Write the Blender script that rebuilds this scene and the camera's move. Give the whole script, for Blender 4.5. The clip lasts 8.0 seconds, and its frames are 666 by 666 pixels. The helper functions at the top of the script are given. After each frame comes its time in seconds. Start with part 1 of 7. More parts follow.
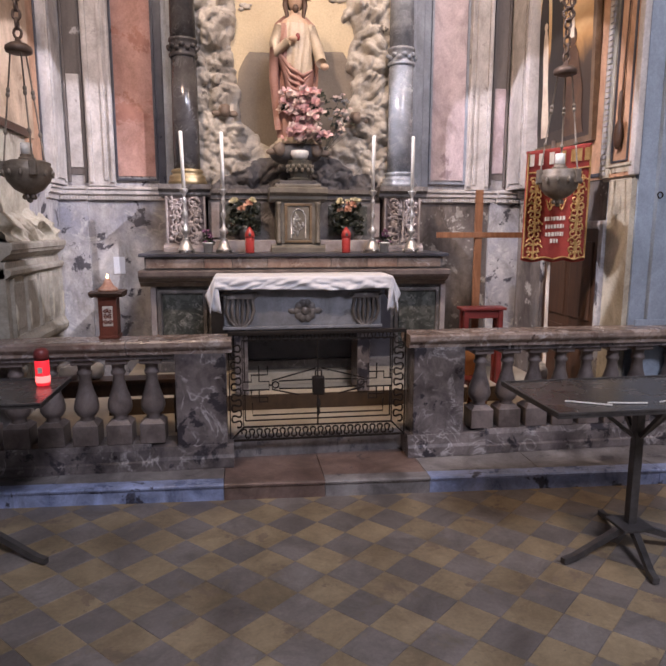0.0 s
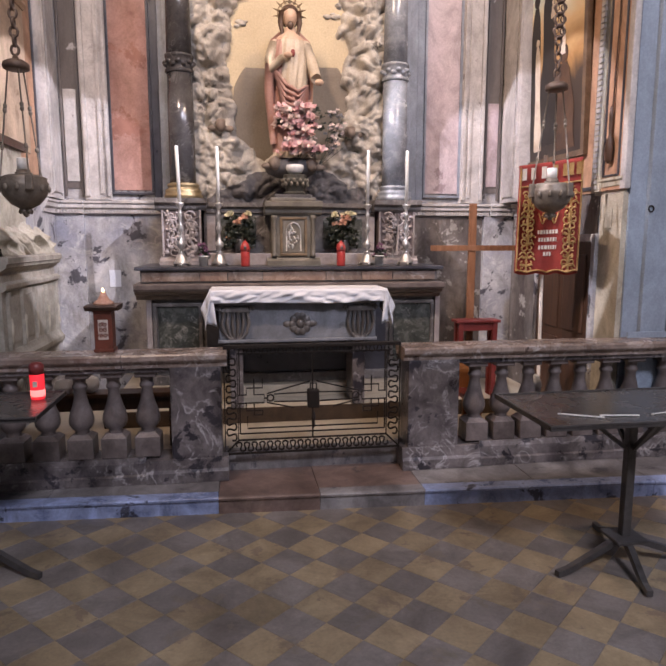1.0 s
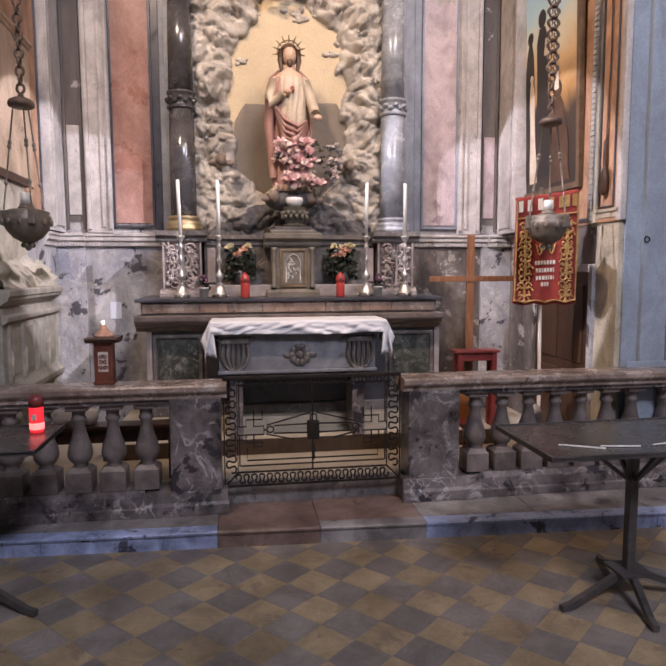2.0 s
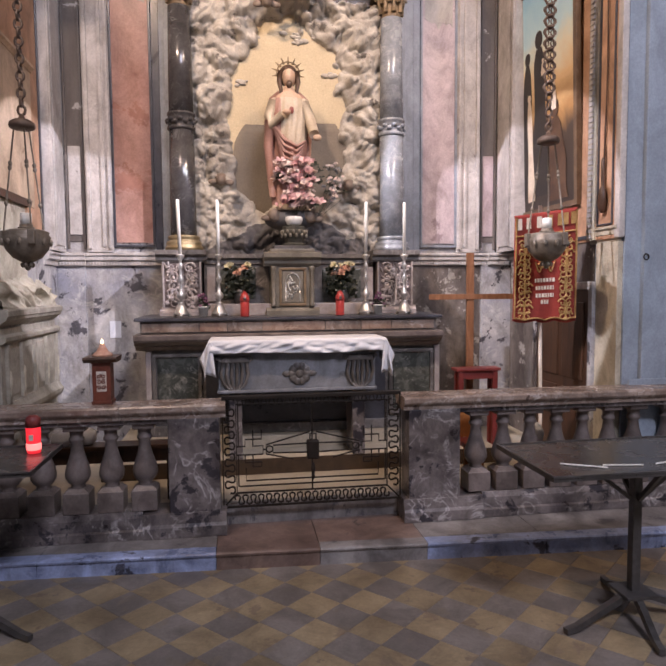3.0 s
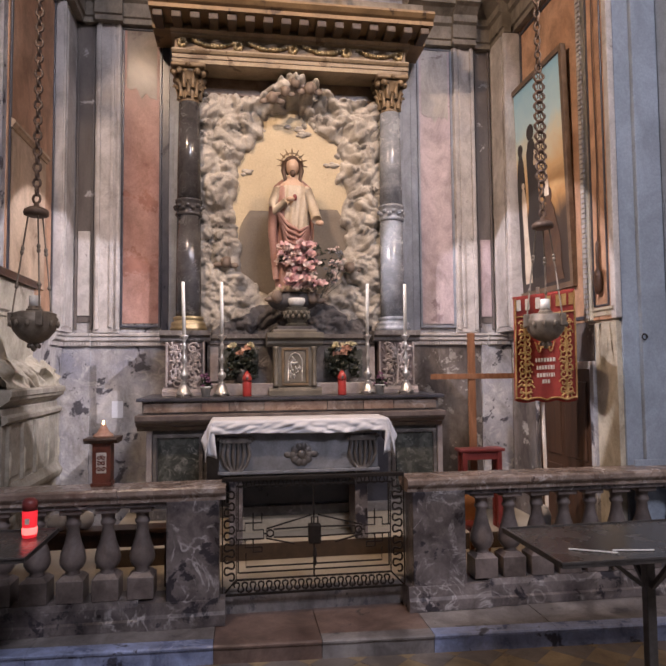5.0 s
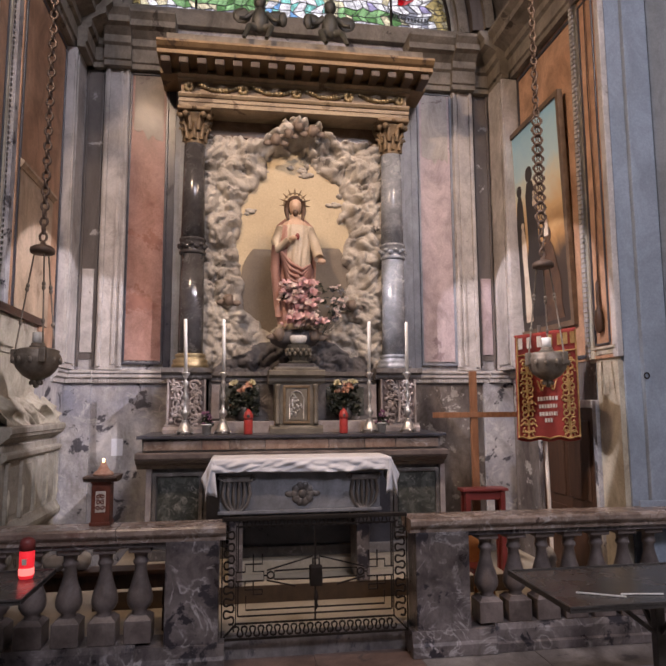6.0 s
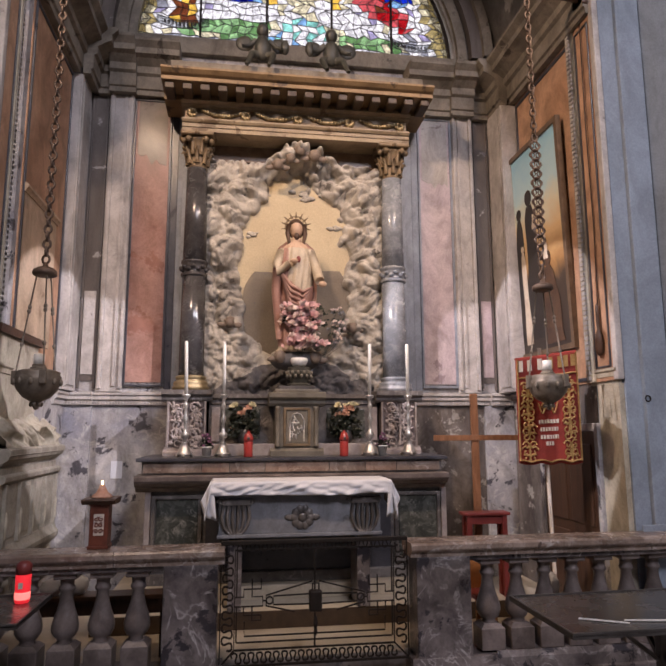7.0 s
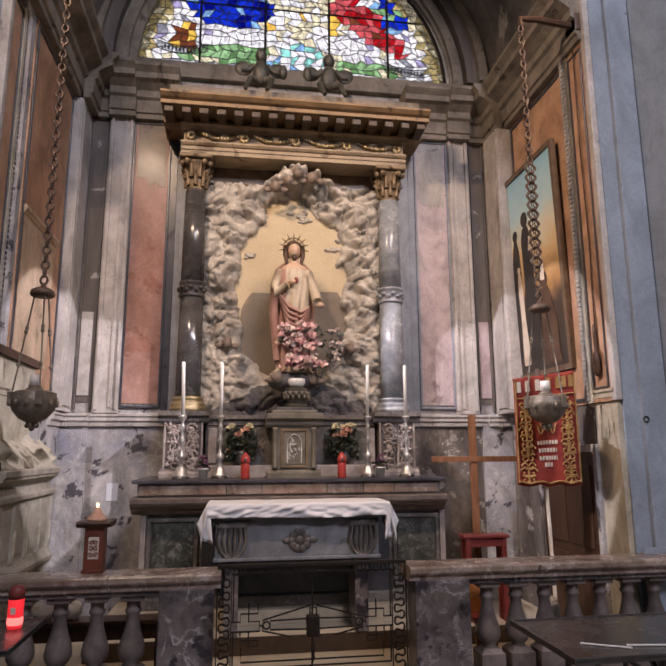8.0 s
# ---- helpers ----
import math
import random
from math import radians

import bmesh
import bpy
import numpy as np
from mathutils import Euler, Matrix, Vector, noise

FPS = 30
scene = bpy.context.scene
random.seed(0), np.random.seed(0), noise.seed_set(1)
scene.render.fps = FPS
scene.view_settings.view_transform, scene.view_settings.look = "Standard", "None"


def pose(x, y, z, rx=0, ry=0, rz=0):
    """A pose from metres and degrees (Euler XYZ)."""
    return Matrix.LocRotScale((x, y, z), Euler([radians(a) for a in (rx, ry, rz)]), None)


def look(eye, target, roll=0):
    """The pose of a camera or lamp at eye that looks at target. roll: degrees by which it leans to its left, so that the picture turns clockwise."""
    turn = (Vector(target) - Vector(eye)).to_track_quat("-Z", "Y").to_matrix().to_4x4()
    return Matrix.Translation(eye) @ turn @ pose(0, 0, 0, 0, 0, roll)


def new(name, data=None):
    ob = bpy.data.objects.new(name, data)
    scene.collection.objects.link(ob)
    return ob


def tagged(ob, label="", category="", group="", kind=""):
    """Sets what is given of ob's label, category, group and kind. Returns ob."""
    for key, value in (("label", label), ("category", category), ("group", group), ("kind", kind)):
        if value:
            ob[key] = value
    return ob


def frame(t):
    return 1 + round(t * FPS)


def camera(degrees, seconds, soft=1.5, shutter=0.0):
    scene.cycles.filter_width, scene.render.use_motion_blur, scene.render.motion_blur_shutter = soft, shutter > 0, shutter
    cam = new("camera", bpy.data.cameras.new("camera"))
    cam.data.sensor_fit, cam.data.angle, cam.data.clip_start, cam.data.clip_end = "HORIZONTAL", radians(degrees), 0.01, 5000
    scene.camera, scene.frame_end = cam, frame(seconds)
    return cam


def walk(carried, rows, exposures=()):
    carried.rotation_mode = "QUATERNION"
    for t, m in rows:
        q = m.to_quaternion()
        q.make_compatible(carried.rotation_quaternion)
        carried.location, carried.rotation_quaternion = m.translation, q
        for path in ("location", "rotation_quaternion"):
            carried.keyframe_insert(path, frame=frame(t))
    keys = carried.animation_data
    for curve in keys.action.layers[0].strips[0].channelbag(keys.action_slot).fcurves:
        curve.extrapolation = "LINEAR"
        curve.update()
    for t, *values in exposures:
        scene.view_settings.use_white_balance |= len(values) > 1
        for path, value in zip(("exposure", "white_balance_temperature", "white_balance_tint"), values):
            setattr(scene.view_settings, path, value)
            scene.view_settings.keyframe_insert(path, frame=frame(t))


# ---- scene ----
cam = camera(56.19, 8.0, soft=2.0)
EYE = 1.62
PATH = [
    (0.0, -0.007, 0.013, EYE - 0.009, -8.32, -9.43, -0.10),
    (0.5, -0.002, 0.011, EYE - 0.004, -8.49, -9.22, -0.09),
    (1.0, 0.003, -0.006, EYE + 0.004, -8.64, -8.38, -0.03),
    (1.5, 0.002, -0.019, EYE + 0.014, -8.70, -6.79, 0.12),
    (3.0, 0.018, -0.003, EYE + 0.015, -8.58, -3.98, 0.46),
    (3.5, 0.033, -0.003, EYE + 0.016, -8.39, -2.66, 0.52),
    (4.0, 0.043, -0.004, EYE + 0.013, -8.23, -1.31, 0.56),
    (4.5, 0.032, -0.018, EYE + 0.019, -8.28, 0.96, 0.59),
    (6.0, -0.002, -0.035, EYE + 0.026, -8.41, 6.68, 0.33),
    (6.5, 0.0, -0.039, EYE + 0.023, -8.32, 7.75, 0.24),
    (7.0, 0.006, -0.043, EYE + 0.021, -8.27, 8.77, 0.21),
    (7.5, 0.005, -0.050, EYE + 0.018, -8.22, 10.08, 0.23),
    (8.0, 0.002, -0.041, EYE + 0.018, -8.53, 10.71, 0.27),
]
walk(cam, [(t, pose(x, y, z, 90 + pitch, roll, yaw)) for t, x, y, z, yaw, pitch, roll in PATH],
     exposures=[(0.0, 0.06, 6550, 24), (3.0, 0.02, 6600, 24), (4.5, -0.10, 6750, 24), (6.0, -0.38, 6950, 25), (8.0, -0.33, 6950, 24)])

# ---- light ----
AX = 0.50  # the chapel's axis
world = bpy.data.worlds.new("sky")
scene.world = world
world.use_nodes = True
wn = world.node_tree.nodes
sky = wn.new("ShaderNodeTexSky")
sky.sky_type, sky.sun_disc, sky.sun_elevation, sky.sun_rotation = "NISHITA", False, radians(40), radians(200)
wn["Background"].inputs["Strength"].default_value = 0.1
world.node_tree.links.new(sky.outputs[0], wn["Background"].inputs["Color"])


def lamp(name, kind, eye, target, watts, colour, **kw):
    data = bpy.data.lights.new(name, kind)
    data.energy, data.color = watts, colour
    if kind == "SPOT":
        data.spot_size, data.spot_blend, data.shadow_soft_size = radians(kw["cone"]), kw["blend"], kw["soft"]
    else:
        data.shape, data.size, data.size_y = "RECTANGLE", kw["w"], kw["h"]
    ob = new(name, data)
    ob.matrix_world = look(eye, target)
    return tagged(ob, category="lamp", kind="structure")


WARM, COOL, DAY = (1.0, 0.79, 0.56), (0.86, 0.90, 1.0), (0.80, 0.87, 1.0)
# spotlights on the nave piers, aimed across at the statue and at the lower corners
lamp("spot_lamp_left", "SPOT", (-1.50, 2.50, 6.10), (1.55, 5.5, 2.9), 820, WARM, cone=90, blend=1.0, soft=0.09)
lamp("spot_lamp_right", "SPOT", (2.50, 2.50, 6.10), (0.60, 5.7, 2.9), 500, WARM, cone=60, blend=1.0, soft=0.09)
lamp("corner_lamp_left", "SPOT", (-1.60, 3.40, 5.50), (3.10, 5.45, 1.55), 1250, COOL, cone=24, blend=0.12, soft=0.02)
lamp("corner_lamp_right", "SPOT", (2.60, 2.42, 4.75), (-1.95, 5.75, 1.70), 1250, COOL, cone=21, blend=0.10, soft=0.02)
# area lamp added under the closed nave ceiling; stands in for unseen daylight
lamp("nave_fill_light", "AREA", (2.5, -3.5, 8.7), (0.9, 3.2, 0.0), 930, DAY, w=2.4, h=2.4)

# ---- materials ----


def ramp(nt, stops):
    n = nt.nodes.new("ShaderNodeValToRGB")
    e = n.color_ramp.elements
    while len(e) < len(stops):
        e.new(0.5)
    for k, (p, c) in zip(e, stops):
        k.position, k.color = p, (*c, 1)
    return n


def noise_node(nt, scale, detail=6, rough=0.6, warp=0.0, stretch=None):
    geo = nt.nodes.new("ShaderNodeNewGeometry")
    n = nt.nodes.new("ShaderNodeTexNoise")
    n.inputs["Scale"].default_value, n.inputs["Detail"].default_value = scale, detail
    n.inputs["Roughness"].default_value, n.inputs["Distortion"].default_value = rough, warp
    if stretch:
        m = nt.nodes.new("ShaderNodeMapping")
        m.inputs["Scale"].default_value = stretch
        nt.links.new(geo.outputs["Position"], m.inputs[0])
        nt.links.new(m.outputs[0], n.inputs["Vector"])
    else:
        nt.links.new(geo.outputs["Position"], n.inputs["Vector"])
    return n


def blend_colour(nt, fac, a, b, mode="MIX"):
    n = nt.nodes.new("ShaderNodeMix")
    n.data_type, n.blend_type = "RGBA", mode
    for k, v in ((0, fac), (6, a), (7, b)):
        if isinstance(v, (int, float)):
            n.inputs[k].default_value = v
        elif isinstance(v, tuple):
            n.inputs[k].default_value = (*v, 1)
        else:
            nt.links.new(v, n.inputs[k])
    return n.outputs[2]


def material(name, dark, light, scale=6.0, rough=0.6, metal=0.0, bump=0.15, fine=60.0, stain=None, stain_at=0.62,
             stain_scale=3.0, vein=None, vein_scale=4.0, vary=0.0, warp=0.4, stretch=None, spec=0.5, coat=0.0, wear=0.0):
    """Two scales of mottling, fine grain, optional stains or veins with edges of their own, and relief."""
    m = bpy.data.materials.new(name)
    m.use_nodes = True
    nt = m.node_tree
    p = nt.nodes["Principled BSDF"]
    big = noise_node(nt, scale, 7, 0.62, warp, stretch)
    r = ramp(nt, [(0.32, dark), (0.68, light)])
    nt.links.new(big.outputs[0], r.inputs[0])
    col = r.outputs[0]
    grain = noise_node(nt, fine, 4, 0.7)
    g = ramp(nt, [(0.25, (0.78, 0.78, 0.78)), (0.75, (1.15, 1.15, 1.15))])
    nt.links.new(grain.outputs[0], g.inputs[0])
    col = blend_colour(nt, 0.8, col, g.outputs[0], "MULTIPLY")
    mask = None
    if vein:
        v = noise_node(nt, vein_scale, 8, 0.55, 1.6)
        f = ramp(nt, [(0.455, (0, 0, 0)), (0.5, (1, 1, 1)), (0.53, (0, 0, 0))])
        nt.links.new(v.outputs[0], f.inputs[0])
        half = nt.nodes.new("ShaderNodeMath")
        half.operation = "MULTIPLY"
        half.inputs[1].default_value = 0.75
        gaps = noise_node(nt, vein_scale * 1.7, 4, 0.6)
        gr = ramp(nt, [(0.46, (0, 0, 0)), (0.62, (1, 1, 1))])
        nt.links.new(gaps.outputs[0], gr.inputs[0])
        nt.links.new(blend_colour(nt, 1.0, f.outputs[0], gr.outputs[0], "MULTIPLY"), half.inputs[0])
        col = blend_colour(nt, half.outputs[0], col, vein)
    if stain:
        s = noise_node(nt, stain_scale, 9, 0.68, 0.3)
        f = ramp(nt, [(stain_at, (0, 0, 0)), (stain_at + 0.03, (1, 1, 1))])
        nt.links.new(s.outputs[0], f.inputs[0])
        mask = f.outputs[0]
        col = blend_colour(nt, mask, col, stain)
    if wear:
        w = noise_node(nt, 4.0, 9, 0.72, 0.6, (1, 1, 0.62))
        f = ramp(nt, [(0.36, (1 - wear, 1 - wear * 1.04, 1 - wear * 1.1)), (0.60, (1.08, 1.08, 1.08))])
        nt.links.new(w.outputs[0], f.inputs[0])
        col = blend_colour(nt, 1.0, col, f.outputs[0], "MULTIPLY")
    if vary:
        info = nt.nodes.new("ShaderNodeObjectInfo")
        f = ramp(nt, [(0.0, (1 - vary,) * 3), (1.0, (1 + vary,) * 3)])
        nt.links.new(info.outputs["Random"], f.inputs[0])
        col = blend_colour(nt, 1.0, col, f.outputs[0], "MULTIPLY")
    nt.links.new(col, p.inputs["Base Color"])
    p.inputs["Roughness"].default_value, p.inputs["Metallic"].default_value = rough, metal
    p.inputs["Specular IOR Level"].default_value, p.inputs["Coat Weight"].default_value = spec, coat
    rr = nt.nodes.new("ShaderNodeMapRange")
    rr.inputs["To Min"].default_value, rr.inputs["To Max"].default_value = max(rough - 0.12, 0.03), min(rough + 0.15, 1)
    nt.links.new(big.outputs[0], rr.inputs["Value"])
    nt.links.new(rr.outputs[0], p.inputs["Roughness"])
    if bump:
        add = nt.nodes.new("ShaderNodeMath")
        add.operation = "ADD"
        nt.links.new(grain.outputs[0], add.inputs[0])
        nt.links.new(mask or big.outputs[0], add.inputs[1])
        b = nt.nodes.new("ShaderNodeBump")
        b.inputs["Strength"].default_value, b.inputs["Distance"].default_value = bump, 0.006
        nt.links.new(add.outputs[0], b.inputs["Height"])
        nt.links.new(b.outputs[0], p.inputs["Normal"])
    return m


def glowing(name, colour, strength):
    m = bpy.data.materials.new(name)
    m.use_nodes = True
    p = m.node_tree.nodes["Principled BSDF"]
    p.inputs["Base Color"].default_value = (*colour, 1)
    p.inputs["Emission Color"].default_value = (*colour, 1)
    p.inputs["Emission Strength"].default_value = strength
    return m


def tinted_glass(name, colour):
    """Leaded glass: light passes through it and is scattered a little."""
    m = bpy.data.materials.new(name)
    m.use_nodes = True
    nt = m.node_tree
    nt.nodes.remove(nt.nodes["Principled BSDF"])
    clear, milky = nt.nodes.new("ShaderNodeBsdfTransparent"), nt.nodes.new("ShaderNodeBsdfTranslucent")
    n = noise_node(nt, 15.0, 6, 0.65)
    r = ramp(nt, [(0.28, tuple(c * 0.50 for c in colour)), (0.66, colour)])
    nt.links.new(n.outputs[0], r.inputs[0])
    mix = nt.nodes.new("ShaderNodeMixShader")
    mix.inputs[0].default_value = 0.25
    for k, sh in ((1, clear), (2, milky)):
        nt.links.new(r.outputs[0], sh.inputs["Color"])
        nt.links.new(sh.outputs[0], mix.inputs[k])
    nt.links.new(mix.outputs[0], nt.nodes["Material Output"].inputs[0])
    return m


PLASTER = material("white_plaster", (0.43, 0.40, 0.38), (0.62, 0.58, 0.55), 2.5, 0.75, stain=(0.26, 0.235, 0.225), stain_at=0.64, stain_scale=2.6, wear=0.36)
PEELING = material("peeling_plaster", (0.29, 0.29, 0.33), (0.58, 0.55, 0.52), 2.0, 0.8, bump=0.6, stain=(0.085, 0.08, 0.09), stain_at=0.585, stain_scale=5.0, wear=0.45, vein=(0.66, 0.64, 0.60), vein_scale=3.0)
BROWNPEEL = material("brown_peeling_plaster", (0.085, 0.066, 0.058), (0.25, 0.215, 0.19), 3.0, 0.8, bump=0.6, stain=(0.44, 0.405, 0.365), stain_at=0.565, stain_scale=5.0, wear=0.50, stretch=(1.5, 1.5, 0.45))
CREAM = material("cream_plaster", (0.44, 0.39, 0.30), (0.58, 0.53, 0.42), 2.5, 0.75, stain=(0.34, 0.29, 0.22), stain_at=0.64, wear=0.40)
MOTTLED = material("mottled_recess", (0.070, 0.056, 0.050), (0.185, 0.158, 0.142), 3.0, 0.5, stain=(0.42, 0.39, 0.37), stain_at=0.62, stretch=(1.5, 1.5, 0.25))
PINK = material("pink_fresco", (0.33, 0.18, 0.145), (0.47, 0.285, 0.24), 2.2, 0.30, stain=(0.30, 0.15, 0.115), stain_at=0.60, stain_scale=1.8, bump=0.03, wear=0.30, spec=0.15)
ROSE = material("rose_fresco", (0.44, 0.34, 0.35), (0.58, 0.48, 0.49), 2.2, 0.45, stain=(0.33, 0.25, 0.26), stain_at=0.62, stain_scale=2.2, bump=0.1, wear=0.40)
ORANGE = material("orange_fresco", (0.44, 0.235, 0.135), (0.60, 0.37, 0.24), 1.8, 0.7, stain=(0.46, 0.27, 0.17), stain_at=0.6, wear=0.40)
BLUEGREY = material("blue_grey_wall", (0.255, 0.31, 0.37), (0.325, 0.38, 0.455), 1.5, 0.7, stain=(0.18, 0.205, 0.245), stain_at=0.66, wear=0.2)
GREYSTRIP = material("grey_blue_strip", (0.22, 0.24, 0.28), (0.32, 0.35, 0.40), 3.0, 0.5, wear=0.30)
DARKSTRIP = material("dark_marble_strip", (0.035, 0.035, 0.045), (0.075, 0.075, 0.085), 5.0, 0.3, bump=0.05)
NAVE = material("nave_plaster", (0.34, 0.34, 0.35), (0.46, 0.46, 0.46), 1.2, 0.8)
NAVESTRIP = material("dull_grey_nave_paint", (0.21, 0.22, 0.23), (0.29, 0.30, 0.30), 1.5, 0.75, wear=0.2)
PEACH = material("peach_fresco", (0.50, 0.36, 0.24), (0.64, 0.48, 0.34), 2.0, 0.7, stain=(0.42, 0.29, 0.19), stain_at=0.60, wear=0.35)
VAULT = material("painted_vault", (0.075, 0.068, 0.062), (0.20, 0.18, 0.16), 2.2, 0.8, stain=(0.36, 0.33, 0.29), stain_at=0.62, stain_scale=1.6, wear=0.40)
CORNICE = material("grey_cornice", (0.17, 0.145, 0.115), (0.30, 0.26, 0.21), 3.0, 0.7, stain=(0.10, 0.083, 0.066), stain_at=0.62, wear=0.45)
STONE = material("grey_stone", (0.34, 0.31, 0.25), (0.48, 0.44, 0.37), 3.0, 0.7, stain=(0.25, 0.22, 0.18), stain_at=0.66, wear=0.45)
GOLD = material("gilded_wood", (0.38, 0.23, 0.08), (0.62, 0.42, 0.17), 5.0, 0.42, metal=0.4, bump=0.15)
CORONA = material("dull_gilded_wood", (0.17, 0.105, 0.05), (0.30, 0.195, 0.098), 4.0, 0.55, stain=(0.08, 0.05, 0.03), stain_at=0.60, metal=0.15)
BRACKETWOOD = material("dark_bracket_wood", (0.035, 0.02, 0.011), (0.085, 0.052, 0.028), 6.0, 0.5)
OCHRE = material("gilded_cornice", (0.25, 0.185, 0.115), (0.38, 0.295, 0.19), 4.0, 0.55, stain=(0.15, 0.10, 0.055), stain_at=0.58, wear=0.30)
BRASS = material("dull_brass", (0.22, 0.165, 0.09), (0.38, 0.30, 0.17), 8.0, 0.4, metal=0.6)
DARKGOLD = material("tarnished_gilding", (0.13, 0.09, 0.052), (0.27, 0.19, 0.11), 9.0, 0.5, metal=0.25)
COLUMNDARK = material("dark_grey_marble", (0.035, 0.033, 0.034), (0.085, 0.08, 0.08), 5.0, 0.14, vein=(0.17, 0.165, 0.165), vein_scale=5.0, bump=0.02)
COLUMNPALE = material("pale_grey_marble", (0.17, 0.185, 0.21), (0.33, 0.35, 0.38), 9.0, 0.24, vein=(0.40, 0.42, 0.44), vein_scale=9.0, bump=0.03)
RAILSTONE = material("brown_veined_marble", (0.050, 0.040, 0.043), (0.25, 0.215, 0.205), 5.0, 0.3, vein=(0.56, 0.53, 0.52), vein_scale=4.5, stain=(0.035, 0.03, 0.036), stain_at=0.57, stain_scale=7.0, bump=0.2, wear=0.5)
CAPSTONE = material("worn_marble_cap", (0.19, 0.13, 0.10), (0.40, 0.32, 0.27), 5.0, 0.24, vein=(0.56, 0.52, 0.49), vein_scale=5.0, stain=(0.10, 0.07, 0.06), stain_at=0.62, stain_scale=7.0, bump=0.2, wear=0.4)
BALSTONE = material("grey_pink_marble", (0.10, 0.078, 0.070), (0.22, 0.18, 0.165), 7.0, 0.34, stain=(0.13, 0.11, 0.12), stain_at=0.64, vary=0.12, wear=0.35)
KERB = material("pale_kerb_marble", (0.23, 0.28, 0.45), (0.46, 0.54, 0.80), 4.0, 0.28, stain=(0.075, 0.08, 0.115), stain_at=0.585, stain_scale=5.5, vary=0.12, wear=0.45, bump=0.3)
REDSLAB = material("red_brown_stone", (0.145, 0.092, 0.075), (0.27, 0.185, 0.15), 3.5, 0.38, stain=(0.10, 0.075, 0.068), stain_at=0.60, vary=0.1, wear=0.45)
STEPTOP = material("worn_step_stone", (0.15, 0.135, 0.135), (0.30, 0.275, 0.26), 4.0, 0.4, stain=(0.09, 0.083, 0.09), stain_at=0.58, vary=0.1, wear=0.45)
TILEYELLOW = material("yellow_cement_tile", (0.225, 0.165, 0.096), (0.385, 0.29, 0.172), 2.2, 0.40, stain=(0.22, 0.16, 0.105), stain_at=0.58, stain_scale=5.0, vary=0.16, bump=0.05, wear=0.35)
TILEGREY = material("grey_cement_tile", (0.155, 0.130, 0.113), (0.25, 0.217, 0.193), 2.2, 0.40, stain=(0.20, 0.165, 0.13), stain_at=0.58, stain_scale=5.0, vary=0.14, bump=0.05, wear=0.35)
GROUT = material("dark_grout", (0.12, 0.10, 0.085), (0.18, 0.155, 0.13), 10, 0.8)
CHAPELFLOOR = material("beige_chapel_floor", (0.40, 0.335, 0.245), (0.55, 0.47, 0.355), 4.0, 0.4, stain=(0.33, 0.27, 0.20), stain_at=0.63)
ALTARMARBLE = material("grey_altar_marble", (0.085, 0.076, 0.072), (0.22, 0.20, 0.185), 5.0, 0.32, vein=(0.42, 0.39, 0.37), vein_scale=5.0, wear=0.35)
REDMARBLE = material("red_inlay_marble", (0.20, 0.12, 0.09), (0.36, 0.26, 0.20), 7.0, 0.25, vein=(0.5, 0.4, 0.32), vein_scale=6.0)
GREENMARBLE = material("green_inlay_marble", (0.03, 0.034, 0.03), (0.11, 0.115, 0.10), 9.0, 0.25, vein=(0.34, 0.33, 0.3), vein_scale=8.0)
CARVED = material("carved_rose_marble", (0.28, 0.235, 0.225), (0.46, 0.41, 0.39), 9.0, 0.42, wear=0.3)
CARVEDGROUND = material("dark_relief_ground", (0.12, 0.09, 0.085), (0.21, 0.165, 0.155), 9.0, 0.5)
TABLEMARBLE = material("blue_grey_table_marble", (0.17, 0.175, 0.19), (0.28, 0.285, 0.305), 4.0, 0.4, stain=(0.14, 0.14, 0.145), stain_at=0.62, wear=0.3)
TABERNACLE = material("bronze_grey_stone", (0.12, 0.105, 0.08), (0.23, 0.205, 0.165), 7.0, 0.45)
SILVER = material("worn_silver", (0.40, 0.39, 0.37), (0.62, 0.60, 0.57), 14.0, 0.34, metal=0.7, bump=0.1)
LINEN = material("white_linen", (0.70, 0.70, 0.72), (0.82, 0.82, 0.84), 5.0, 0.85, fine=300.0, bump=0.1)
WAX = material("white_wax", (0.74, 0.72, 0.66), (0.84, 0.82, 0.76), 5.0, 0.45, bump=0.02)
REDPLASTIC = material("red_plastic", (0.36, 0.035, 0.03), (0.48, 0.06, 0.05), 5.0, 0.32, bump=0.02)
IRON = material("black_iron", (0.010, 0.007, 0.005), (0.028, 0.020, 0.015), 14.0, 0.55, metal=0.0, bump=0.2, spec=0.25)
DARKIRON = material("dark_painted_steel", (0.05, 0.045, 0.042), (0.11, 0.10, 0.095), 8.0, 0.32, metal=0.3, stain=(0.12, 0.10, 0.09), stain_at=0.68, bump=0.08)
TRAYSTEEL = material("grimy_steel_tray", (0.06, 0.055, 0.05), (0.11, 0.10, 0.092), 5.0, 0.25, metal=0.3, stain=(0.14, 0.13, 0.12), stain_at=0.68, bump=0.05)
CROSSWOOD = material("orange_brown_wood", (0.19, 0.080, 0.036), (0.30, 0.135, 0.065), 9.0, 0.4, stretch=(4, 4, 0.6), bump=0.06)
DARKWOOD = material("dark_brown_wood", (0.045, 0.022, 0.012), (0.10, 0.05, 0.03), 6.0, 0.4, stretch=(5, 5, 0.5))
LANTERNWOOD = material("red_brown_lantern_wood", (0.10, 0.03, 0.018), (0.20, 0.06, 0.035), 9.0, 0.35)
REDWOOD = material("red_painted_wood", (0.17, 0.026, 0.022), (0.25, 0.045, 0.038), 9.0, 0.4)
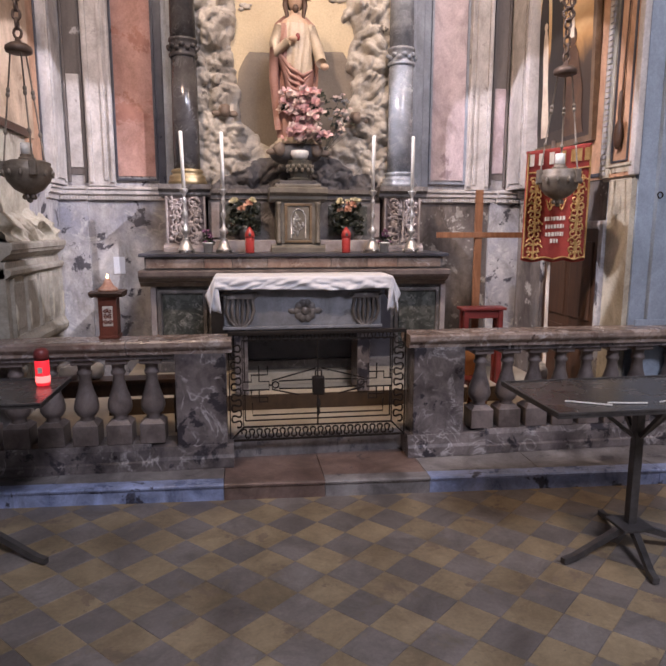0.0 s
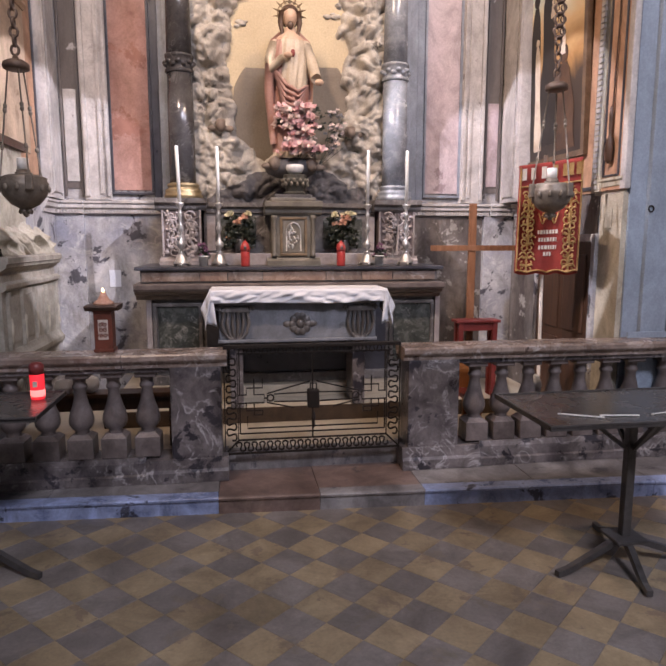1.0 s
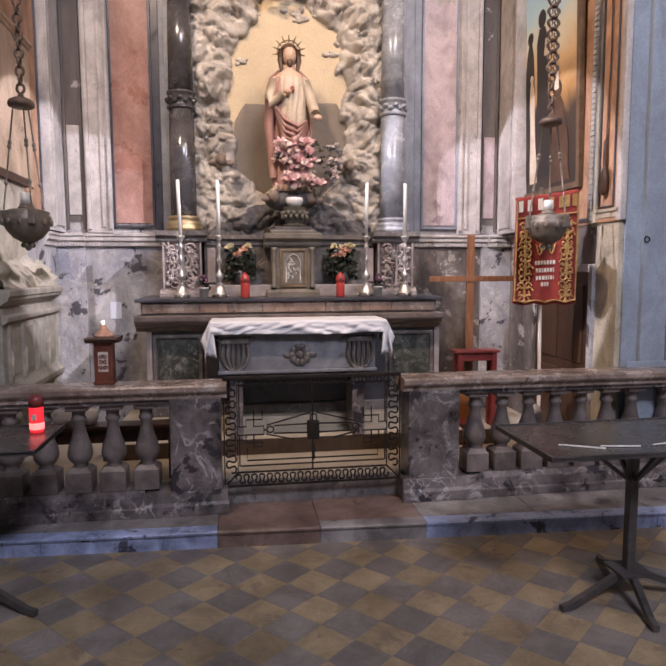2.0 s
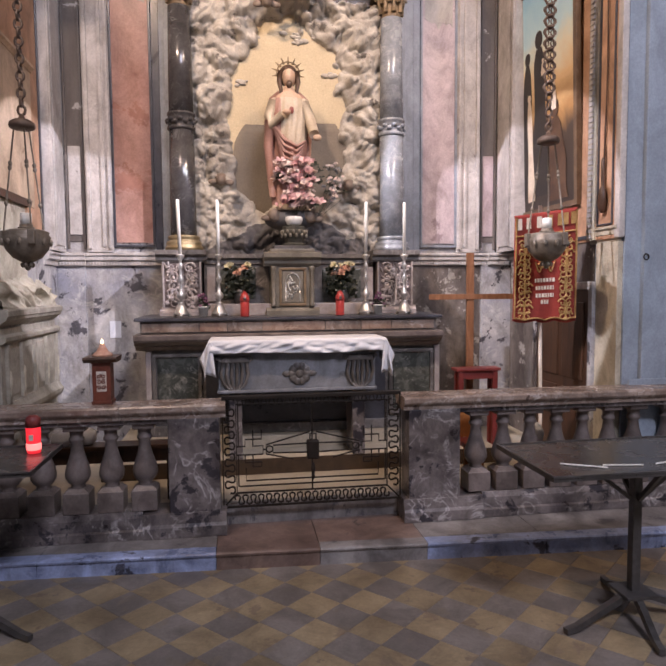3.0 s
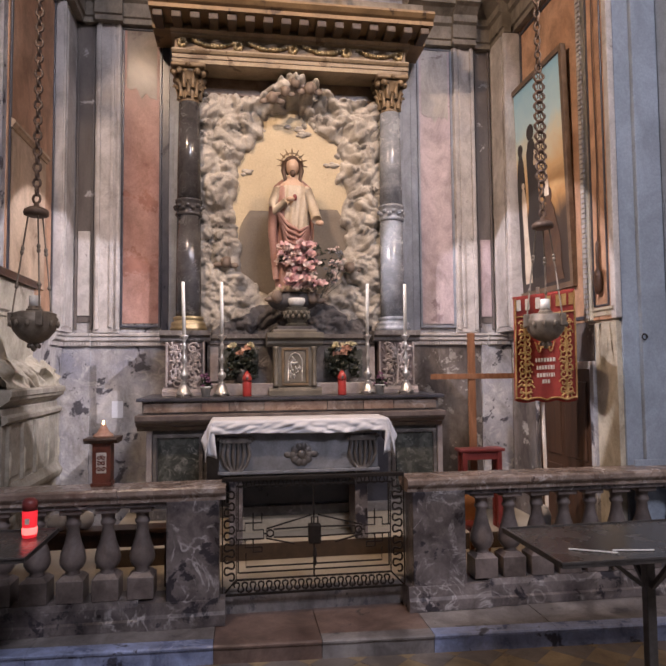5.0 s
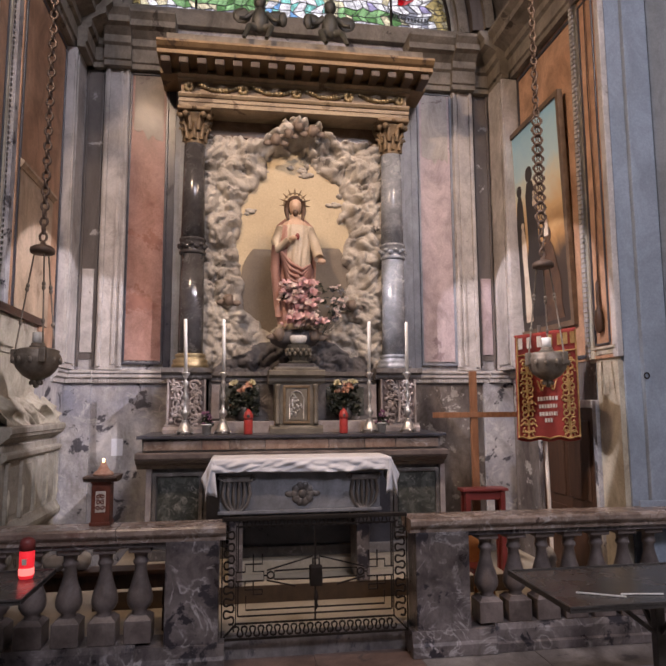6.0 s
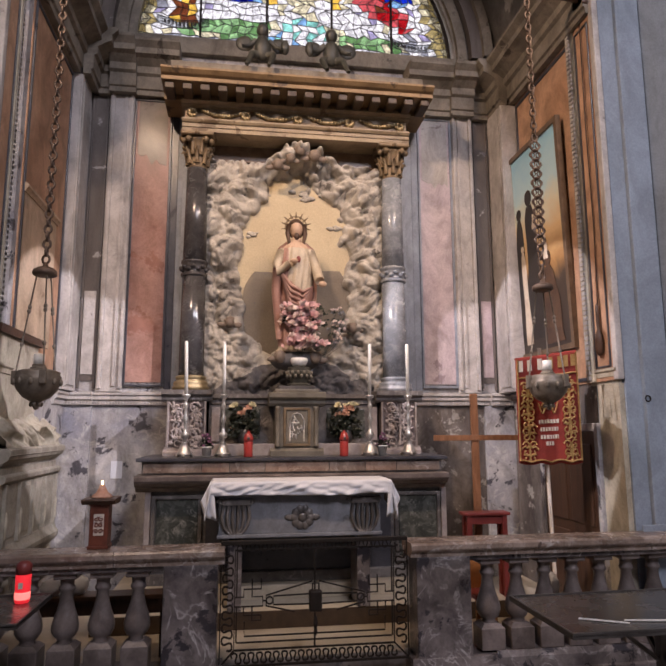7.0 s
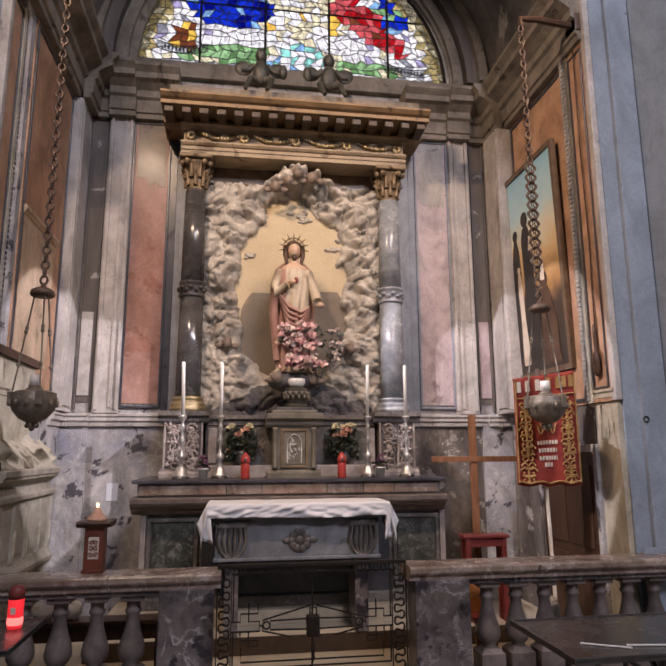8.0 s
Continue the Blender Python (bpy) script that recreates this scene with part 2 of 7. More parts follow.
CHAINBROWN = material("brown_chain_metal", (0.075, 0.048, 0.034), (0.15, 0.10, 0.072), 14.0, 0.55, metal=0.3)
BROWNLAMP = material("tarnished_lamp_metal", (0.13, 0.105, 0.08), (0.27, 0.225, 0.175), 12.0, 0.45, metal=0.3, bump=0.2)
VELVET = material("crimson_velvet", (0.21, 0.022, 0.014), (0.34, 0.042, 0.026), 8.0, 0.75, fine=200.0)
EMBROIDERY = material("gold_embroidery", (0.36, 0.19, 0.06), (0.62, 0.38, 0.15), 18.0, 0.42, metal=0.5, fine=200.0)
PALECLOTH = material("pale_ribbon", (0.62, 0.52, 0.42), (0.74, 0.66, 0.56), 10.0, 0.6)
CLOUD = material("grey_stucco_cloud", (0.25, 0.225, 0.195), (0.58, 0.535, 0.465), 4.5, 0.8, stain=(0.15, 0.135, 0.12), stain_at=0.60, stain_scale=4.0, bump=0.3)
# shadow tone for the two sheets beside the statue
NICHESHADE = material("brown_grey_shadow", (0.17, 0.14, 0.11), (0.25, 0.21, 0.16), 2.5, 0.8, stain=(0.13, 0.125, 0.135), stain_at=0.60)
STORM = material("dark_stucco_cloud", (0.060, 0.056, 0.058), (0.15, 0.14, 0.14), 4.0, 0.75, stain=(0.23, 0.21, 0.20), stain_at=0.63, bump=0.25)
BEIGEPATCH = material("glossy_beige_patch", (0.20, 0.16, 0.13), (0.31, 0.26, 0.215), 2.5, 0.22, stain=(0.15, 0.115, 0.095), stain_at=0.6, bump=0.0, wear=0.3, spec=0.12)
PALEPATCH = material("worn_pale_patch", (0.40, 0.36, 0.33), (0.54, 0.50, 0.46), 2.5, 0.5, stain=(0.24, 0.19, 0.18), stain_at=0.58, wear=0.4)
GOLDGROUND = material("golden_niche_plaster", (0.50, 0.40, 0.25), (0.60, 0.50, 0.33), 2.5, 0.6, stain=(0.44, 0.34, 0.21), stain_at=0.66)
CHERUB = material("brown_stucco", (0.15, 0.11, 0.085), (0.27, 0.21, 0.165), 9.0, 0.6)
ROBE = material("cream_robe_paint", (0.44, 0.35, 0.25), (0.60, 0.51, 0.39), 6.0, 0.45)
CLOAK = material("rose_cloak_paint", (0.32, 0.165, 0.13), (0.48, 0.275, 0.22), 5.0, 0.45)
SKIN = material("flesh_paint", (0.52, 0.34, 0.23), (0.60, 0.42, 0.30), 6.0, 0.4)
HAIR = material("brown_hair_paint", (0.05, 0.026, 0.015), (0.11, 0.06, 0.035), 14.0, 0.5)
PINKPETAL = material("pink_petal", (0.72, 0.40, 0.41), (0.85, 0.60, 0.58), 20.0, 0.5)
PALEPETAL = material("pale_petal", (0.66, 0.50, 0.46), (0.80, 0.68, 0.62), 20.0, 0.5)
ORANGEPETAL = material("orange_petal", (0.55, 0.25, 0.16), (0.68, 0.42, 0.30), 20.0, 0.5)
YELLOWPETAL = material("cream_petal", (0.60, 0.52, 0.30), (0.72, 0.66, 0.44), 20.0, 0.5)
PURPLEPETAL = material("purple_petal", (0.16, 0.06, 0.12), (0.28, 0.12, 0.2), 20.0, 0.5)
LEAF = material("dark_leaf", (0.012, 0.016, 0.009), (0.032, 0.038, 0.02), 14.0, 0.45)
CERAMIC = material("white_ceramic", (0.70, 0.70, 0.68), (0.80, 0.80, 0.78), 4.0, 0.2, bump=0.02)
CHAIRWOOD = material("orange_chair_wood", (0.34, 0.12, 0.035), (0.48, 0.19, 0.06), 8.0, 0.35)
LEAD = material("lead_came", (0.02, 0.02, 0.02), (0.05, 0.05, 0.05), 9.0, 0.6)
BRONZE = material("dark_angel_bronze", (0.028, 0.028, 0.023), (0.085, 0.08, 0.063), 9.0, 0.5)
FRAMEWOOD = material("dark_picture_frame", (0.10, 0.06, 0.035), (0.20, 0.13, 0.08), 9.0, 0.35)
FLAME = glowing("candle_flame", (1.0, 0.62, 0.28), 14.0)
REDGLOW = glowing("lit_red_glass", (0.9, 0.03, 0.04), 0.9)
WHITEHOT = glowing("lit_glass_core", (1.0, 0.20, 0.17), 1.9)
SKYGLOW = glowing("daylight_outside", (0.94, 0.97, 1.0), 2.1)

# ---- mesh helpers ----


def thing(name, label="", category="", group="", kind="", at=(0, 0, 0)):
    ob = new(name)
    ob.empty_display_size = 0.05
    ob.location = at
    return tagged(ob, label, category, group, kind)


def part(name, bm, mat, parent=None, label="", smooth=False):
    """One mesh object from a bmesh, under a thing or a part, with its place kept in world metres."""
    me = bpy.data.meshes.new(name)
    bm.to_mesh(me)
    bm.free()
    for m in mat if isinstance(mat, (list, tuple)) else (mat,):
        me.materials.append(m)
    if smooth:
        for p in me.polygons:
            p.use_smooth = True
    ob = new(name, me)
    if parent:
        ob.parent = parent
        o, off = parent, Vector((0, 0, 0))
        while o:
            off += o.location
            o = o.parent
        ob.location = -off
    return tagged(ob, label)


def box(x0, x1, y0, y1, z0, z1, bevel=0.0, bm=None):
    bm = bm or bmesh.new()
    c = [bm.verts.new((x, y, z)) for z in (z0, z1) for y in (y0, y1) for x in (x0, x1)]
    fs = [bm.faces.new([c[i] for i in f]) for f in ((0, 2, 3, 1), (4, 5, 7, 6), (0, 1, 5, 4), (2, 6, 7, 3), (0, 4, 6, 2), (1, 3, 7, 5))]
    if bevel:
        bmesh.ops.bevel(bm, geom=list({e for f in fs for e in f.edges}), offset=bevel, segments=2, affect="EDGES", profile=0.6)
    return bm


def lathe(profile, cx, cy, seg=20, bm=None, sq=1.0, z0=0.0):
    """Turned solid: profile of (radius, height) from the foot up."""
    bm = bm or bmesh.new()
    rings = []
    for r, z in profile:
        rings.append([bm.verts.new((cx + r * math.cos(2 * math.pi * k / seg), cy + sq * r * math.sin(2 * math.pi * k / seg), z0 + z)) for k in range(seg)])
    for a, b in zip(rings, rings[1:]):
        for k in range(seg):
            bm.faces.new((a[k], a[(k + 1) % seg], b[(k + 1) % seg], b[k]))
    bm.faces.new(rings[0][::-1])
    bm.faces.new(rings[-1])
    return bm


def sweep_x(pts, x0, x1, bm=None):
    """A moulding along x: closed outline of (y, z)."""
    bm = bm or bmesh.new()
    a, b = [bm.verts.new((x0, y, z)) for y, z in pts], [bm.verts.new((x1, y, z)) for y, z in pts]
    for k in range(len(pts)):
        j = (k + 1) % len(pts)
        bm.faces.new((a[k], a[j], b[j], b[k]))
    bm.faces.new(a[::-1]), bm.faces.new(b)
    bmesh.ops.recalc_face_normals(bm, faces=bm.faces)
    return bm


def sweep_y(pts, y0, y1, bm=None):
    """A moulding along y: closed outline of (x, z)."""
    bm = bm or bmesh.new()
    a, b = [bm.verts.new((x, y0, z)) for x, z in pts], [bm.verts.new((x, y1, z)) for x, z in pts]
    for k in range(len(pts)):
        j = (k + 1) % len(pts)
        bm.faces.new((a[k], a[j], b[j], b[k]))
    bm.faces.new(a[::-1]), bm.faces.new(b)
    bmesh.ops.recalc_face_normals(bm, faces=bm.faces)
    return bm


def tube(pts, r, seg=6, bm=None, closed=False, taper=None):
    bm = bm or bmesh.new()
    pts = [Vector(p) for p in pts]
    n, rings = len(pts), []
    for i, p in enumerate(pts):
        d = (pts[(i + 1) % n] - pts[i - 1]) if closed else (pts[min(i + 1, n - 1)] - pts[max(i - 1, 0)])
        d.normalize()
        up = Vector((0, 1, 0)) if abs(d.y) < 0.9 else Vector((1, 0, 0))
        u = d.cross(up).normalized()
        v = d.cross(u)
        rr = r if taper is None else r + (taper - r) * i / (n - 1)
        rings.append([bm.verts.new(p + rr * (math.cos(2 * math.pi * k / seg + 0.785) * u + math.sin(2 * math.pi * k / seg + 0.785) * v)) for k in range(seg)])
    pairs = list(zip(rings, rings[1:])) + ([(rings[-1], rings[0])] if closed else [])
    for a, b in pairs:
        for k in range(seg):
            bm.faces.new((a[k], a[(k + 1) % seg], b[(k + 1) % seg], b[k]))
    if not closed:
        bm.faces.new(rings[0]), bm.faces.new(rings[-1][::-1])
    return bm


def ball(c, r, bm=None, sx=1.0, sy=1.0, sz=1.0, seg=10, rings=7):
    bm = bm or bmesh.new()
    m = Matrix.Translation(c) @ Matrix.Diagonal((r * sx, r * sy, r * sz, 1))
    bmesh.ops.create_uvsphere(bm, u_segments=seg, v_segments=rings, radius=1.0, matrix=m)
    return bm


def lumps(bm, amount, scale, seed=0.0):
    """Pushes a surface in and out along its normals by noise."""
    bm.normal_update()
    for v in bm.verts:
        v.co += v.normal * amount * noise.noise(v.co * scale + Vector((seed, seed * 2, 0)))
    return bm


def setting(name, bm, mat, label="", category="", smooth=False):
    return tagged(part(name, bm, mat, smooth=smooth), label, category, kind="structure")


def panel_ring(x0, x1, z0, z1, y, w, d, bm=None):
    """A raised moulded border on a wall that faces -y."""
    bm = bm or bmesh.new()
    for a, b, c, e in ((x0, x1, z0, z0 + w), (x0, x1, z1 - w, z1), (x0, x0 + w, z0 + w, z1 - w), (x1 - w, x1, z0 + w, z1 - w)):
        box(a, b, y - d, y + 0.01, c, e, 0.004, bm)
    return bm


def panel_ring_side(y0, y1, z0, z1, x, w, d, face, bm=None):
    """The same on a side wall; face is +1 or -1, the way that it looks along x."""
    bm = bm or bmesh.new()
    xa, xb = sorted((x - face * 0.01, x + face * d))
    for a, b, c, e in ((y0, y1, z0, z0 + w), (y0, y1, z1 - w, z1), (y0, y0 + w, z0 + w, z1 - w), (y1 - w, y1, z0 + w, z1 - w)):
        box(xa, xb, a, b, c, e, 0.004, bm)
    return bm


# ---- the large structure ----
XL, XR, YB, YF = AX - 2.10, AX + 2.23, 6.00, 4.13   # chapel walls, back wall, front of the nave wall
ZSTEP, ZCH, ZPRED = 0.105, 0.235, 0.36             # step, chapel floor, altar platform
ZIMP, ZENT, ZVAULT = 1.95, 4.92, 5.42              # dado moulding, entablature, spring of the vault

floor = setting("floor", box(-7, 8, -7, 4.08, -0.2, -0.012), GROUT, "nave floor of yellow and grey diamond tiles", "floor")
setting("chapel_floor", box(XL - 0.3, XR + 0.3, 4.09, YB + 0.3, -0.2, ZCH), CHAPELFLOOR, "beige stone chapel floor behind the balustrade", "floor")
setting("wall_south", box(-7.3, 8.3, -7.3, -7, -0.2, 9), NAVE, "plain plaster nave wall", "wall")
setting("wall_west", box(-7.3, -7, -7, YF, -0.2, 9), NAVE, "plain plaster nave wall", "wall")
setting("wall_east", box(8, 8.3, -7, YF, -0.2, 9), NAVE, "plain plaster nave wall", "wall")
setting("ceiling", box(-7.3, 8.3, -7.3, YF, 9, 9.3), NAVE, "plain plaster nave ceiling", "ceiling")
setting("wall_front_left", box(-7, XL - 0.10, YF, YF + 0.35, -0.2, 9), BLUEGREY, "blue-grey painted nave wall beside the chapel", "wall")
setting("wall_front_right", box(XR + 0.012, 8, YF - 0.02, YF + 0.35, -0.2, 9), BLUEGREY, "blue-grey painted nave wall beside the chapel", "wall")


VX = (XL + XR) / 2


def arch_wall(name, y0, y1, r, z0, xa, xb, ztop, mat, label):
    """Wall above a round arch."""
    bm = bmesh.new()
    n = 40
    for k in range(n):
        a0, a1 = math.pi * k / n, math.pi * (k + 1) / n
        p = [(VX - r * math.cos(a), z0 + r * math.sin(a)) for a in (a0, a1)]
        v = [bm.verts.new((x, y, z)) for y in (y0, y1) for x, z in (p[0], p[1], (p[1][0], ztop), (p[0][0], ztop))]
        for f in ((3, 2, 1, 0), (4, 5, 6, 7), (0, 1, 5, 4)):
            bm.faces.new([v[i] for i in f])
    for a, b in ((xa, VX - r), (VX + r, xb)):
        if b - a > 0.01:
            box(a, b, y0, y1, z0, ztop, 0, bm)
    return setting(name, bm, mat, label, "wall")


# a shallow nave pilaster and its base on the blue-grey wall
setting("trim_nave_pilaster", box(XR + 0.135, XR + 0.335, YF - 0.06, YF - 0.02, ZSTEP, 9.0, 0.008), BLUEGREY, "shallow blue-grey nave pilaster", "pilaster")
setting("trim_nave_strip", box(XR + 0.35, XR + 1.0, YF - 0.045, YF - 0.021, ZSTEP, 9.0, 0.006), NAVESTRIP, "dull grey strip of nave wall", "pilaster")
setting("baseboard", box(XR + 0.03, XR + 1.2, YF - 0.075, YF - 0.062, ZSTEP, 0.98, 0.006), BLUEGREY, "low painted base of the nave pier", "skirting")
arch_wall("wall_front_top", YF, YF + 0.35, 2.145, ZVAULT, XL, XR, 9.0, NAVE, "nave wall above the chapel arch")


def vault():
    bm = bmesh.new()
    n = 36
    for k in range(n):
        a0, a1 = math.pi * k / n, math.pi * (k + 1) / n
        q = []
        for r in (2.145, 2.35):
            for y in (YF + 0.35, YB + 0.05):
                for a in (a0, a1):
                    q.append(bm.verts.new((VX - r * math.cos(a), y, ZVAULT + r * math.sin(a))))
        for f in ((0, 1, 3, 2), (4, 6, 7, 5)):
            bm.faces.new([q[i] for i in f])
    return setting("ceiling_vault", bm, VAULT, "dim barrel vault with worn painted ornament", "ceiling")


vault()
# side walls and back wall, with the lunette opening through it
setting("wall_left", box(XL - 0.3, XL, YF + 0.30, YB + 0.3, ZCH - 0.1, ZVAULT), PEELING, "peeling whitish side wall of the chapel", "wall")
setting("wall_right", box(XR, XR + 0.3, YF + 0.35, YB + 0.3, ZCH - 0.1, ZVAULT), BROWNPEEL, "peeling brownish side wall of the chapel", "wall")
setting("wall_back", box(XL, XR, YB, YB + 0.3, ZCH - 0.1, ZVAULT + 0.10), PEELING, "peeling whitish back wall of the chapel", "wall")
WZ, WR, WX = 5.63, 1.67, AX + 0.035
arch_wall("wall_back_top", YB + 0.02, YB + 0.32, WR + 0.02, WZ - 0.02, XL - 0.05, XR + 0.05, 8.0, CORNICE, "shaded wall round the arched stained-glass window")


def arch_rings():
    """Moulded rings round the lunette, stepping towards the viewer."""
    for r, y, w, m in ((1.74, 5.97, 0.10, CORNICE), (1.88, 5.92, 0.13, MOTTLED), (2.00, 5.86, 0.10, CORNICE)):
        bm = bmesh.new()
        n = 40
        for k in range(n):
            q = []
            for rr in (r, r + w):
                for yy in (y, YB + 0.05):
                    for a in (math.pi * k / n, math.pi * (k + 1) / n):
                        q.append(bm.verts.new((WX - rr * math.cos(a), yy, WZ + rr * math.sin(a))))
            for f in ((0, 1, 5, 4), (0, 2, 3, 1), (4, 5, 7, 6)):
                bm.faces.new([q[i] for i in f])
        setting("trim_arch", bm, m, "moulded arch round the stained-glass window", "arch moulding")


arch_rings()


def dado_moulding(y):
    return [(y, ZIMP - 0.085), (y - 0.02, ZIMP - 0.08), (y - 0.02, ZIMP - 0.045), (y - 0.045, ZIMP - 0.03), (y - 0.045, ZIMP), (y - 0.06, ZIMP + 0.012), (y - 0.06, ZIMP + 0.03), (y, ZIMP + 0.04)]


for xa, xb in ((XL + 0.25, AX - 1.14), (AX + 1.14, XR - 0.25)):
    setting("trim_dado", sweep_x(dado_moulding(YB), xa, xb), PLASTER, "worn white dado moulding on the chapel wall", "moulding")
for xa, xb in ((XL, XL + 0.25), (XR - 0.25, XR)):
    setting("trim_dado", sweep_x(dado_moulding(YB - 0.035), xa, xb), PLASTER, "worn white dado moulding on the chapel wall", "moulding")
for s, x in ((1, XL), (-1, XR)):
    pts = [(x + s * (YB - y), z) for y, z in dado_moulding(YB)]
    setting("trim_dado", sweep_y(pts, 5.58, YB - 0.08), PLASTER, "worn white dado moulding on the chapel wall", "moulding")
    pts = [(x + s * (YB - y) * 0.9, z + 0.10) for y, z in dado_moulding(YB)]
    setting("trim_dado", sweep_y(pts, YF + 0.0, 4.51), CREAM, "grey moulded impost on the chapel pier", "moulding")

# back wall above the dado: strips, panels and pilasters, side by side
Z0, Z1 = ZIMP + 0.04, ZENT
for s in (-1, 1):
    def at(a, b):
        o = AX + (0.06 if s > 0 else 0.0)
        return tuple(sorted((o + s * a, o + s * b)))

    left = s < 0
    setting("trim_pilaster", box(*at(1.60, 1.83), YB - 0.05, YB + 0.01, Z0, Z1, 0.006), PLASTER, "tall whitish plaster pilaster with stains", "pilaster")
    setting("trim_pilaster", box(*at(1.66, 1.69), YB - 0.065, YB - 0.045, Z0 + 0.05, Z1, 0.004), PLASTER, "raised plaster fillet on a pilaster", "pilaster")
    setting("trim_recess", box(*at(1.84, 2.01), YB - 0.008, YB + 0.01, Z0 + 0.10, Z1), MOTTLED, "dark mottled recess between the pilasters", "wall panel")
    setting("trim_recess", box(*at(1.87, 1.98), YB - 0.02, YB + 0.01, Z0 + 0.16, Z0 + 0.95, 0.006), ROSE if not left else PLASTER, "narrow plaster panel in the corner recess", "wall panel")
    setting("trim_pilaster", box(*at(2.02, 2.17 if s > 0 else 2.10), 5.60, YB + 0.01, Z0, Z1, 0.006), PLASTER, "tall whitish plaster corner pilaster", "pilaster")
    setting("trim_pilaster", box(*at(2.005, 2.02), 5.68, 5.90, Z0 + 0.05, Z1, 0.003), PLASTER, "raised plaster fillet on a pilaster", "pilaster")
    setting("panel_fresco", box(*at(1.25, 1.58), YB - 0.012, YB + 0.01, Z0 + 0.09, Z1 - 0.02), PINK if left else ROSE,
            "tall glossy pinkish-red marbled wall panel" if left else "tall pale rose marbled wall panel with stains", "wall panel")
    setting("trim_panel", panel_ring(*at(1.23, 1.60), Z0 + 0.05, Z1 - 0.005, YB, 0.022, 0.03), DARKSTRIP if left else GREYSTRIP, "dark border round the marbled panel", "moulding")
    setting("trim_strip", box(*at(1.16, 1.225), YB - 0.022, YB + 0.01, Z0, Z1), DARKSTRIP if left else GREYSTRIP, "dark marble strip beside the panel", "wall panel")
    setting("trim_strip", box(*at(0.98, 1.155), YB - 0.03, YB + 0.01, Z0, Z1), GREYSTRIP, "blue-grey marble strip behind the column", "wall panel")
    # lower wall: shallow pilaster faces below the dado
    setting("trim_pilaster", box(*at(1.86, 2.17 if s > 0 else 2.10), YB - 0.035, YB + 0.01, ZCH, ZIMP - 0.085, 0.006), PEELING, "peeling lower pilaster with dark patches", "pilaster")

# darker brown lower wall beside the altar, and small blocks under the dado moulding
setting("panel_brown", box(AX + 1.16, AX + 1.915, YB - 0.006, YB + 0.01, ZCH, ZIMP - 0.088), BROWNPEEL, "brown peeling plaster under the dado", "wall panel")
for xa, xb, y, m in ((XL + 0.27, AX - 1.16, YB, PLASTER), (AX + 1.16, XR - 0.27, YB, PLASTER), (XL + 0.02, XL + 0.24, YB - 0.035, PLASTER), (XR - 0.24, XR - 0.02, YB - 0.035, PLASTER)):
    row = setting("trim_dado", box(xa, xb, y - 0.026, y - 0.012, ZIMP - 0.078, ZIMP - 0.050), m, "small blocks under the dado moulding", "moulding")
    db = bmesh.new()
    for k in range(int((xb - xa) / 0.026)):
        box(xa + 0.026 * k + 0.004, xa + 0.026 * k + 0.020, y - 0.038, y - 0.024, ZIMP - 0.078, ZIMP - 0.048, 0.0, db)
    tagged(part("dentils", db, m, row), kind="stuff")


def worn_patch(x0, x1, z0, z1, y, mat, seed, label):
    """A thin coat of other paint with a ragged lower edge."""
    bm, n, cols = bmesh.new(), 40, []
    for k in range(n + 1):
        x = x0 + (x1 - x0) * k / n
        zl = z0 + 0.10 * noise.noise(Vector((x * 5, seed, 0))) + 0.07 * noise.noise(Vector((x * 19, seed, 3))) - 0.12 * (k / n)
        cols.append([bm.verts.new((x, yy, z)) for yy in (y, y + 0.004) for z in (zl, z1)])
    for a, b in zip(cols, cols[1:]):
        bm.faces.new((a[0], b[0], b[1], a[1])), bm.faces.new((a[0], a[2], b[2], b[0]))
    return setting("panel_patch", bm, mat, label, "wall panel")


worn_patch(AX - 1.555, AX - 1.275, 4.34, Z1 - 0.03, YB - 0.016, BEIGEPATCH, 1.0, "glossy beige repair on the pink wall panel")
worn_patch(AX + 1.335, AX + 1.615, 4.25, Z1 - 0.03, YB - 0.016, PALEPATCH, 7.0, "worn pale repair on the rose wall panel")
for s in (-1, 1):
    o = AX + (0.06 if s > 0 else 0.0)
    for d0, d1, dep in ((1.606, 1.632, 0.072), (1.780, 1.812, 0.076)):
        setting("trim_fillet", box(*sorted((o + s * d0, o + s * d1)), YB - dep, YB - 0.048, Z0 + 0.03, Z1, 0.005), PLASTER, "raised plaster fillet on a pilaster", "pilaster")
    for d0, d1 in ((1.845, 1.865), (1.985, 2.005)):
        setting("trim_fillet", box(*sorted((o + s * d0, o + s * d1)), YB - 0.030, YB + 0.01, Z0 + 0.03, Z1, 0.005), MOTTLED, "dark moulded edge of the corner recess", "moulding")
    xf = o + s * 2.02
    for y0, y1 in ((5.608, 5.640), (5.900, 5.935)):
        setting("trim_fillet", box(*sorted((xf - s * 0.016, xf + s * 0.004)), y0, y1, Z0 + 0.03, Z1, 0.005), PLASTER, "raised plaster fillet on the corner pilaster", "pilaster")

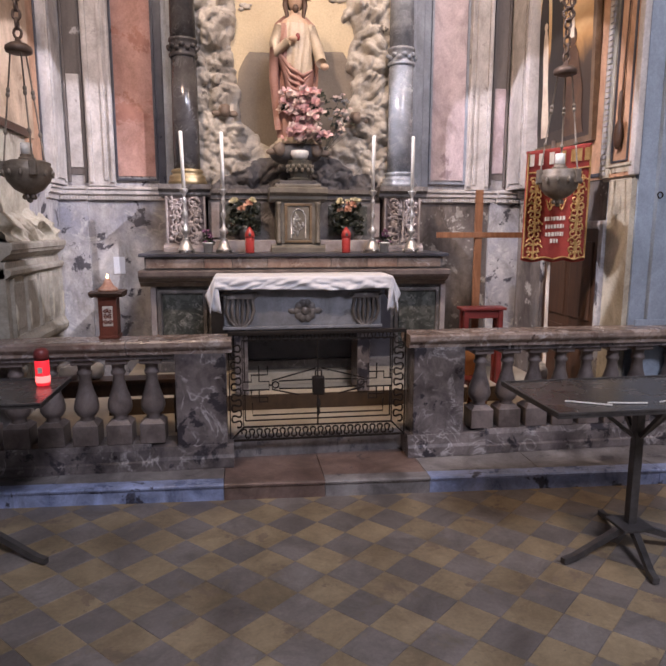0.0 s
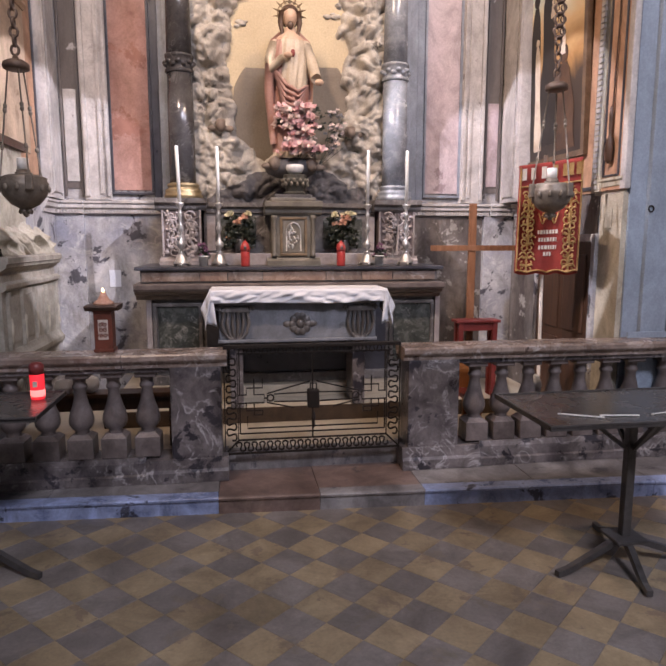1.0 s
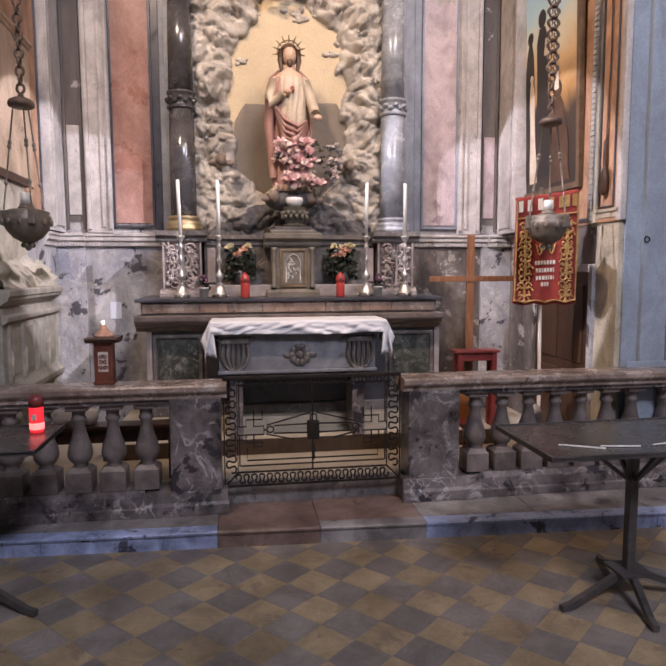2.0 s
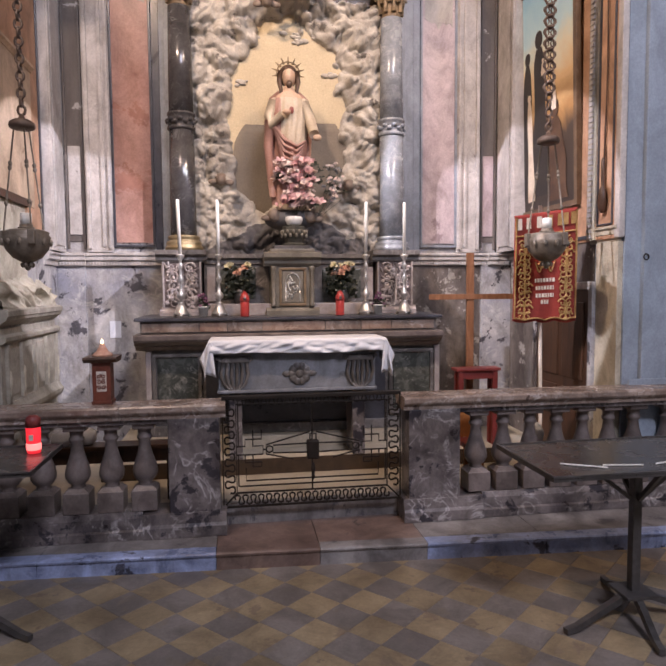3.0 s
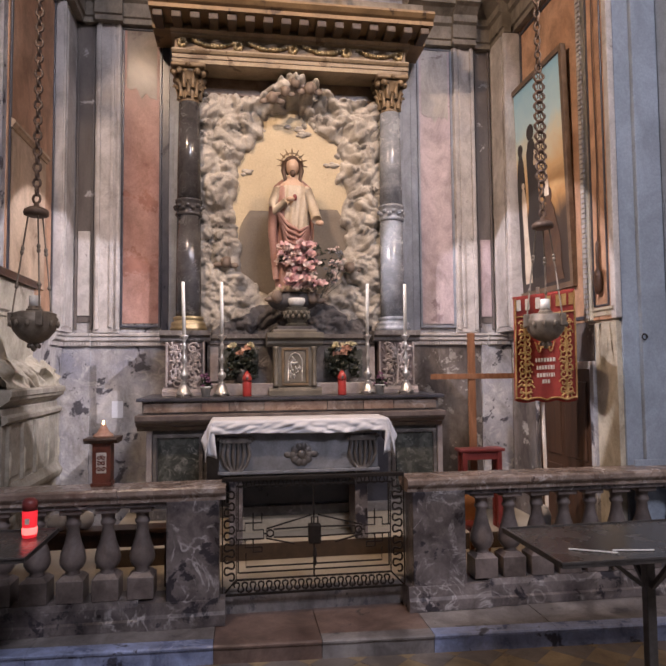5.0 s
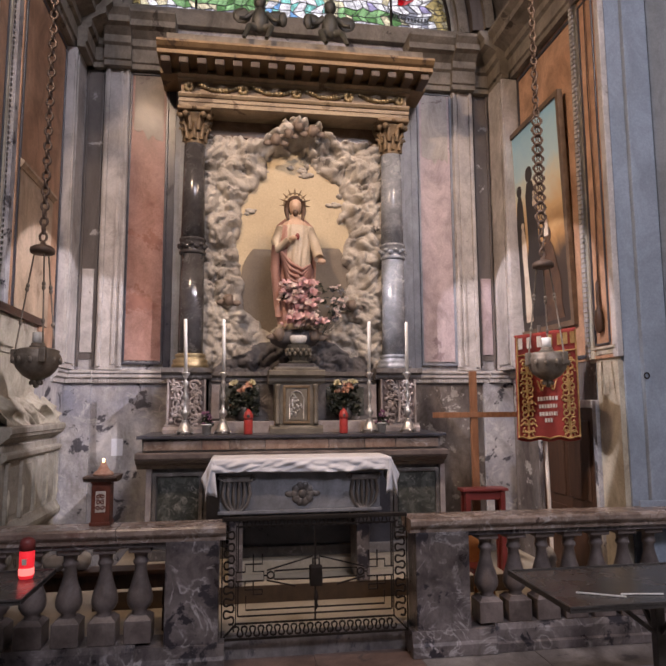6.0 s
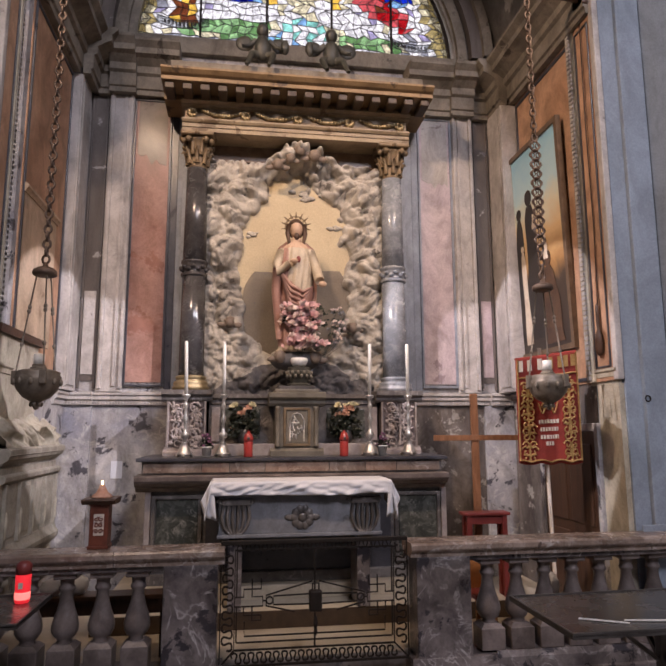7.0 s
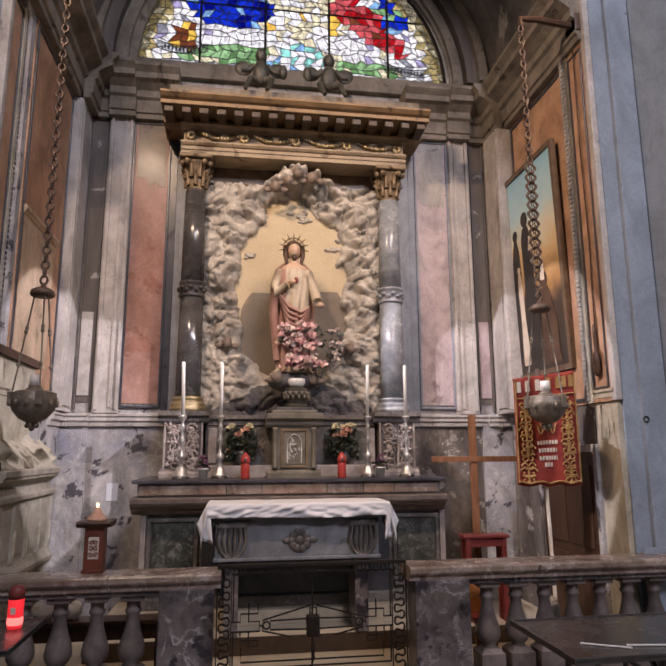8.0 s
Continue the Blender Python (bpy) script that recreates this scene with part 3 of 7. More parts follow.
# side walls: frescoed field with border, pier strip with beads, lower pier
for s, x in ((1, XL), (-1, XR)):
    def slab(d0, d1, y0, y1, z0, z1, bevel=0.0):
        xa, xb = sorted((x + s * d0, x + s * d1))
        return box(xa, xb, y0, y1, z0, z1, bevel)

    setting("panel_fresco", slab(-0.01, 0.010, 4.51, 5.58, Z0, Z1), ORANGE, "orange-brown frescoed field on the side wall", "wall panel")
    setting("trim_panel", panel_ring_side(4.53, 5.57, Z0 + 0.02, Z1 - 0.03, x, 0.03, 0.022, s), DARKSTRIP, "thin dark border of the frescoed field", "moulding")
    if s > 0:
        x -= 0.09
    setting("trim_pier", slab(-0.01, 0.05, 4.40, 4.51, Z0, Z1, 0.006), CREAM, "pale moulding on the pier edge", "moulding")
    setting("panel_pier", slab(-0.01, 0.035, 4.165, 4.40, Z0, Z1), ORANGE, "orange-brown painted strip on the pier", "wall panel")
    setting("trim_panel", panel_ring_side(4.185, 4.385, Z0 + 0.10, Z1 - 0.05, x + s * 0.035, 0.014, 0.012, s), DARKSTRIP, "dark painted border on the pier strip", "moulding")
    setting("trim_pier", slab(-0.01, 0.042 if s < 0 else 0.06, YF - 0.025, 4.165, Z0, 8.0, 0.01), PLASTER, "whitish rounded edge of the chapel pier", "moulding")
    setting("panel_pier_low", slab(-0.01, 0.03, YF - 0.004, 4.40, ZCH, ZIMP + 0.016), CREAM, "cream plaster lower pier with a worn edge", "wall panel")
    # beaded moulding
    bead = setting("trim_beads", slab(-0.005, 0.056, 4.440, 4.470, Z0, Z1), CREAM, "beaded moulding on the pier", "moulding")
    bb = bmesh.new()
    for k in range(74):
        z = Z0 + 0.02 + k * 0.0395
        box(*sorted((x + s * 0.052, x + s * 0.066)), 4.430, 4.480, z, z + 0.024, 0.0, bb)
    tagged(part("beads", bb, PLASTER, bead), kind="stuff")

# entablature of the chapel, stepping along the walls
ENT = [(0.0, ZENT), (0.07, ZENT), (0.07, ZENT + 0.05), (0.09, ZENT + 0.06), (0.09, ZENT + 0.19), (0.12, ZENT + 0.21), (0.12, ZENT + 0.28),
       (0.19, ZENT + 0.33), (0.24, ZENT + 0.35), (0.24, ZENT + 0.41), (0.29, ZENT + 0.46), (0.29, ZENT + 0.49), (0.0, ZENT + 0.50)]
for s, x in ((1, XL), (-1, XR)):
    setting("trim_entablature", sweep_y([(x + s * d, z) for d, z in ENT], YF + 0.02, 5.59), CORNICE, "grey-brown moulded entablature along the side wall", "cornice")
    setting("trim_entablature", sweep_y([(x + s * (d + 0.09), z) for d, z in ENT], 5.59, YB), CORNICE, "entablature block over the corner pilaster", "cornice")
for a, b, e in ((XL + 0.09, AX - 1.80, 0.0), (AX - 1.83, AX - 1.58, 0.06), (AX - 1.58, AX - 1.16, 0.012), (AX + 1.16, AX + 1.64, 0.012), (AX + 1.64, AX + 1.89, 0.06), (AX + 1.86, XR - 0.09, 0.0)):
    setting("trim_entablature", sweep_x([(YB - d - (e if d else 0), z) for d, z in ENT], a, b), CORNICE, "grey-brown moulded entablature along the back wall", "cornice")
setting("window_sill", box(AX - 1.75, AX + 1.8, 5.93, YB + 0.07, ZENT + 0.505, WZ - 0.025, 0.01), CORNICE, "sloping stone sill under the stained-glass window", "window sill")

# ---- stained-glass lunette ----
GLASS = {k: tinted_glass("glass_" + k, c) for k, c in dict(
    white=(0.92, 0.94, 0.96), pale=(0.86, 0.84, 0.70), yellow=(0.92, 0.74, 0.30), blue=(0.05, 0.16, 0.70), deep=(0.03, 0.06, 0.42), sky=(0.45, 0.66, 0.86), red=(0.62, 0.09, 0.11),
    rose=(0.80, 0.32, 0.34), green=(0.50, 0.70, 0.48), moss=(0.34, 0.52, 0.32), cyan=(0.50, 0.84, 0.80), lilac=(0.62, 0.60, 0.76), grey=(0.55, 0.57, 0.62), border=(0.66, 0.60, 0.40), brown=(0.42, 0.22, 0.14)).items()}


def robe_blue(u, v):
    return math.hypot((u + 0.74 + 0.25 * (v - 0.8)) / 0.47, (v - 0.80) / 0.27) - 1


def robe_red(u, v):
    k = max(0.0, min(1.0, ((u - 0.52) * 0.62 - (v - 0.92) * 0.50) / 0.6344))
    return math.hypot(u - 0.52 - 0.62 * k, v - 0.92 + 0.50 * k) / (0.15 + 0.04 * math.sin(5 * k)) - 1


def hill_left(u, v):
    return math.hypot((u + 0.62) / 0.62, (v - 0.02) / 0.30) - 1


def hill_right(u, v):
    return math.hypot((u - 0.72) / 0.55, (v + 0.02) / 0.28) - 1


def spring(u, v):
    return math.hypot((u - 0.02) / 0.38, (v - 0.02) / 0.36) - 1


def wing_blue(u, v):
    return math.hypot((u - 1.08) / 0.20, (v - 0.92) / 0.32) - 1


def lamb(u, v):
    return math.hypot((abs(u) - 0.46) / 0.26, (v - 0.42) / 0.12) - 1


SHAPES = (lamb, spring, robe_red, robe_blue, hill_left, hill_right, wing_blue)


def glass_colour(u, v, rnd):
    r = math.hypot(u, v)
    if r > 1.50:
        return "border" if rnd < 0.6 else "pale"
    if v < 0.09:
        return "white" if rnd < 0.8 else "grey"
    if lamb(u, v) < 0:
        return "white"
    if spring(u, v) < 0:
        ray = math.sin(11 * math.atan2(u - 0.02, 0.42 - v))
        return "white" if ray > 0.1 else "cyan" if rnd < 0.7 else "sky"
    if robe_red(u, v) < 0:
        return "red" if rnd < 0.35 else "rose" if rnd < 0.85 else "brown"
    if wing_blue(u, v) < 0:
        return "blue" if rnd < 0.5 else "sky" if rnd < 0.8 else "green"
    if robe_blue(u, v) < 0:
        return "blue" if rnd < 0.55 else "deep" if rnd < 0.9 else "sky"
    if hill_left(u, v) < 0 or hill_right(u, v) < 0:
        return "green" if rnd < 0.55 else "moss" if rnd < 0.85 else "pale"
    if -1.32 < u < -1.05 and 0.20 < v < 0.50:
        return "brown" if rnd < 0.5 else "yellow"
    if v > 1.0 and -1.1 < u < -0.35:
        return "red" if rnd < 0.7 else "yellow"
    if 0.35 < u < 0.48 and 0.55 < v < 0.85:
        return "yellow"
    if abs(u) < 0.5:
        return "pale" if rnd < 0.55 else "white" if rnd < 0.95 else "yellow"
    return "white" if rnd < 0.66 else "lilac" if rnd < 0.80 else "grey" if rnd < 0.88 else "pale"


def drawn_to_shapes(u, v, reach):
    """Moves a joint of the leading onto the outline of a coloured shape near it."""
    for f in SHAPES:
        e = 0.004
        d, gu, gv = f(u, v), (f(u + e, v) - f(u - e, v)) / (2 * e), (f(u, v + e) - f(u, v - e)) / (2 * e)
        g2 = gu * gu + gv * gv
        if g2 > 1e-6 and abs(d) / math.sqrt(g2) < reach:
            return u - d * gu / g2, v - d * gv / g2
    return u, v


def stained_glass():
    rnd = random.Random(7)
    win = thing("window_1", "arched stained-glass window with leaded coloured panes in daylight", "window", kind="structure", at=(WX, YB + 0.08, WZ))
    step_u, step_v, yg = 0.084, 0.078, YB + 0.08
    n = int(WR / step_u) + 2
    pts = {}
    for i in range(-n, n + 1):
        for j in range(0, 23):
            u, v = i * step_u + (step_u * 0.5 if j % 2 else 0), j * step_v
            if j:
                u, v = drawn_to_shapes(u + rnd.uniform(-0.030, 0.030), v + rnd.uniform(-0.026, 0.026), 0.036)
            r = math.hypot(u, v)
            if r > WR - 0.02:
                u, v = u * (WR - 0.01) / r, v * (WR - 0.01) / r
            pts[i, j] = (u, v)
    cames, seen = bmesh.new(), set()
    for i in range(-n, n):
        for j in range(0, 22):
            keys = ((i, j), (i + 1, j), (i + 1, j + 1), (i, j + 1))
            q = [pts[k] for k in keys]
            area = 0.5 * abs(sum(a[0] * b[1] - b[0] * a[1] for a, b in zip(q, q[1:] + q[:1])))
            if area < 0.0009:
                continue
            cu, cv = sum(p[0] for p in q) / 4, sum(p[1] for p in q) / 4
            bm = bmesh.new()
            fr = [bm.verts.new((WX + cu + (u - cu) * 0.95, yg, WZ + cv + (v - cv) * 0.95)) for u, v in q]
            bk = [bm.verts.new((p.co.x, yg + 0.004, p.co.z)) for p in fr]
            bm.faces.new(fr), bm.faces.new(bk[::-1])
            for k in range(4):
                bm.faces.new((fr[k], bk[k], bk[(k + 1) % 4], fr[(k + 1) % 4]))
            pane = part("pane", bm, GLASS[glass_colour(cu, cv, rnd.random())], win)
            pane.visible_shadow = False
            for a, b in zip(keys, keys[1:] + keys[:1]):
                if (b, a) not in seen and (a, b) not in seen:
                    seen.add((a, b))
                    tube([(WX + pts[a][0], yg, WZ + pts[a][1]), (WX + pts[b][0], yg, WZ + pts[b][1])], 0.0048, 4, cames)
    part("lead_cames", cames, LEAD, win)
    bars = bmesh.new()
    for u in (-1.03, -0.34, 0.36, 1.02):
        tube([(WX + u, yg - 0.015, WZ), (WX + u, yg - 0.015, WZ + math.sqrt(WR * WR - u * u))], 0.013, 6, bars)
    for v in (0.78, 1.35):
        h = math.sqrt(WR * WR - v * v)
        tube([(WX - h, yg - 0.015, WZ + v), (WX + h, yg - 0.015, WZ + v)], 0.008, 6, bars)
    part("saddle_bars", bars, IRON, win)
    rim = [(WX - (WR + 0.005) * math.cos(math.pi * k / 48), yg, WZ + (WR + 0.005) * math.sin(math.pi * k / 48)) for k in range(49)]
    part("window_frame", tube(rim, 0.022, 6), IRON, win)
    # painted ribbons, their writing as plain bars
    for u0, u1, v0, bend in ((-1.48, -0.94, 0.20, 0.05), (0.98, 1.50, 0.17, -0.05)):
        rib, k, ups = bmesh.new(), 14, []
        for q in range(k + 1):
            u, v = u0 + (u1 - u0) * q / k, v0 + bend * (2 * q / k - 1) ** 2 * (1 if bend > 0 else -1) - (0.04 * q / k if bend < 0 else 0)
            ups.append([rib.verts.new((WX + u, yg + dy, WZ + v + dz)) for dy in (-0.009, -0.006) for dz in (-0.045, 0.045)])
        for a, b in zip(ups, ups[1:]):
            for f in ((a[0], b[0], b[1], a[1]), (a[2], a[3], b[3], b[2]), (a[0], a[2], b[2], b[0]), (a[1], b[1], b[3], a[3])):
                rib.faces.new(f)
        ribbon = part("ribbon", rib, GLASS["white"], win, "white painted ribbon")
        bb, outline = bmesh.new(), bmesh.new()
        for q in range(2, 12):
            u, v = u0 + (u1 - u0) * (q + 0.3) / k, v0 + bend * (2 * q / k - 1) ** 2 * (1 if bend > 0 else -1) - (0.04 * q / k if bend < 0 else 0)
            box(WX + u - 0.010, WX + u + 0.010, yg - 0.012, yg - 0.0095, WZ + v - 0.024, WZ + v + 0.024, 0, bb)
        part("lettering_bar", bb, LEAD, ribbon, "row of plain dark bars")
        for dz in (-0.045, 0.045):
            tube([(WX + u0 + (u1 - u0) * q / k, yg - 0.008, WZ + dz + v0 + bend * (2 * q / k - 1) ** 2 * (1 if bend > 0 else -1) - (0.04 * q / k if bend < 0 else 0)) for q in range(k + 1)], 0.005, 4, outline)
        part("ribbon_edge", outline, LEAD, ribbon)
    out = bmesh.new()
    box(-2.5, 3.5, YB + 1.4, YB + 1.42, 4.8, 8.8, 0, out)
    setting("backdrop", out, SKYGLOW, "plain bright daylight outside the window", "sky")


stained_glass()

# ---- the step and the balustrade ----
YK = 3.60


def kerb_y(x):
    """Front of the step, which runs a little askew to the balustrade."""
    return 3.605 - 0.0525 * x


def skewed(bm):
    """Turns a piece built along y = 0 into the line of the step."""
    for v in bm.verts:
        v.co.y += kerb_y(v.co.x)
    return bm


def step_and_slabs():
    st = thing("step", "low marble step before the balustrade, chipped and bluish", "step", kind="structure", at=(AX, YK, 0))
    cuts = [-2.75, -1.98, -1.15, -0.14, 0.47, 1.12, 1.86, 2.62, 3.4]
    for k, (a, b) in enumerate(zip(cuts, cuts[1:])):
        n, kb = 14, bmesh.new()
        prof = [(0.0, -0.02), (0.0, 0.080), (-0.012, 0.086), (-0.014, 0.098), (-0.004, ZSTEP), (0.085, ZSTEP), (0.085, -0.02)]
        rows = []
        for i in range(n + 1):
            x = a + 0.0015 + (b - a - 0.003) * i / n
            chip = 0.010 * max(0.0, noise.noise(Vector((x * 7, k, 0))) - 0.12)
            rows.append([kb.verts.new((x, y + (chip if j in (1, 2, 3, 4) else 0) + 0.003 * noise.noise(Vector((x * 9, j, 2))), z - (chip if j in (3, 4) else 0))) for j, (y, z) in enumerate(prof)])
        for p, q in zip(rows, rows[1:]):
            for j in range(len(prof)):
                m = (j + 1) % len(prof)
                kb.faces.new((p[j], q[j], q[m], p[m]))
        kb.faces.new(rows[0]), kb.faces.new(rows[-1][::-1])
        bmesh.ops.recalc_face_normals(kb, faces=kb.faces)
        part("kerb_stone", skewed(kb), REDSLAB if a == -0.14 else STEPTOP if a == 0.47 else KERB, st, "red-brown worn kerb stone" if a == -0.14 else "")
        sb = box(a + 0.0015, b - 0.0015, 0.087, 0.50, -0.02, ZSTEP - 0.003 - 0.0015 * (k % 2), 0.004)
        for v in sb.verts:
            v.co.y = v.co.y + kerb_y(v.co.x) if v.co.y < 0.3 else 4.085
        part("slab", sb, REDSLAB if a in (-0.14, 0.47) else STEPTOP, st)
    bed = box(-2.75, 3.4, 0.03, 0.50, -0.1, ZSTEP - 0.02)
    for v in bed.verts:
        v.co.y = v.co.y + kerb_y(v.co.x) if v.co.y < 0.3 else 4.085
    part("bed", bed, GROUT, st)
    part("threshold", box(-0.12, 1.09, 4.06, 4.12, ZSTEP - 0.02, ZCH + 0.004, 0.008), STEPTOP, st, "dark stone threshold under the gate")


step_and_slabs()

BALUSTER = [(0.042, 0.0), (0.046, 0.012), (0.040, 0.026), (0.060, 0.045), (0.075, 0.075), (0.077, 0.100), (0.070, 0.14), (0.053, 0.19), (0.040, 0.24), (0.034, 0.295), (0.046, 0.31), (0.046, 0.325), (0.038, 0.335), (0.041, 0.365), (0.054, 0.38)]
YBAL = 4.00


def baluster_mesh():
    bm = bmesh.new()
    box(-0.078, 0.078, -0.078, 0.078, 0.0, 0.135, 0.006, bm)
    v = [bm.verts.new((k * a, k * b, z)) for k, z in ((0.078, 0.128), (0.05, 0.158)) for a, b in ((-1, -1), (1, -1), (1, 1), (-1, 1))]
    for q in range(4):
        bm.faces.new((v[q], v[(q + 1) % 4], v[4 + (q + 1) % 4], v[4 + q]))
    bm.faces.new(v[4:])
    lathe(BALUSTER, 0, 0, 16, bm, 1.0, 0.150)
    box(-0.066, 0.066, -0.066, 0.066, 0.528, 0.565, 0.005, bm)
    me = bpy.data.meshes.new("baluster")
    bm.to_mesh(me)
    bm.free()
    me.materials.append(BALSTONE)
    for p in me.polygons:
        p.use_smooth = len(p.vertices) == 4 and p.area < 0.0015
    return me


def rail_profile(y0, y1, z0, z1):
    """Cap with a rounded lip and a hollow under it."""
    return [(y0 + 0.03, z0), (y0 + 0.028, z0 + 0.022), (y0 + 0.006, z0 + 0.04), (y0, z0 + 0.05), (y0, z1 - 0.012), (y0 + 0.012, z1), (y1 - 0.012, z1), (y1, z1 - 0.012), (y1, z0 + 0.05), (y1 - 0.028, z0 + 0.022), (y1 - 0.03, z0)]


def balustrade(name, label, pier, run, xs, joints):
    th = thing(name, label, "balustrade", "balustrades before the altar", at=(sum(pier) / 2, YBAL, ZSTEP))
    a, b = pier
    left = a < AX
    part("pier", lumps(box(a, b, YBAL - 0.105, YBAL + 0.10, ZSTEP, 0.850, 0.01), 0.003, 8), RAILSTONE, th, "brown veined marble pier")
    lo, hi = min(a, b) - 0.035, max(a, b) + 0.035
    if left:
        lo = a - 0.16
    else:
        hi = b + 0.16
    part("pier_base", lumps(sweep_x([(YBAL - 0.13, ZSTEP), (YBAL - 0.13, ZSTEP + 0.065), (YBAL - 0.12, ZSTEP + 0.085), (YBAL - 0.11, ZSTEP + 0.15), (YBAL + 0.11, ZSTEP + 0.15), (YBAL + 0.11, ZSTEP)], lo, hi), 0.003, 9), RAILSTONE, th)
    p0, p1 = (run[0], lo - 0.002) if left else (hi + 0.002, run[1])
    part("plinth", sweep_x([(YBAL - 0.115, ZSTEP), (YBAL - 0.115, ZSTEP + 0.05), (YBAL - 0.10, ZSTEP + 0.06), (YBAL - 0.10, ZSTEP + 0.13), (YBAL - 0.085, ZSTEP + 0.165), (YBAL + 0.10, ZSTEP + 0.165), (YBAL + 0.10, ZSTEP)], p0, p1), RAILSTONE, th)
    for u, v in zip(joints, joints[1:]):
        part("cap_stone", lumps(sweep_x(rail_profile(YBAL - 0.135, YBAL + 0.11, 0.848, 0.936), u + 0.0015, v - 0.0015), 0.0025, 11, u), CAPSTONE, th, "worn polished marble cap")
    part("rail", box(*((run[0], a) if left else (b, run[1])), YBAL - 0.085, YBAL + 0.085, 0.816, 0.850, 0.006), RAILSTONE, th)
    me = baluster_mesh.data
    for x in xs:
        ob = new("baluster", me)
        ob.parent = th
        ob.matrix_basis = pose(x - th.location.x, 0, 0.165) @ Matrix.Diagonal((1, 1, 0.972, 1))
    return th


baluster_mesh.data = baluster_mesh()
balustrade("balustrade", "brown veined marble balustrade with a worn cap beside the gate", (-0.432, -0.117), (-2.75, -0.08), [-0.584 - 0.203 * k for k in range(11)], [-2.75, -1.98, -0.715, -0.077])
balustrade("balustrade", "brown marble balustrade with pale vase balusters by the pier", (1.10, 1.45), (1.062, 3.45), [1.597 + 0.195 * k for k in range(7)] + [3.02, 3.215], [1.062, 1.88, 2.70, 3.45])


def iron_gate():
    g = thing("iron_gate", "black wrought-iron double gate with meander and scroll bars", "gate", at=(0.48, 3.99, ZSTEP))
    y = 3.99
    x0, x1, z0, z1 = -0.10, 1.065, 0.262, 0.975
    xi, xj, zi = -0.015, 0.975, 0.352

    def bars(name, paths, r=0.0075, seg=4, closed=False):
        bm = bmesh.new()
        for p in paths:
            tube([(x, y, z - 0.022) for x, z in p], r, seg, bm, closed)
        return part(name, bm, IRON, g)

    bars("outer_frame", [[(x0, z0), (x1, z0), (x1, z1), (x0, z1)]], 0.010, 4, True)
    bars("inner_frame", [[(xi, zi), (xj, zi), (xj, 0.93), (xi, 0.93)]], 0.008, 4, True)
    bars("corner_bar", [[(x0, z0), (xi, zi)]])
    bars("corner_bar", [[(x1, z0), (xj, zi)]])
    part("top_rail", box(x0, x1, y - 0.02, y + 0.02, z1 - 0.034, z1 - 0.010, 0.004), IRON, g)
    for xa in ((x0 + xi) / 2, (x1 + xj) / 2):
        bars("side_scroll", [[(xa + 0.031 * math.sin(2 * math.pi * k / 16), 0.355 + k * 0.0045 - 0.0125 * math.sin(4 * math.pi * k / 16)) for k in range(128)]], 0.0075)
    wave = [(xi - 0.01 + k * (xj - xi + 0.02) / 240 - 0.0105 * math.sin(4 * math.pi * k / 12), 0.307 + 0.030 * math.sin(2 * math.pi * k / 12)) for k in range(241)]
    bars("bottom_wave", [wave], 0.0068)
    bars("top_wave", [[(p[0], p[1] + 0.645) for p in wave]], 0.0055)
    bars("lower_panel", [[(xi + 0.06, 0.515), (xi + 0.06, 0.43), (xj - 0.06, 0.43), (xj - 0.06, 0.515)], [(xi + 0.015, 0.395), (xj - 0.015, 0.395)]], 0.006)
    mid = (xi + xj) / 2
    for s in (-1, 1):
        e = mid + s * (xj - xi) / 2

        def q(d, z):
            return (e - s * d, z)

        bars("meander", [[q(0.0, 0.655), q(0.055, 0.655), q(0.055, 0.70), q(0.16, 0.70), q(0.16, 0.76)], [q(0.0, 0.60), q(0.17, 0.60), q(0.17, 0.655), q(0.105, 0.655), q(0.105, 0.76)],
                         [q(0.012, 0.60), q(0.012, 0.395)], [q(0.055, 0.60), q(0.055, 0.55), q(0.16, 0.55)], [q(0.105, 0.60), q(0.105, 0.52), q(0.16, 0.52), q(0.16, 0.55)], [q(0.012, 0.655), q(0.012, 0.93)]], 0.006)
        bars("long_panel", [[(mid + s * 0.03, 0.66), q(0.235, 0.655), q(0.235, 0.605), (mid + s * 0.03, 0.60)], [(mid + s * 0.02, 0.735), q(0.19, 0.66), q(0.19, 0.60), (mid + s * 0.13, 0.56)], [q(0.17, 0.63), q(0.19, 0.63)]], 0.006)
        c = e - s * 0.212
        bars("ring", [[(c + 0.021 * math.cos(2 * math.pi * k / 14), 0.631 + 0.021 * math.sin(2 * math.pi * k / 14)) for k in range(14)]], 0.006, 4, True)
    bars("centre_post", [[(mid - 0.006, 0.352), (mid - 0.006, 0.93)], [(mid - 0.02, 0.66), (mid - 0.02, 0.72), (mid + 0.02, 0.72), (mid + 0.02, 0.66)]], 0.007)
    part("lock_case", lumps(box(mid - 0.042, mid + 0.038, y - 0.022, y + 0.022, 0.533, 0.660, 0.012), 0.004, 30), IRON, g, "dark iron lock case")
    part("finial", lathe([(0.004, 0), (0.013, 0.02), (0.008, 0.045), (0.016, 0.07), (0.010, 0.10), (0.004, 0.115)], mid, y, 10, None, 1, 0.393), IRON, g)


iron_gate()

# ---- altar ----
setting("platform", box(-1.0, 2.05, 4.70, YB, ZCH - 0.05, ZPRED, 0.006), CHAPELFLOOR, "beige stone altar platform", "platform")
setting("platform_riser", box(-1.005, 2.055, 4.693, 4.705, ZCH + 0.002, ZPRED - 0.004), BRACKETWOOD, "brown riser of the altar platform", "step")
setting("platform_upper", box(-0.80, 1.80, 4.99, YB, ZPRED, 0.46, 0.006), CHAPELFLOOR, "pale upper altar step", "step")


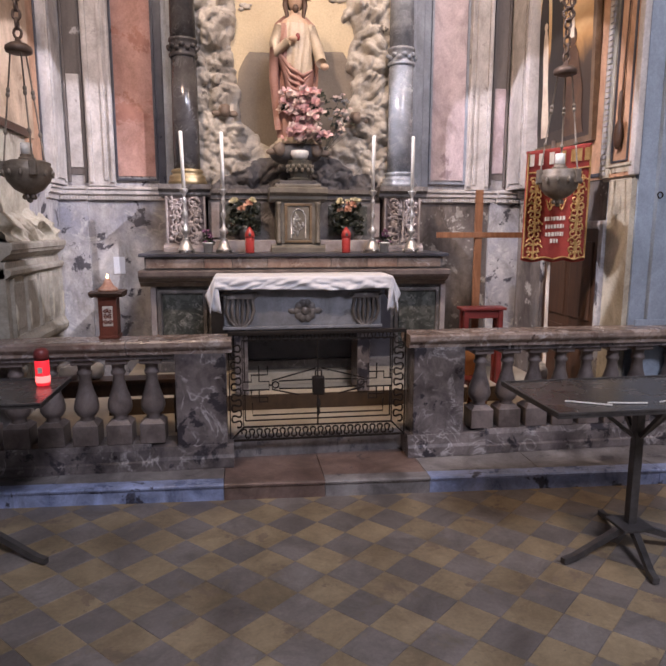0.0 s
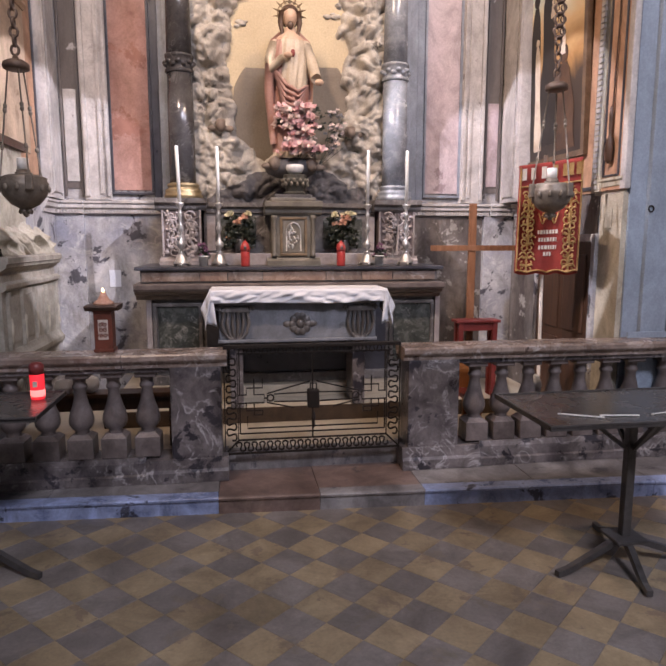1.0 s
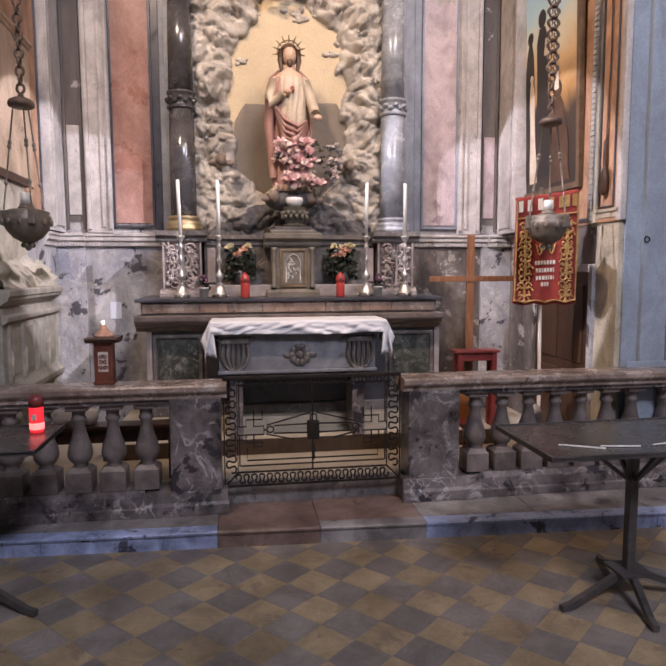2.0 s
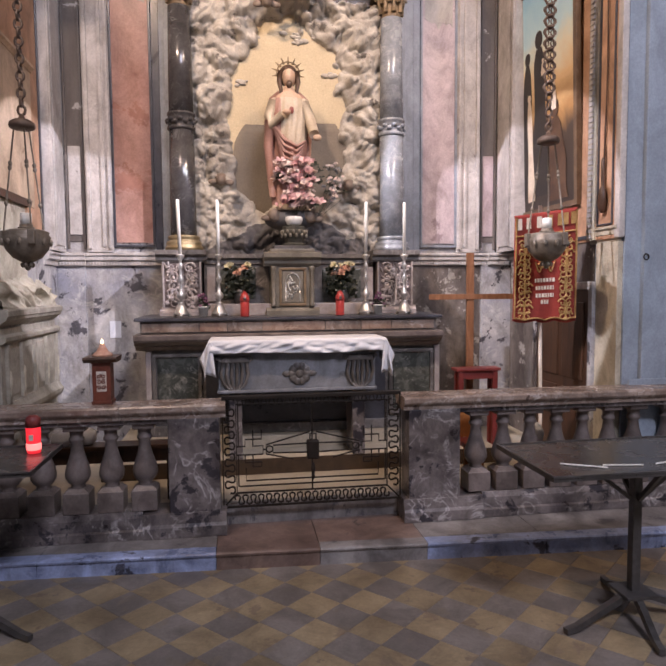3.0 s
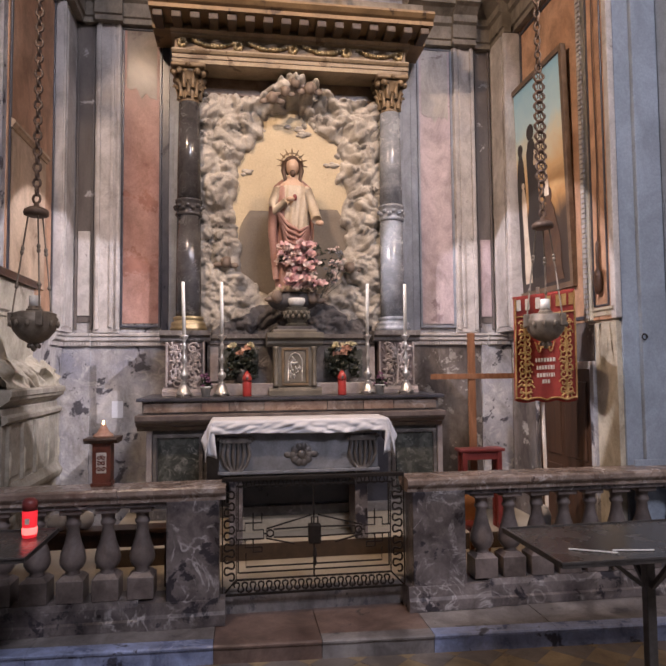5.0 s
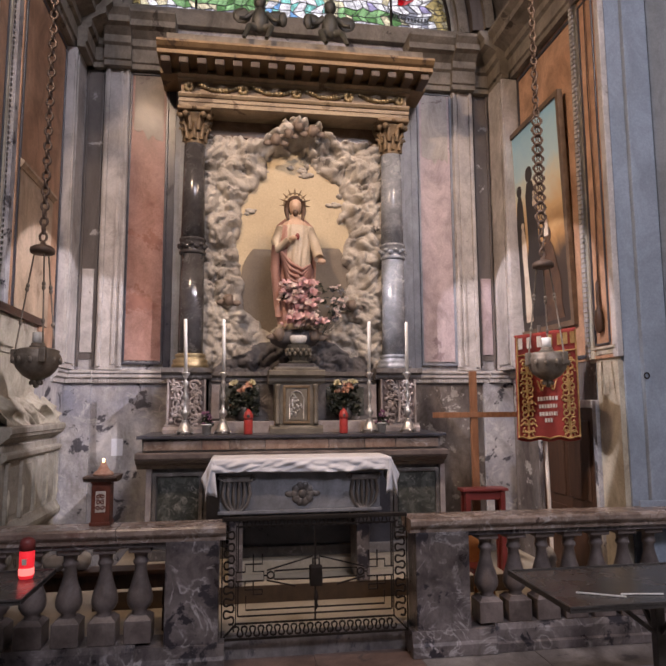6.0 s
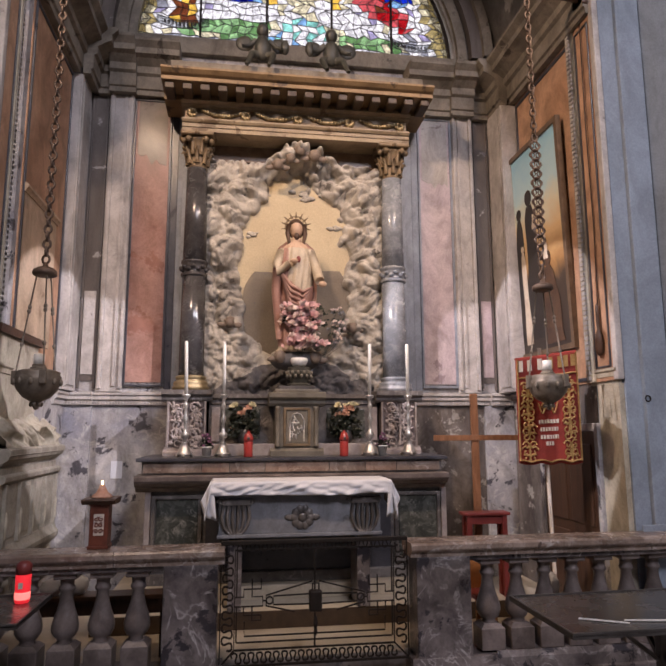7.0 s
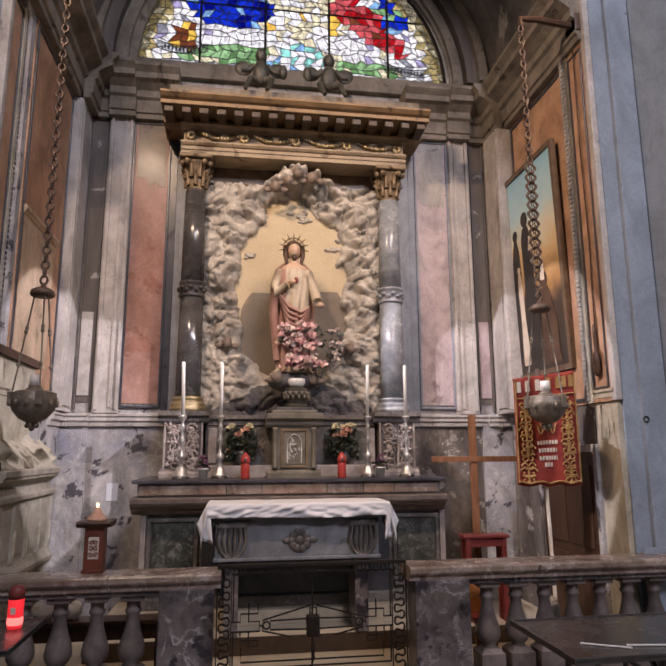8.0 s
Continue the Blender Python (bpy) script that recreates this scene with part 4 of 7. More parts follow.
def altar():
    a = thing("altar", "grey and red marble high altar with inlaid panels", "altar", at=(AX, 5.4, 0.46))
    part("body", box(-0.72, 1.70, 5.16, YB - 0.05, 0.46, 1.20, 0.004), ALTARMARBLE, a)
    # black slab puts the shade below the front table into colour
    part("shade_slab", box(-0.26, 1.24, 5.14, 5.165, 0.47, 1.16, 0.004), DARKSTRIP, a, "black slab painting the shade under the front table")
    part("mensa", sweep_x([(5.01, 1.235), (5.0, 1.25), (5.0, 1.282), (5.008, 1.29), (5.5, 1.29), (5.5, 1.16), (5.12, 1.16), (5.10, 1.19), (5.05, 1.205), (5.03, 1.23)], -0.80, 1.70), BALSTONE, a, "moulded grey-pink marble altar slab")
    part("gradine", box(-0.76, 1.67, 5.10, YB - 0.05, 1.292, 1.392, 0.004), ALTARMARBLE, a)
    part("gradine_top", sweep_x([(5.06, 1.396), (5.06, 1.412), (5.07, 1.42), (5.95, 1.42), (5.95, 1.392), (5.09, 1.392)], -0.80, 1.71), DARKSTRIP, a, "dark thin marble shelf")
    cuts = [-0.75, -0.30, -0.08, 0.20, 0.72, 1.02, 1.28, 1.65]
    for k, (u, v) in enumerate(zip(cuts, cuts[1:])):
        part("inlay_panel", box(u + 0.003, v - 0.003, 5.088, 5.104, 1.305, 1.38, 0.003), REDMARBLE if k % 2 else CAPSTONE, a)
    for u, v in ((-0.70, -0.27), (1.25, 1.68)):
        part("front_panel", box(u + 0.06, v - 0.05, 5.146, 5.164, 0.62, 1.10, 0.006), GREENMARBLE, a, "dark green veined marble panel")
        part("panel_border", panel_ring(u + 0.02, v - 0.02, 0.58, 1.13, 5.16, 0.03, 0.03), ALTARMARBLE, a)
        part("corner_strip", box(*((u - 0.03, u + 0.015) if u < 0 else (v - 0.015, v + 0.03)), 5.12, 5.17, 0.46, 1.16, 0.006), CARVED, a, "pale veined corner strip")
    part("base_moulding", box(-0.76, 1.74, 5.10, 5.17, 0.46, 0.54, 0.012), ALTARMARBLE, a)
    # retable between the pedestals
    part("retable", box(-0.28, 1.24, 5.62, YB - 0.02, 1.42, 1.90, 0.004), ALTARMARBLE, a)
    part("retable_step", box(-0.27, 1.22, 5.36, 5.62, 1.42, 1.52, 0.006), CARVED, a)
    part("retable_cornice", sweep_x([(5.62, 1.86), (5.60, 1.87), (5.60, 1.90), (5.57, 1.92), (5.57, 1.955), (5.9, 1.965), (5.9, 1.86)], -0.27, 1.23), ALTARMARBLE, a)
    for u, v in ((-0.17, 0.17), (0.77, 1.12)):
        part("retable_panel", box(u, v, 5.608, 5.625, 1.56, 1.82, 0.004), GREENMARBLE, a)
    for u in (-0.255, 1.165):
        part("retable_strip", box(u, u + 0.07, 5.60, 5.625, 1.54, 1.84, 0.004), CARVED, a)


altar()


def scroll(cx, cz, y, r, turns, start, way, n=16):
    return [(cx + way * r * (1 - 0.82 * k / n) * math.cos(start + turns * 2 * math.pi * k / n), y, cz + r * (1 - 0.82 * k / n) * math.sin(start + turns * 2 * math.pi * k / n)) for k in range(n + 1)]


def pedestal(x, seed):
    p = thing("pedestal", "carved rose-grey marble column pedestal with leaf scrolls", "pedestal", "column pedestals", at=(x, 5.7, 1.42))
    yf = 5.53
    part("die", box(x - 0.165, x + 0.165, yf + 0.012, 5.93, 1.42, 1.90, 0.006), CARVEDGROUND, p)
    part("foot", lumps(sweep_x([(yf - 0.03, 1.42), (yf - 0.03, 1.452), (yf, 1.475), (yf, 1.49), (5.93, 1.49), (5.93, 1.42)], x - 0.19, x + 0.19), 0.003, 9), CARVED, p)
    part("cornice", sweep_x([(yf, 1.885), (yf - 0.012, 1.90), (yf - 0.012, 1.925), (yf - 0.045, 1.945), (yf - 0.045, 1.985), (5.93, 1.99), (5.93, 1.885)], x - 0.215, x + 0.215), ALTARMARBLE, p)
    for s in (-1, 1):
        part("border", box(*sorted((x + s * 0.148, x + s * 0.165)), yf - 0.004, yf + 0.02, 1.49, 1.885, 0.004), CARVED, p)
    rnd = random.Random(seed)
    bm = bmesh.new()
    for s in (-1, 1):
        for k in range(5):
            z = 1.53 + 0.075 * k
            tube(scroll(x + s * (0.075 + rnd.uniform(-0.01, 0.01)), z, yf, 0.052, 1.3, rnd.uniform(0, 3), s), 0.010, 5, bm, False, 0.005)
            for _ in range(3):
                c = (x + s * rnd.uniform(0.01, 0.13), yf, z + rnd.uniform(-0.04, 0.04))
                ball(c, 0.017, bm, rnd.uniform(0.6, 1.6), 0.7, rnd.uniform(0.6, 1.6), 7, 5)
    tube([(x, yf - 0.002, 1.50), (x + 0.01, yf - 0.004, 1.7), (x, yf - 0.002, 1.87)], 0.012, 6, bm)
    for _ in range(46):
        c, a, ln = Vector((x + rnd.uniform(-0.13, 0.13), yf + 0.004, rnd.uniform(1.51, 1.87))), rnd.uniform(0, 6.28), rnd.uniform(0.02, 0.045)
        d = Vector((math.cos(a) * ln, -0.004, math.sin(a) * ln))
        tube([c - d, c - d * 0.2 + Vector((0, -0.008, 0)), c + d], 0.012, 5, bm, False, 0.004)
    part("leaf_relief", bm, CARVED, p, "pale carved leaf scrolls", True)


for x, sd in ((-0.465, 3), (1.425, 4)):
    pedestal(x, sd)


def capital(bm_bell, x, y, z0, z1):
    h = z1 - z0
    lathe([(0.088, 0), (0.094, 0.012), (0.086, 0.024), (0.09, h * 0.5), (0.115, h * 0.8), (0.13, h * 0.86)], x, y, 20, bm_bell, 1, z0)
    box(x - 0.155, x + 0.155, y - 0.155, y + 0.155, z1 - h * 0.12, z1, 0.014, bm_bell)
    for row, (zz, n, r, ln) in enumerate(((0.04, 8, 0.094, 0.14), (0.12, 8, 0.10, 0.15))):
        for k in range(n):
            a = 2 * math.pi * (k + 0.5 * row) / n
            pts = [(x + (r + b) * math.cos(a), y + (r + b) * math.sin(a), z0 + zz + c) for b, c in ((0, 0), (0.004, ln * 0.45), (0.022, ln * 0.85), (0.045, ln), (0.055, ln * 0.86))]
            tube(pts, 0.024, 5, bm_bell, False, 0.010)
    for k in range(4):
        a = math.pi / 4 + k * math.pi / 2
        for d in (-0.22, 0.22):
            c = Vector((x + 0.15 * math.cos(a + d), y + 0.15 * math.sin(a + d), z1 - h * 0.22))
            ball(c, 0.032, bm_bell, 1, 1, 1, 8, 6)
    for k in range(4):
        a = k * math.pi / 2
        ball((x + 0.155 * math.cos(a), y + 0.155 * math.sin(a), z1 - h * 0.07), 0.024, bm_bell, 1, 1, 1, 8, 6)
    return bm_bell


def column(x, shaft, base_mat, label):
    c = thing("column", label, "column", "altar columns", at=(x, 5.75, 1.99))
    y = 5.75
    part("base", lathe([(0.165, 0), (0.165, 0.035), (0.15, 0.042), (0.158, 0.06), (0.15, 0.08), (0.128, 0.09), (0.128, 0.10), (0.14, 0.112), (0.134, 0.128), (0.118, 0.135)], x, y, 28, None, 1, 1.99), base_mat, c, "moulded round column base", True)
    part("shaft_low", lathe([(0.113, 0), (0.111, 0.45), (0.108, 0.92)], x, y, 28, None, 1, 2.122), shaft, c, "", True)
    ring = lathe([(0.112, 0), (0.122, 0.008), (0.122, 0.028), (0.112, 0.034), (0.114, 0.05), (0.118, 0.09), (0.113, 0.125), (0.122, 0.13), (0.122, 0.15), (0.11, 0.156)], x, y, 28, None, 1, 3.04)
    part("ring", ring, shaft, c, "carved band round the shaft", True)
    rel = bmesh.new()
    for k in range(9):
        a = math.pi * (k / 8.0) + math.pi
        ball((x + 0.117 * math.cos(a), y + 0.117 * math.sin(a), 3.115 + 0.012 * (-1) ** k), 0.026, rel, 1, 1, 0.8, 7, 5)
    part("ring_relief", rel, shaft, c, "", True)
    part("shaft_high", lathe([(0.107, 0), (0.103, 0.4), (0.096, 0.90)], x, y, 28, None, 1, 3.195), shaft, c, "", True)
    part("capital", capital(bmesh.new(), x, y, 4.093, 4.43), DARKGOLD, c, "tarnished gilded leafy capital", True)


column(-0.455, COLUMNDARK, BRASS, "polished dark grey marble column with a gilt base and capital")
column(1.445, COLUMNPALE, COLUMNPALE, "pale grey veined marble column with a gilt capital")


def entablature():
    e = thing("entablature", "gilded wooden entablature with blocks and flower garlands", "entablature", at=(AX, 5.7, 4.43))
    xa, xb = -0.60, 1.60
    part("architrave", sweep_x([(5.625, 4.432), (5.625, 4.47), (5.615, 4.475), (5.615, 4.51), (5.60, 4.515), (5.585, 4.535), (5.585, 4.55), (5.95, 4.55), (5.95, 4.432)], xa, xb), OCHRE, e, "gilded moulded beam")
    part("frieze", box(xa + 0.02, xb - 0.02, 5.64, YB - 0.01, 4.55, 4.68), DARKGOLD, e)
    part("bed_moulding", sweep_x([(5.64, 4.675), (5.60, 4.685), (5.60, 4.70), (5.56, 4.715), (5.56, 4.725), (5.95, 4.725), (5.95, 4.675)], xa - 0.01, xb + 0.01), OCHRE, e)
    part("corona", sweep_x([(5.60, 4.725), (5.60, 4.775), (5.34, 4.78), (5.34, 4.815), (5.31, 4.83), (5.28, 4.86), (5.28, 4.88), (5.95, 4.90), (5.95, 4.725)], xa - 0.17, xb + 0.17), CORONA, e, "projecting gilded cornice")
    for k in range(16):
        x = xa - 0.10 + k * (xb - xa + 0.20) / 15
        part("bracket", box(x - 0.042, x + 0.042, 5.37, 5.60, 4.715, 4.774, 0.01), BRACKETWOOD, e)
    part("blocking", box(xa - 0.10, xb + 0.10, 5.42, YB, 4.90, 5.02, 0.008), CORNICE, e)
    rnd = random.Random(5)
    for k in range(4):
        bm = bmesh.new()
        x0 = xa + 0.18 + k * 0.51
        for j in range(15):
            u = j / 14
            ball((x0 + 0.40 * u, 5.625, 4.65 - 0.05 * math.sin(math.pi * u)), 0.017 + 0.008 * math.sin(math.pi * u), bm, rnd.uniform(0.8, 1.2), 0.9, rnd.uniform(0.8, 1.2), 7, 5)
        tagged(part("garland", bm, BRASS, e, "gilded carved garland", True), kind="stuff")
    for k in range(5):
        bm = bmesh.new()
        x0 = xa + 0.09 + k * 0.505
        for j in range(7):
            a = 2 * math.pi * j / 7
            ball((x0 + 0.030 * math.cos(a), 5.62, 4.615 + 0.03 * math.sin(a)), 0.020, bm, 1, 0.9, 1.2, 7, 5)
        tagged(part("rosette", bm, BRASS, e, "", True), kind="stuff")
    # gilt mouldings either side of the niche
    for x in (-0.60, 1.52):
        part("pilaster", box(x, x + 0.09, 5.86, YB - 0.03, 1.99, 4.43, 0.006), GREYSTRIP, e)


entablature()


def niche():
    n = thing("cloud_relief", "grey stucco cloud relief round a golden niche", "altarpiece", at=(AX, 5.9, 1.96))
    part("ground", box(-0.36, 1.36, 5.982, YB - 0.004, 1.96, 4.43), GOLDGROUND, n, "golden ochre niche ground")
    # two dark rounded sheets paint shadow on the ground, one on each side of the figure
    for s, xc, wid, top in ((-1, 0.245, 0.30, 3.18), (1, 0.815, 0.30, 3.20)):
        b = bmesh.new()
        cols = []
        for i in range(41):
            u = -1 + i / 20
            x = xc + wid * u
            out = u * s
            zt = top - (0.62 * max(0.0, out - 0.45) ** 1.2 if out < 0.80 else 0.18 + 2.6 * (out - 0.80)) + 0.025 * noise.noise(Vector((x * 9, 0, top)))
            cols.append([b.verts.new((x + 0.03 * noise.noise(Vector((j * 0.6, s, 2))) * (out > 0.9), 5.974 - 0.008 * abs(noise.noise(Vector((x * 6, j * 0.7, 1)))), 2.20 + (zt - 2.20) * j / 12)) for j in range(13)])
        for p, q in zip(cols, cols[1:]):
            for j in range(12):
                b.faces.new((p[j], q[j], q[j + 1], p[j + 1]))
        ob = part("shadow_sheet", b, NICHESHADE, n, "dark rounded sheet painting shadow on the niche ground", True)
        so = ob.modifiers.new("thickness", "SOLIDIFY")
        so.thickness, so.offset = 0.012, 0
    # dark strip added to paint the shade under the gilded beam
    part("head_shade", box(-0.36, 1.36, 5.90, 5.978, 4.27, 4.43), FRAMEWOOD, n, "dark strip painting the shade behind the top of the clouds")

    def puff(p, f, off):
        """Rounded billows that meet in creases."""
        d = noise.voronoi(Vector((p.x * f + off, off, p.z * f)))[0][0]
        return math.sqrt(max(0.0, 1 - (d / 0.82) ** 2))

    bm = bmesh.new()
    nx, nz = 190, 270
    x0, x1, z0, z1 = -0.39, 1.39, 1.965, 4.43
    grid = []
    for j in range(nz + 1):
        row = []
        for i in range(nx + 1):
            x, z = x0 + (x1 - x0) * i / nx, z0 + (z1 - z0) * j / nz
            p = Vector((x, 0.0, z))
            w = p + Vector((0.07 * noise.noise(p * 3.1), 0, 0.07 * noise.noise(p * 3.1 + Vector((5, 0, 9)))))
            w = w + Vector((0.022 * noise.noise(p * 11), 0, 0.022 * noise.noise(p * 11 + Vector((3, 0, 4)))))
            b1, b2, b3 = puff(w, 6.0, 1.3), puff(w, 13.0, 4.7), puff(w, 27.0, 8.1)
            curl = abs(noise.noise(w * 9 + Vector((1, 3, 2))))
            billow = 0.075 * b1 + 0.055 * b2 * (0.3 + 0.7 * b1) + 0.024 * b3 + 0.05 * curl
            bank = 0.5 + 0.5 * noise.noise(p * 2.2 + Vector((2, 0, 8)))
            cz = z - 3.20
            r = (abs((x - 0.50) / (0.54 - 0.02 * cz)) ** 2.4 + abs(cz / 0.92) ** 2.4) ** (1 / 2.4)
            s = r - 1.0 + 0.10 * (b1 - 0.6) + 0.09 * (b2 - 0.6) + 0.16 * noise.noise(p * 3.3) + 0.10 * noise.noise(p * 9)
            edge = max(0.0, min(1.0, s / 0.035))
            grow = max(0.10, min(1.0, s / 0.34))
            crest = 4.27 + 0.16 * max(0.0, 1 - (abs(x - 0.55) / 0.36) ** 3) + 0.05 * (b2 - 0.5)
            edge *= max(0.0, min(1.0, (crest - z) / 0.04))
            low = max(0.0, min(1.0, (2.42 - z) / 0.30)) * max(0.0, 1 - abs(x - 0.5) / 0.55)
            top = max(0.0, min(1.0, (z - 4.10) / 0.20)) * max(0.0, 1 - (abs(x - 0.55) / 0.40) ** 2)
            d = edge * (0.012 + (0.4 + 0.6 * grow) * billow * min(1.0, 0.25 + grow) + 0.07 * bank * grow + 0.13 * low + 0.14 * top * grow) - 0.02 * (1 - edge)
            row.append(bm.verts.new((x, 5.972 - d, z)))
        grid.append(row)
    for j in range(nz):
        for i in range(nx):
            f = bm.faces.new((grid[j][i], grid[j][i + 1], grid[j + 1][i + 1], grid[j + 1][i]))
            c = f.calc_center_median()
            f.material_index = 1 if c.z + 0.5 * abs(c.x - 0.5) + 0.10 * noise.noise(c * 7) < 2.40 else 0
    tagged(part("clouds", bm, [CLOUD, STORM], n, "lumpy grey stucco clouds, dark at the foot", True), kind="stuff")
    # small wisps of cloud on the golden ground above the figure
    wr = random.Random(15)
    for x, z, a in ((0.52, 4.00, 0.09), (0.62, 3.95, 0.05), (0.80, 4.0, 0.06), (0.16, 3.92, 0.05), (0.08, 3.55, 0.05), (0.90, 3.66, 0.05)):
        b = bmesh.new()
        for _ in range(7):
            ball((x + wr.uniform(-a, a), 5.975, z + wr.uniform(-0.022, 0.022)), wr.uniform(0.014, 0.028), b, 1.5, 0.7, 0.8, 9, 7)
        part("cloud_wisp", lumps(b, 0.006, 40), CLOUD, n, "", True)
    rnd = random.Random(11)
    for x, z, r in ((0.31, 4.18, 0.055), (0.525, 4.34, 0.055), (0.665, 4.29, 0.058), (-0.12, 2.63, 0.052), (1.045, 2.60, 0.052), (0.335, 2.275, 0.052), (0.645, 2.27, 0.052), (0.43, 4.25, 0.045)):
        y = 5.45 if z < 2.5 else 5.78 if z < 4.0 else 5.70
        b = ball((x, y, z), r, None, 0.9, 0.95, 1.08, 14, 10)
        for s in (-1, 1):
            ball((x + s * r * 1.35, y + 0.03, z - r * 0.35), r * 0.9, b, 1.0, 0.4, 0.55, 10, 7)
        for _ in range(9):
            a = rnd.uniform(0.1, math.pi - 0.1)
            ball((x + r * 0.85 * math.cos(a), y + 0.01, z + r * 0.9 * math.sin(a)), r * 0.33, b, 1, 1, 1, 7, 5)
        part("winged_head", lumps(b, 0.006, 25), CHERUB, n, "small brown stucco head with wings", True)


niche()


def statue():
    """One plain mesh: a draped standing figure on a small cloud base."""
    bm = bmesh.new()
    cx, cy, z0 = 0.480, 5.55, 2.324
    rows = [(0.00, 0.17, 0.12, 0.0), (0.06, 0.165, 0.12, 0.0), (0.25, 0.155, 0.11, -0.005), (0.45, 0.16, 0.11, -0.01), (0.60, 0.17, 0.115, -0.005), (0.74, 0.175, 0.11, 0.0),
            (0.85, 0.175, 0.10, 0.0), (0.93, 0.165, 0.09, 0.0), (0.99, 0.13, 0.075, 0.0), (1.03, 0.06, 0.055, 0.0), (1.07, 0.045, 0.048, 0.0)]
    seg, rings = 56, []
    n = 60
    for i in range(n + 1):
        z = 1.07 * i / n
        k = max(j for j in range(len(rows) - 1) if rows[j][0] <= z + 1e-9)
        a, b = rows[k], rows[min(k + 1, len(rows) - 1)]
        u = (z - a[0]) / max(b[0] - a[0], 1e-6)
        w, d, off = (a[q] + (b[q] - a[q]) * u for q in (1, 2, 3))
        ring = []
        for s in range(seg):
            t = 2 * math.pi * s / seg
            fold = 0.0
            if z < 0.97:
                drape = max(0.0, 1 - z / 0.95)
                diag = math.sin(8 * t + 9 * z + 2 * math.sin(3 * z))
                fold = 0.075 * diag * (0.35 + drape) + 0.05 * math.sin(17 * t - 12 * z)
            ring.append(bm.verts.new((cx + off + w * (1 + fold) * math.cos(t), cy + d * (1 + fold * 1.3) * math.sin(t), z0 + z)))
        rings.append(ring)
    for p, q in zip(rings, rings[1:]):
        for s in range(seg):
            f = bm.faces.new((p[s], p[(s + 1) % seg], q[(s + 1) % seg], q[s]))
            c = f.calc_center_median()
            zz, xx = c.z - z0, c.x - cx
            band = 0.60 - 0.75 * (xx + 0.02)
            f.material_index = 1 if (zz > band and zz < 0.97 and xx > -0.09 and c.y < cy + 0.02) or zz < 0.05 else 2 if zz >= 0.97 else 0
    bm.faces.new(rings[-1])
    bm.faces.new(rings[0][::-1])

    def add(fn, mat):
        before = set(bm.faces)
        fn()
        for f in bm.faces:
            if f not in before:
                f.material_index = mat

    hz = z0 + 1.15
    add(lambda: ball((cx, cy - 0.01, hz), 0.072, bm, 0.82, 0.95, 1.18, 16, 12), 2)
    add(lambda: ball((cx, cy + 0.028, hz + 0.022), 0.088, bm, 0.98, 0.85, 1.10, 14, 10), 3)
    add(lambda: ball((cx, cy - 0.002, hz + 0.058), 0.062, bm, 1.05, 0.95, 0.62, 14, 10), 3)
    for s in (-1, 1):
        add(lambda: ball((cx + s * 0.145, cy, z0 + 0.915), 0.062, bm, 1.0, 0.95, 1.0, 12, 9), 1)
        add(lambda: tube([(cx + s * 0.07, cy + 0.03, z0 + 1.0), (cx + s * 0.16, cy + 0.02, z0 + 0.95), (cx + s * 0.20, cy + 0.02, z0 + 0.78), (cx + s * 0.19, cy + 0.03, z0 + 0.45)], 0.05, 9, bm, False, 0.03), 0)
    for k in range(8):
        q = k / 7
        add(lambda: tube([(cx - 0.185 + 0.01 * k, cy - 0.085, z0 + 0.74 - 0.022 * k), (cx - 0.07, cy - 0.125 + 0.004 * k, z0 + 0.60 - 0.05 * k), (cx + 0.06, cy - 0.125 + 0.004 * k, z0 + 0.54 - 0.045 * k), (cx + 0.165, cy - 0.055, z0 + 0.60 - 0.012 * k)], 0.019, 7, bm, False, 0.012), 0)
    for s in (-1, 1):
        add(lambda: tube([(cx + s * 0.066, cy + 0.0, hz + 0.05), (cx + s * 0.082, cy - 0.012, hz - 0.04), (cx + s * 0.075, cy - 0.02, hz - 0.13), (cx + s * 0.10, cy - 0.02, hz - 0.19)], 0.027, 8, bm, False, 0.014), 3)
    add(lambda: ball((cx, cy - 0.055, hz - 0.072), 0.032, bm, 0.85, 0.7, 1.1, 10, 8), 3)
    # raised arm at the breast, lowered open arm, cloak fall under the raised arm
    add(lambda: tube([(cx - 0.15, cy, z0 + 0.93), (cx - 0.205, cy - 0.04, z0 + 0.80), (cx - 0.19, cy - 0.10, z0 + 0.72), (cx - 0.08, cy - 0.135, z0 + 0.80)], 0.058, 10, bm, False, 0.036), 1)
    add(lambda: ball((cx - 0.035, cy - 0.142, z0 + 0.82), 0.030, bm, 1.5, 0.8, 0.8, 10, 7), 2)
    add(lambda: tube([(cx + 0.15, cy, z0 + 0.93), (cx + 0.20, cy - 0.03, z0 + 0.80), (cx + 0.225, cy - 0.08, z0 + 0.70), (cx + 0.235, cy - 0.12, z0 + 0.645)], 0.055, 10, bm, False, 0.05), 1)
    add(lambda: ball((cx + 0.262, cy - 0.145, z0 + 0.61), 0.030, bm, 1.5, 0.8, 0.9, 10, 7), 2)
    add(lambda: tube([(cx - 0.20, cy - 0.07, z0 + 0.76), (cx - 0.215, cy - 0.05, z0 + 0.55), (cx - 0.19, cy - 0.03, z0 + 0.30), (cx - 0.17, cy - 0.02, z0 + 0.12)], 0.050, 10, bm, False, 0.035), 0)
    add(lambda: ball((cx + 0.015, cy - 0.108, z0 + 0.845), 0.026, bm, 0.9, 0.5, 1.2, 10, 7), 4)
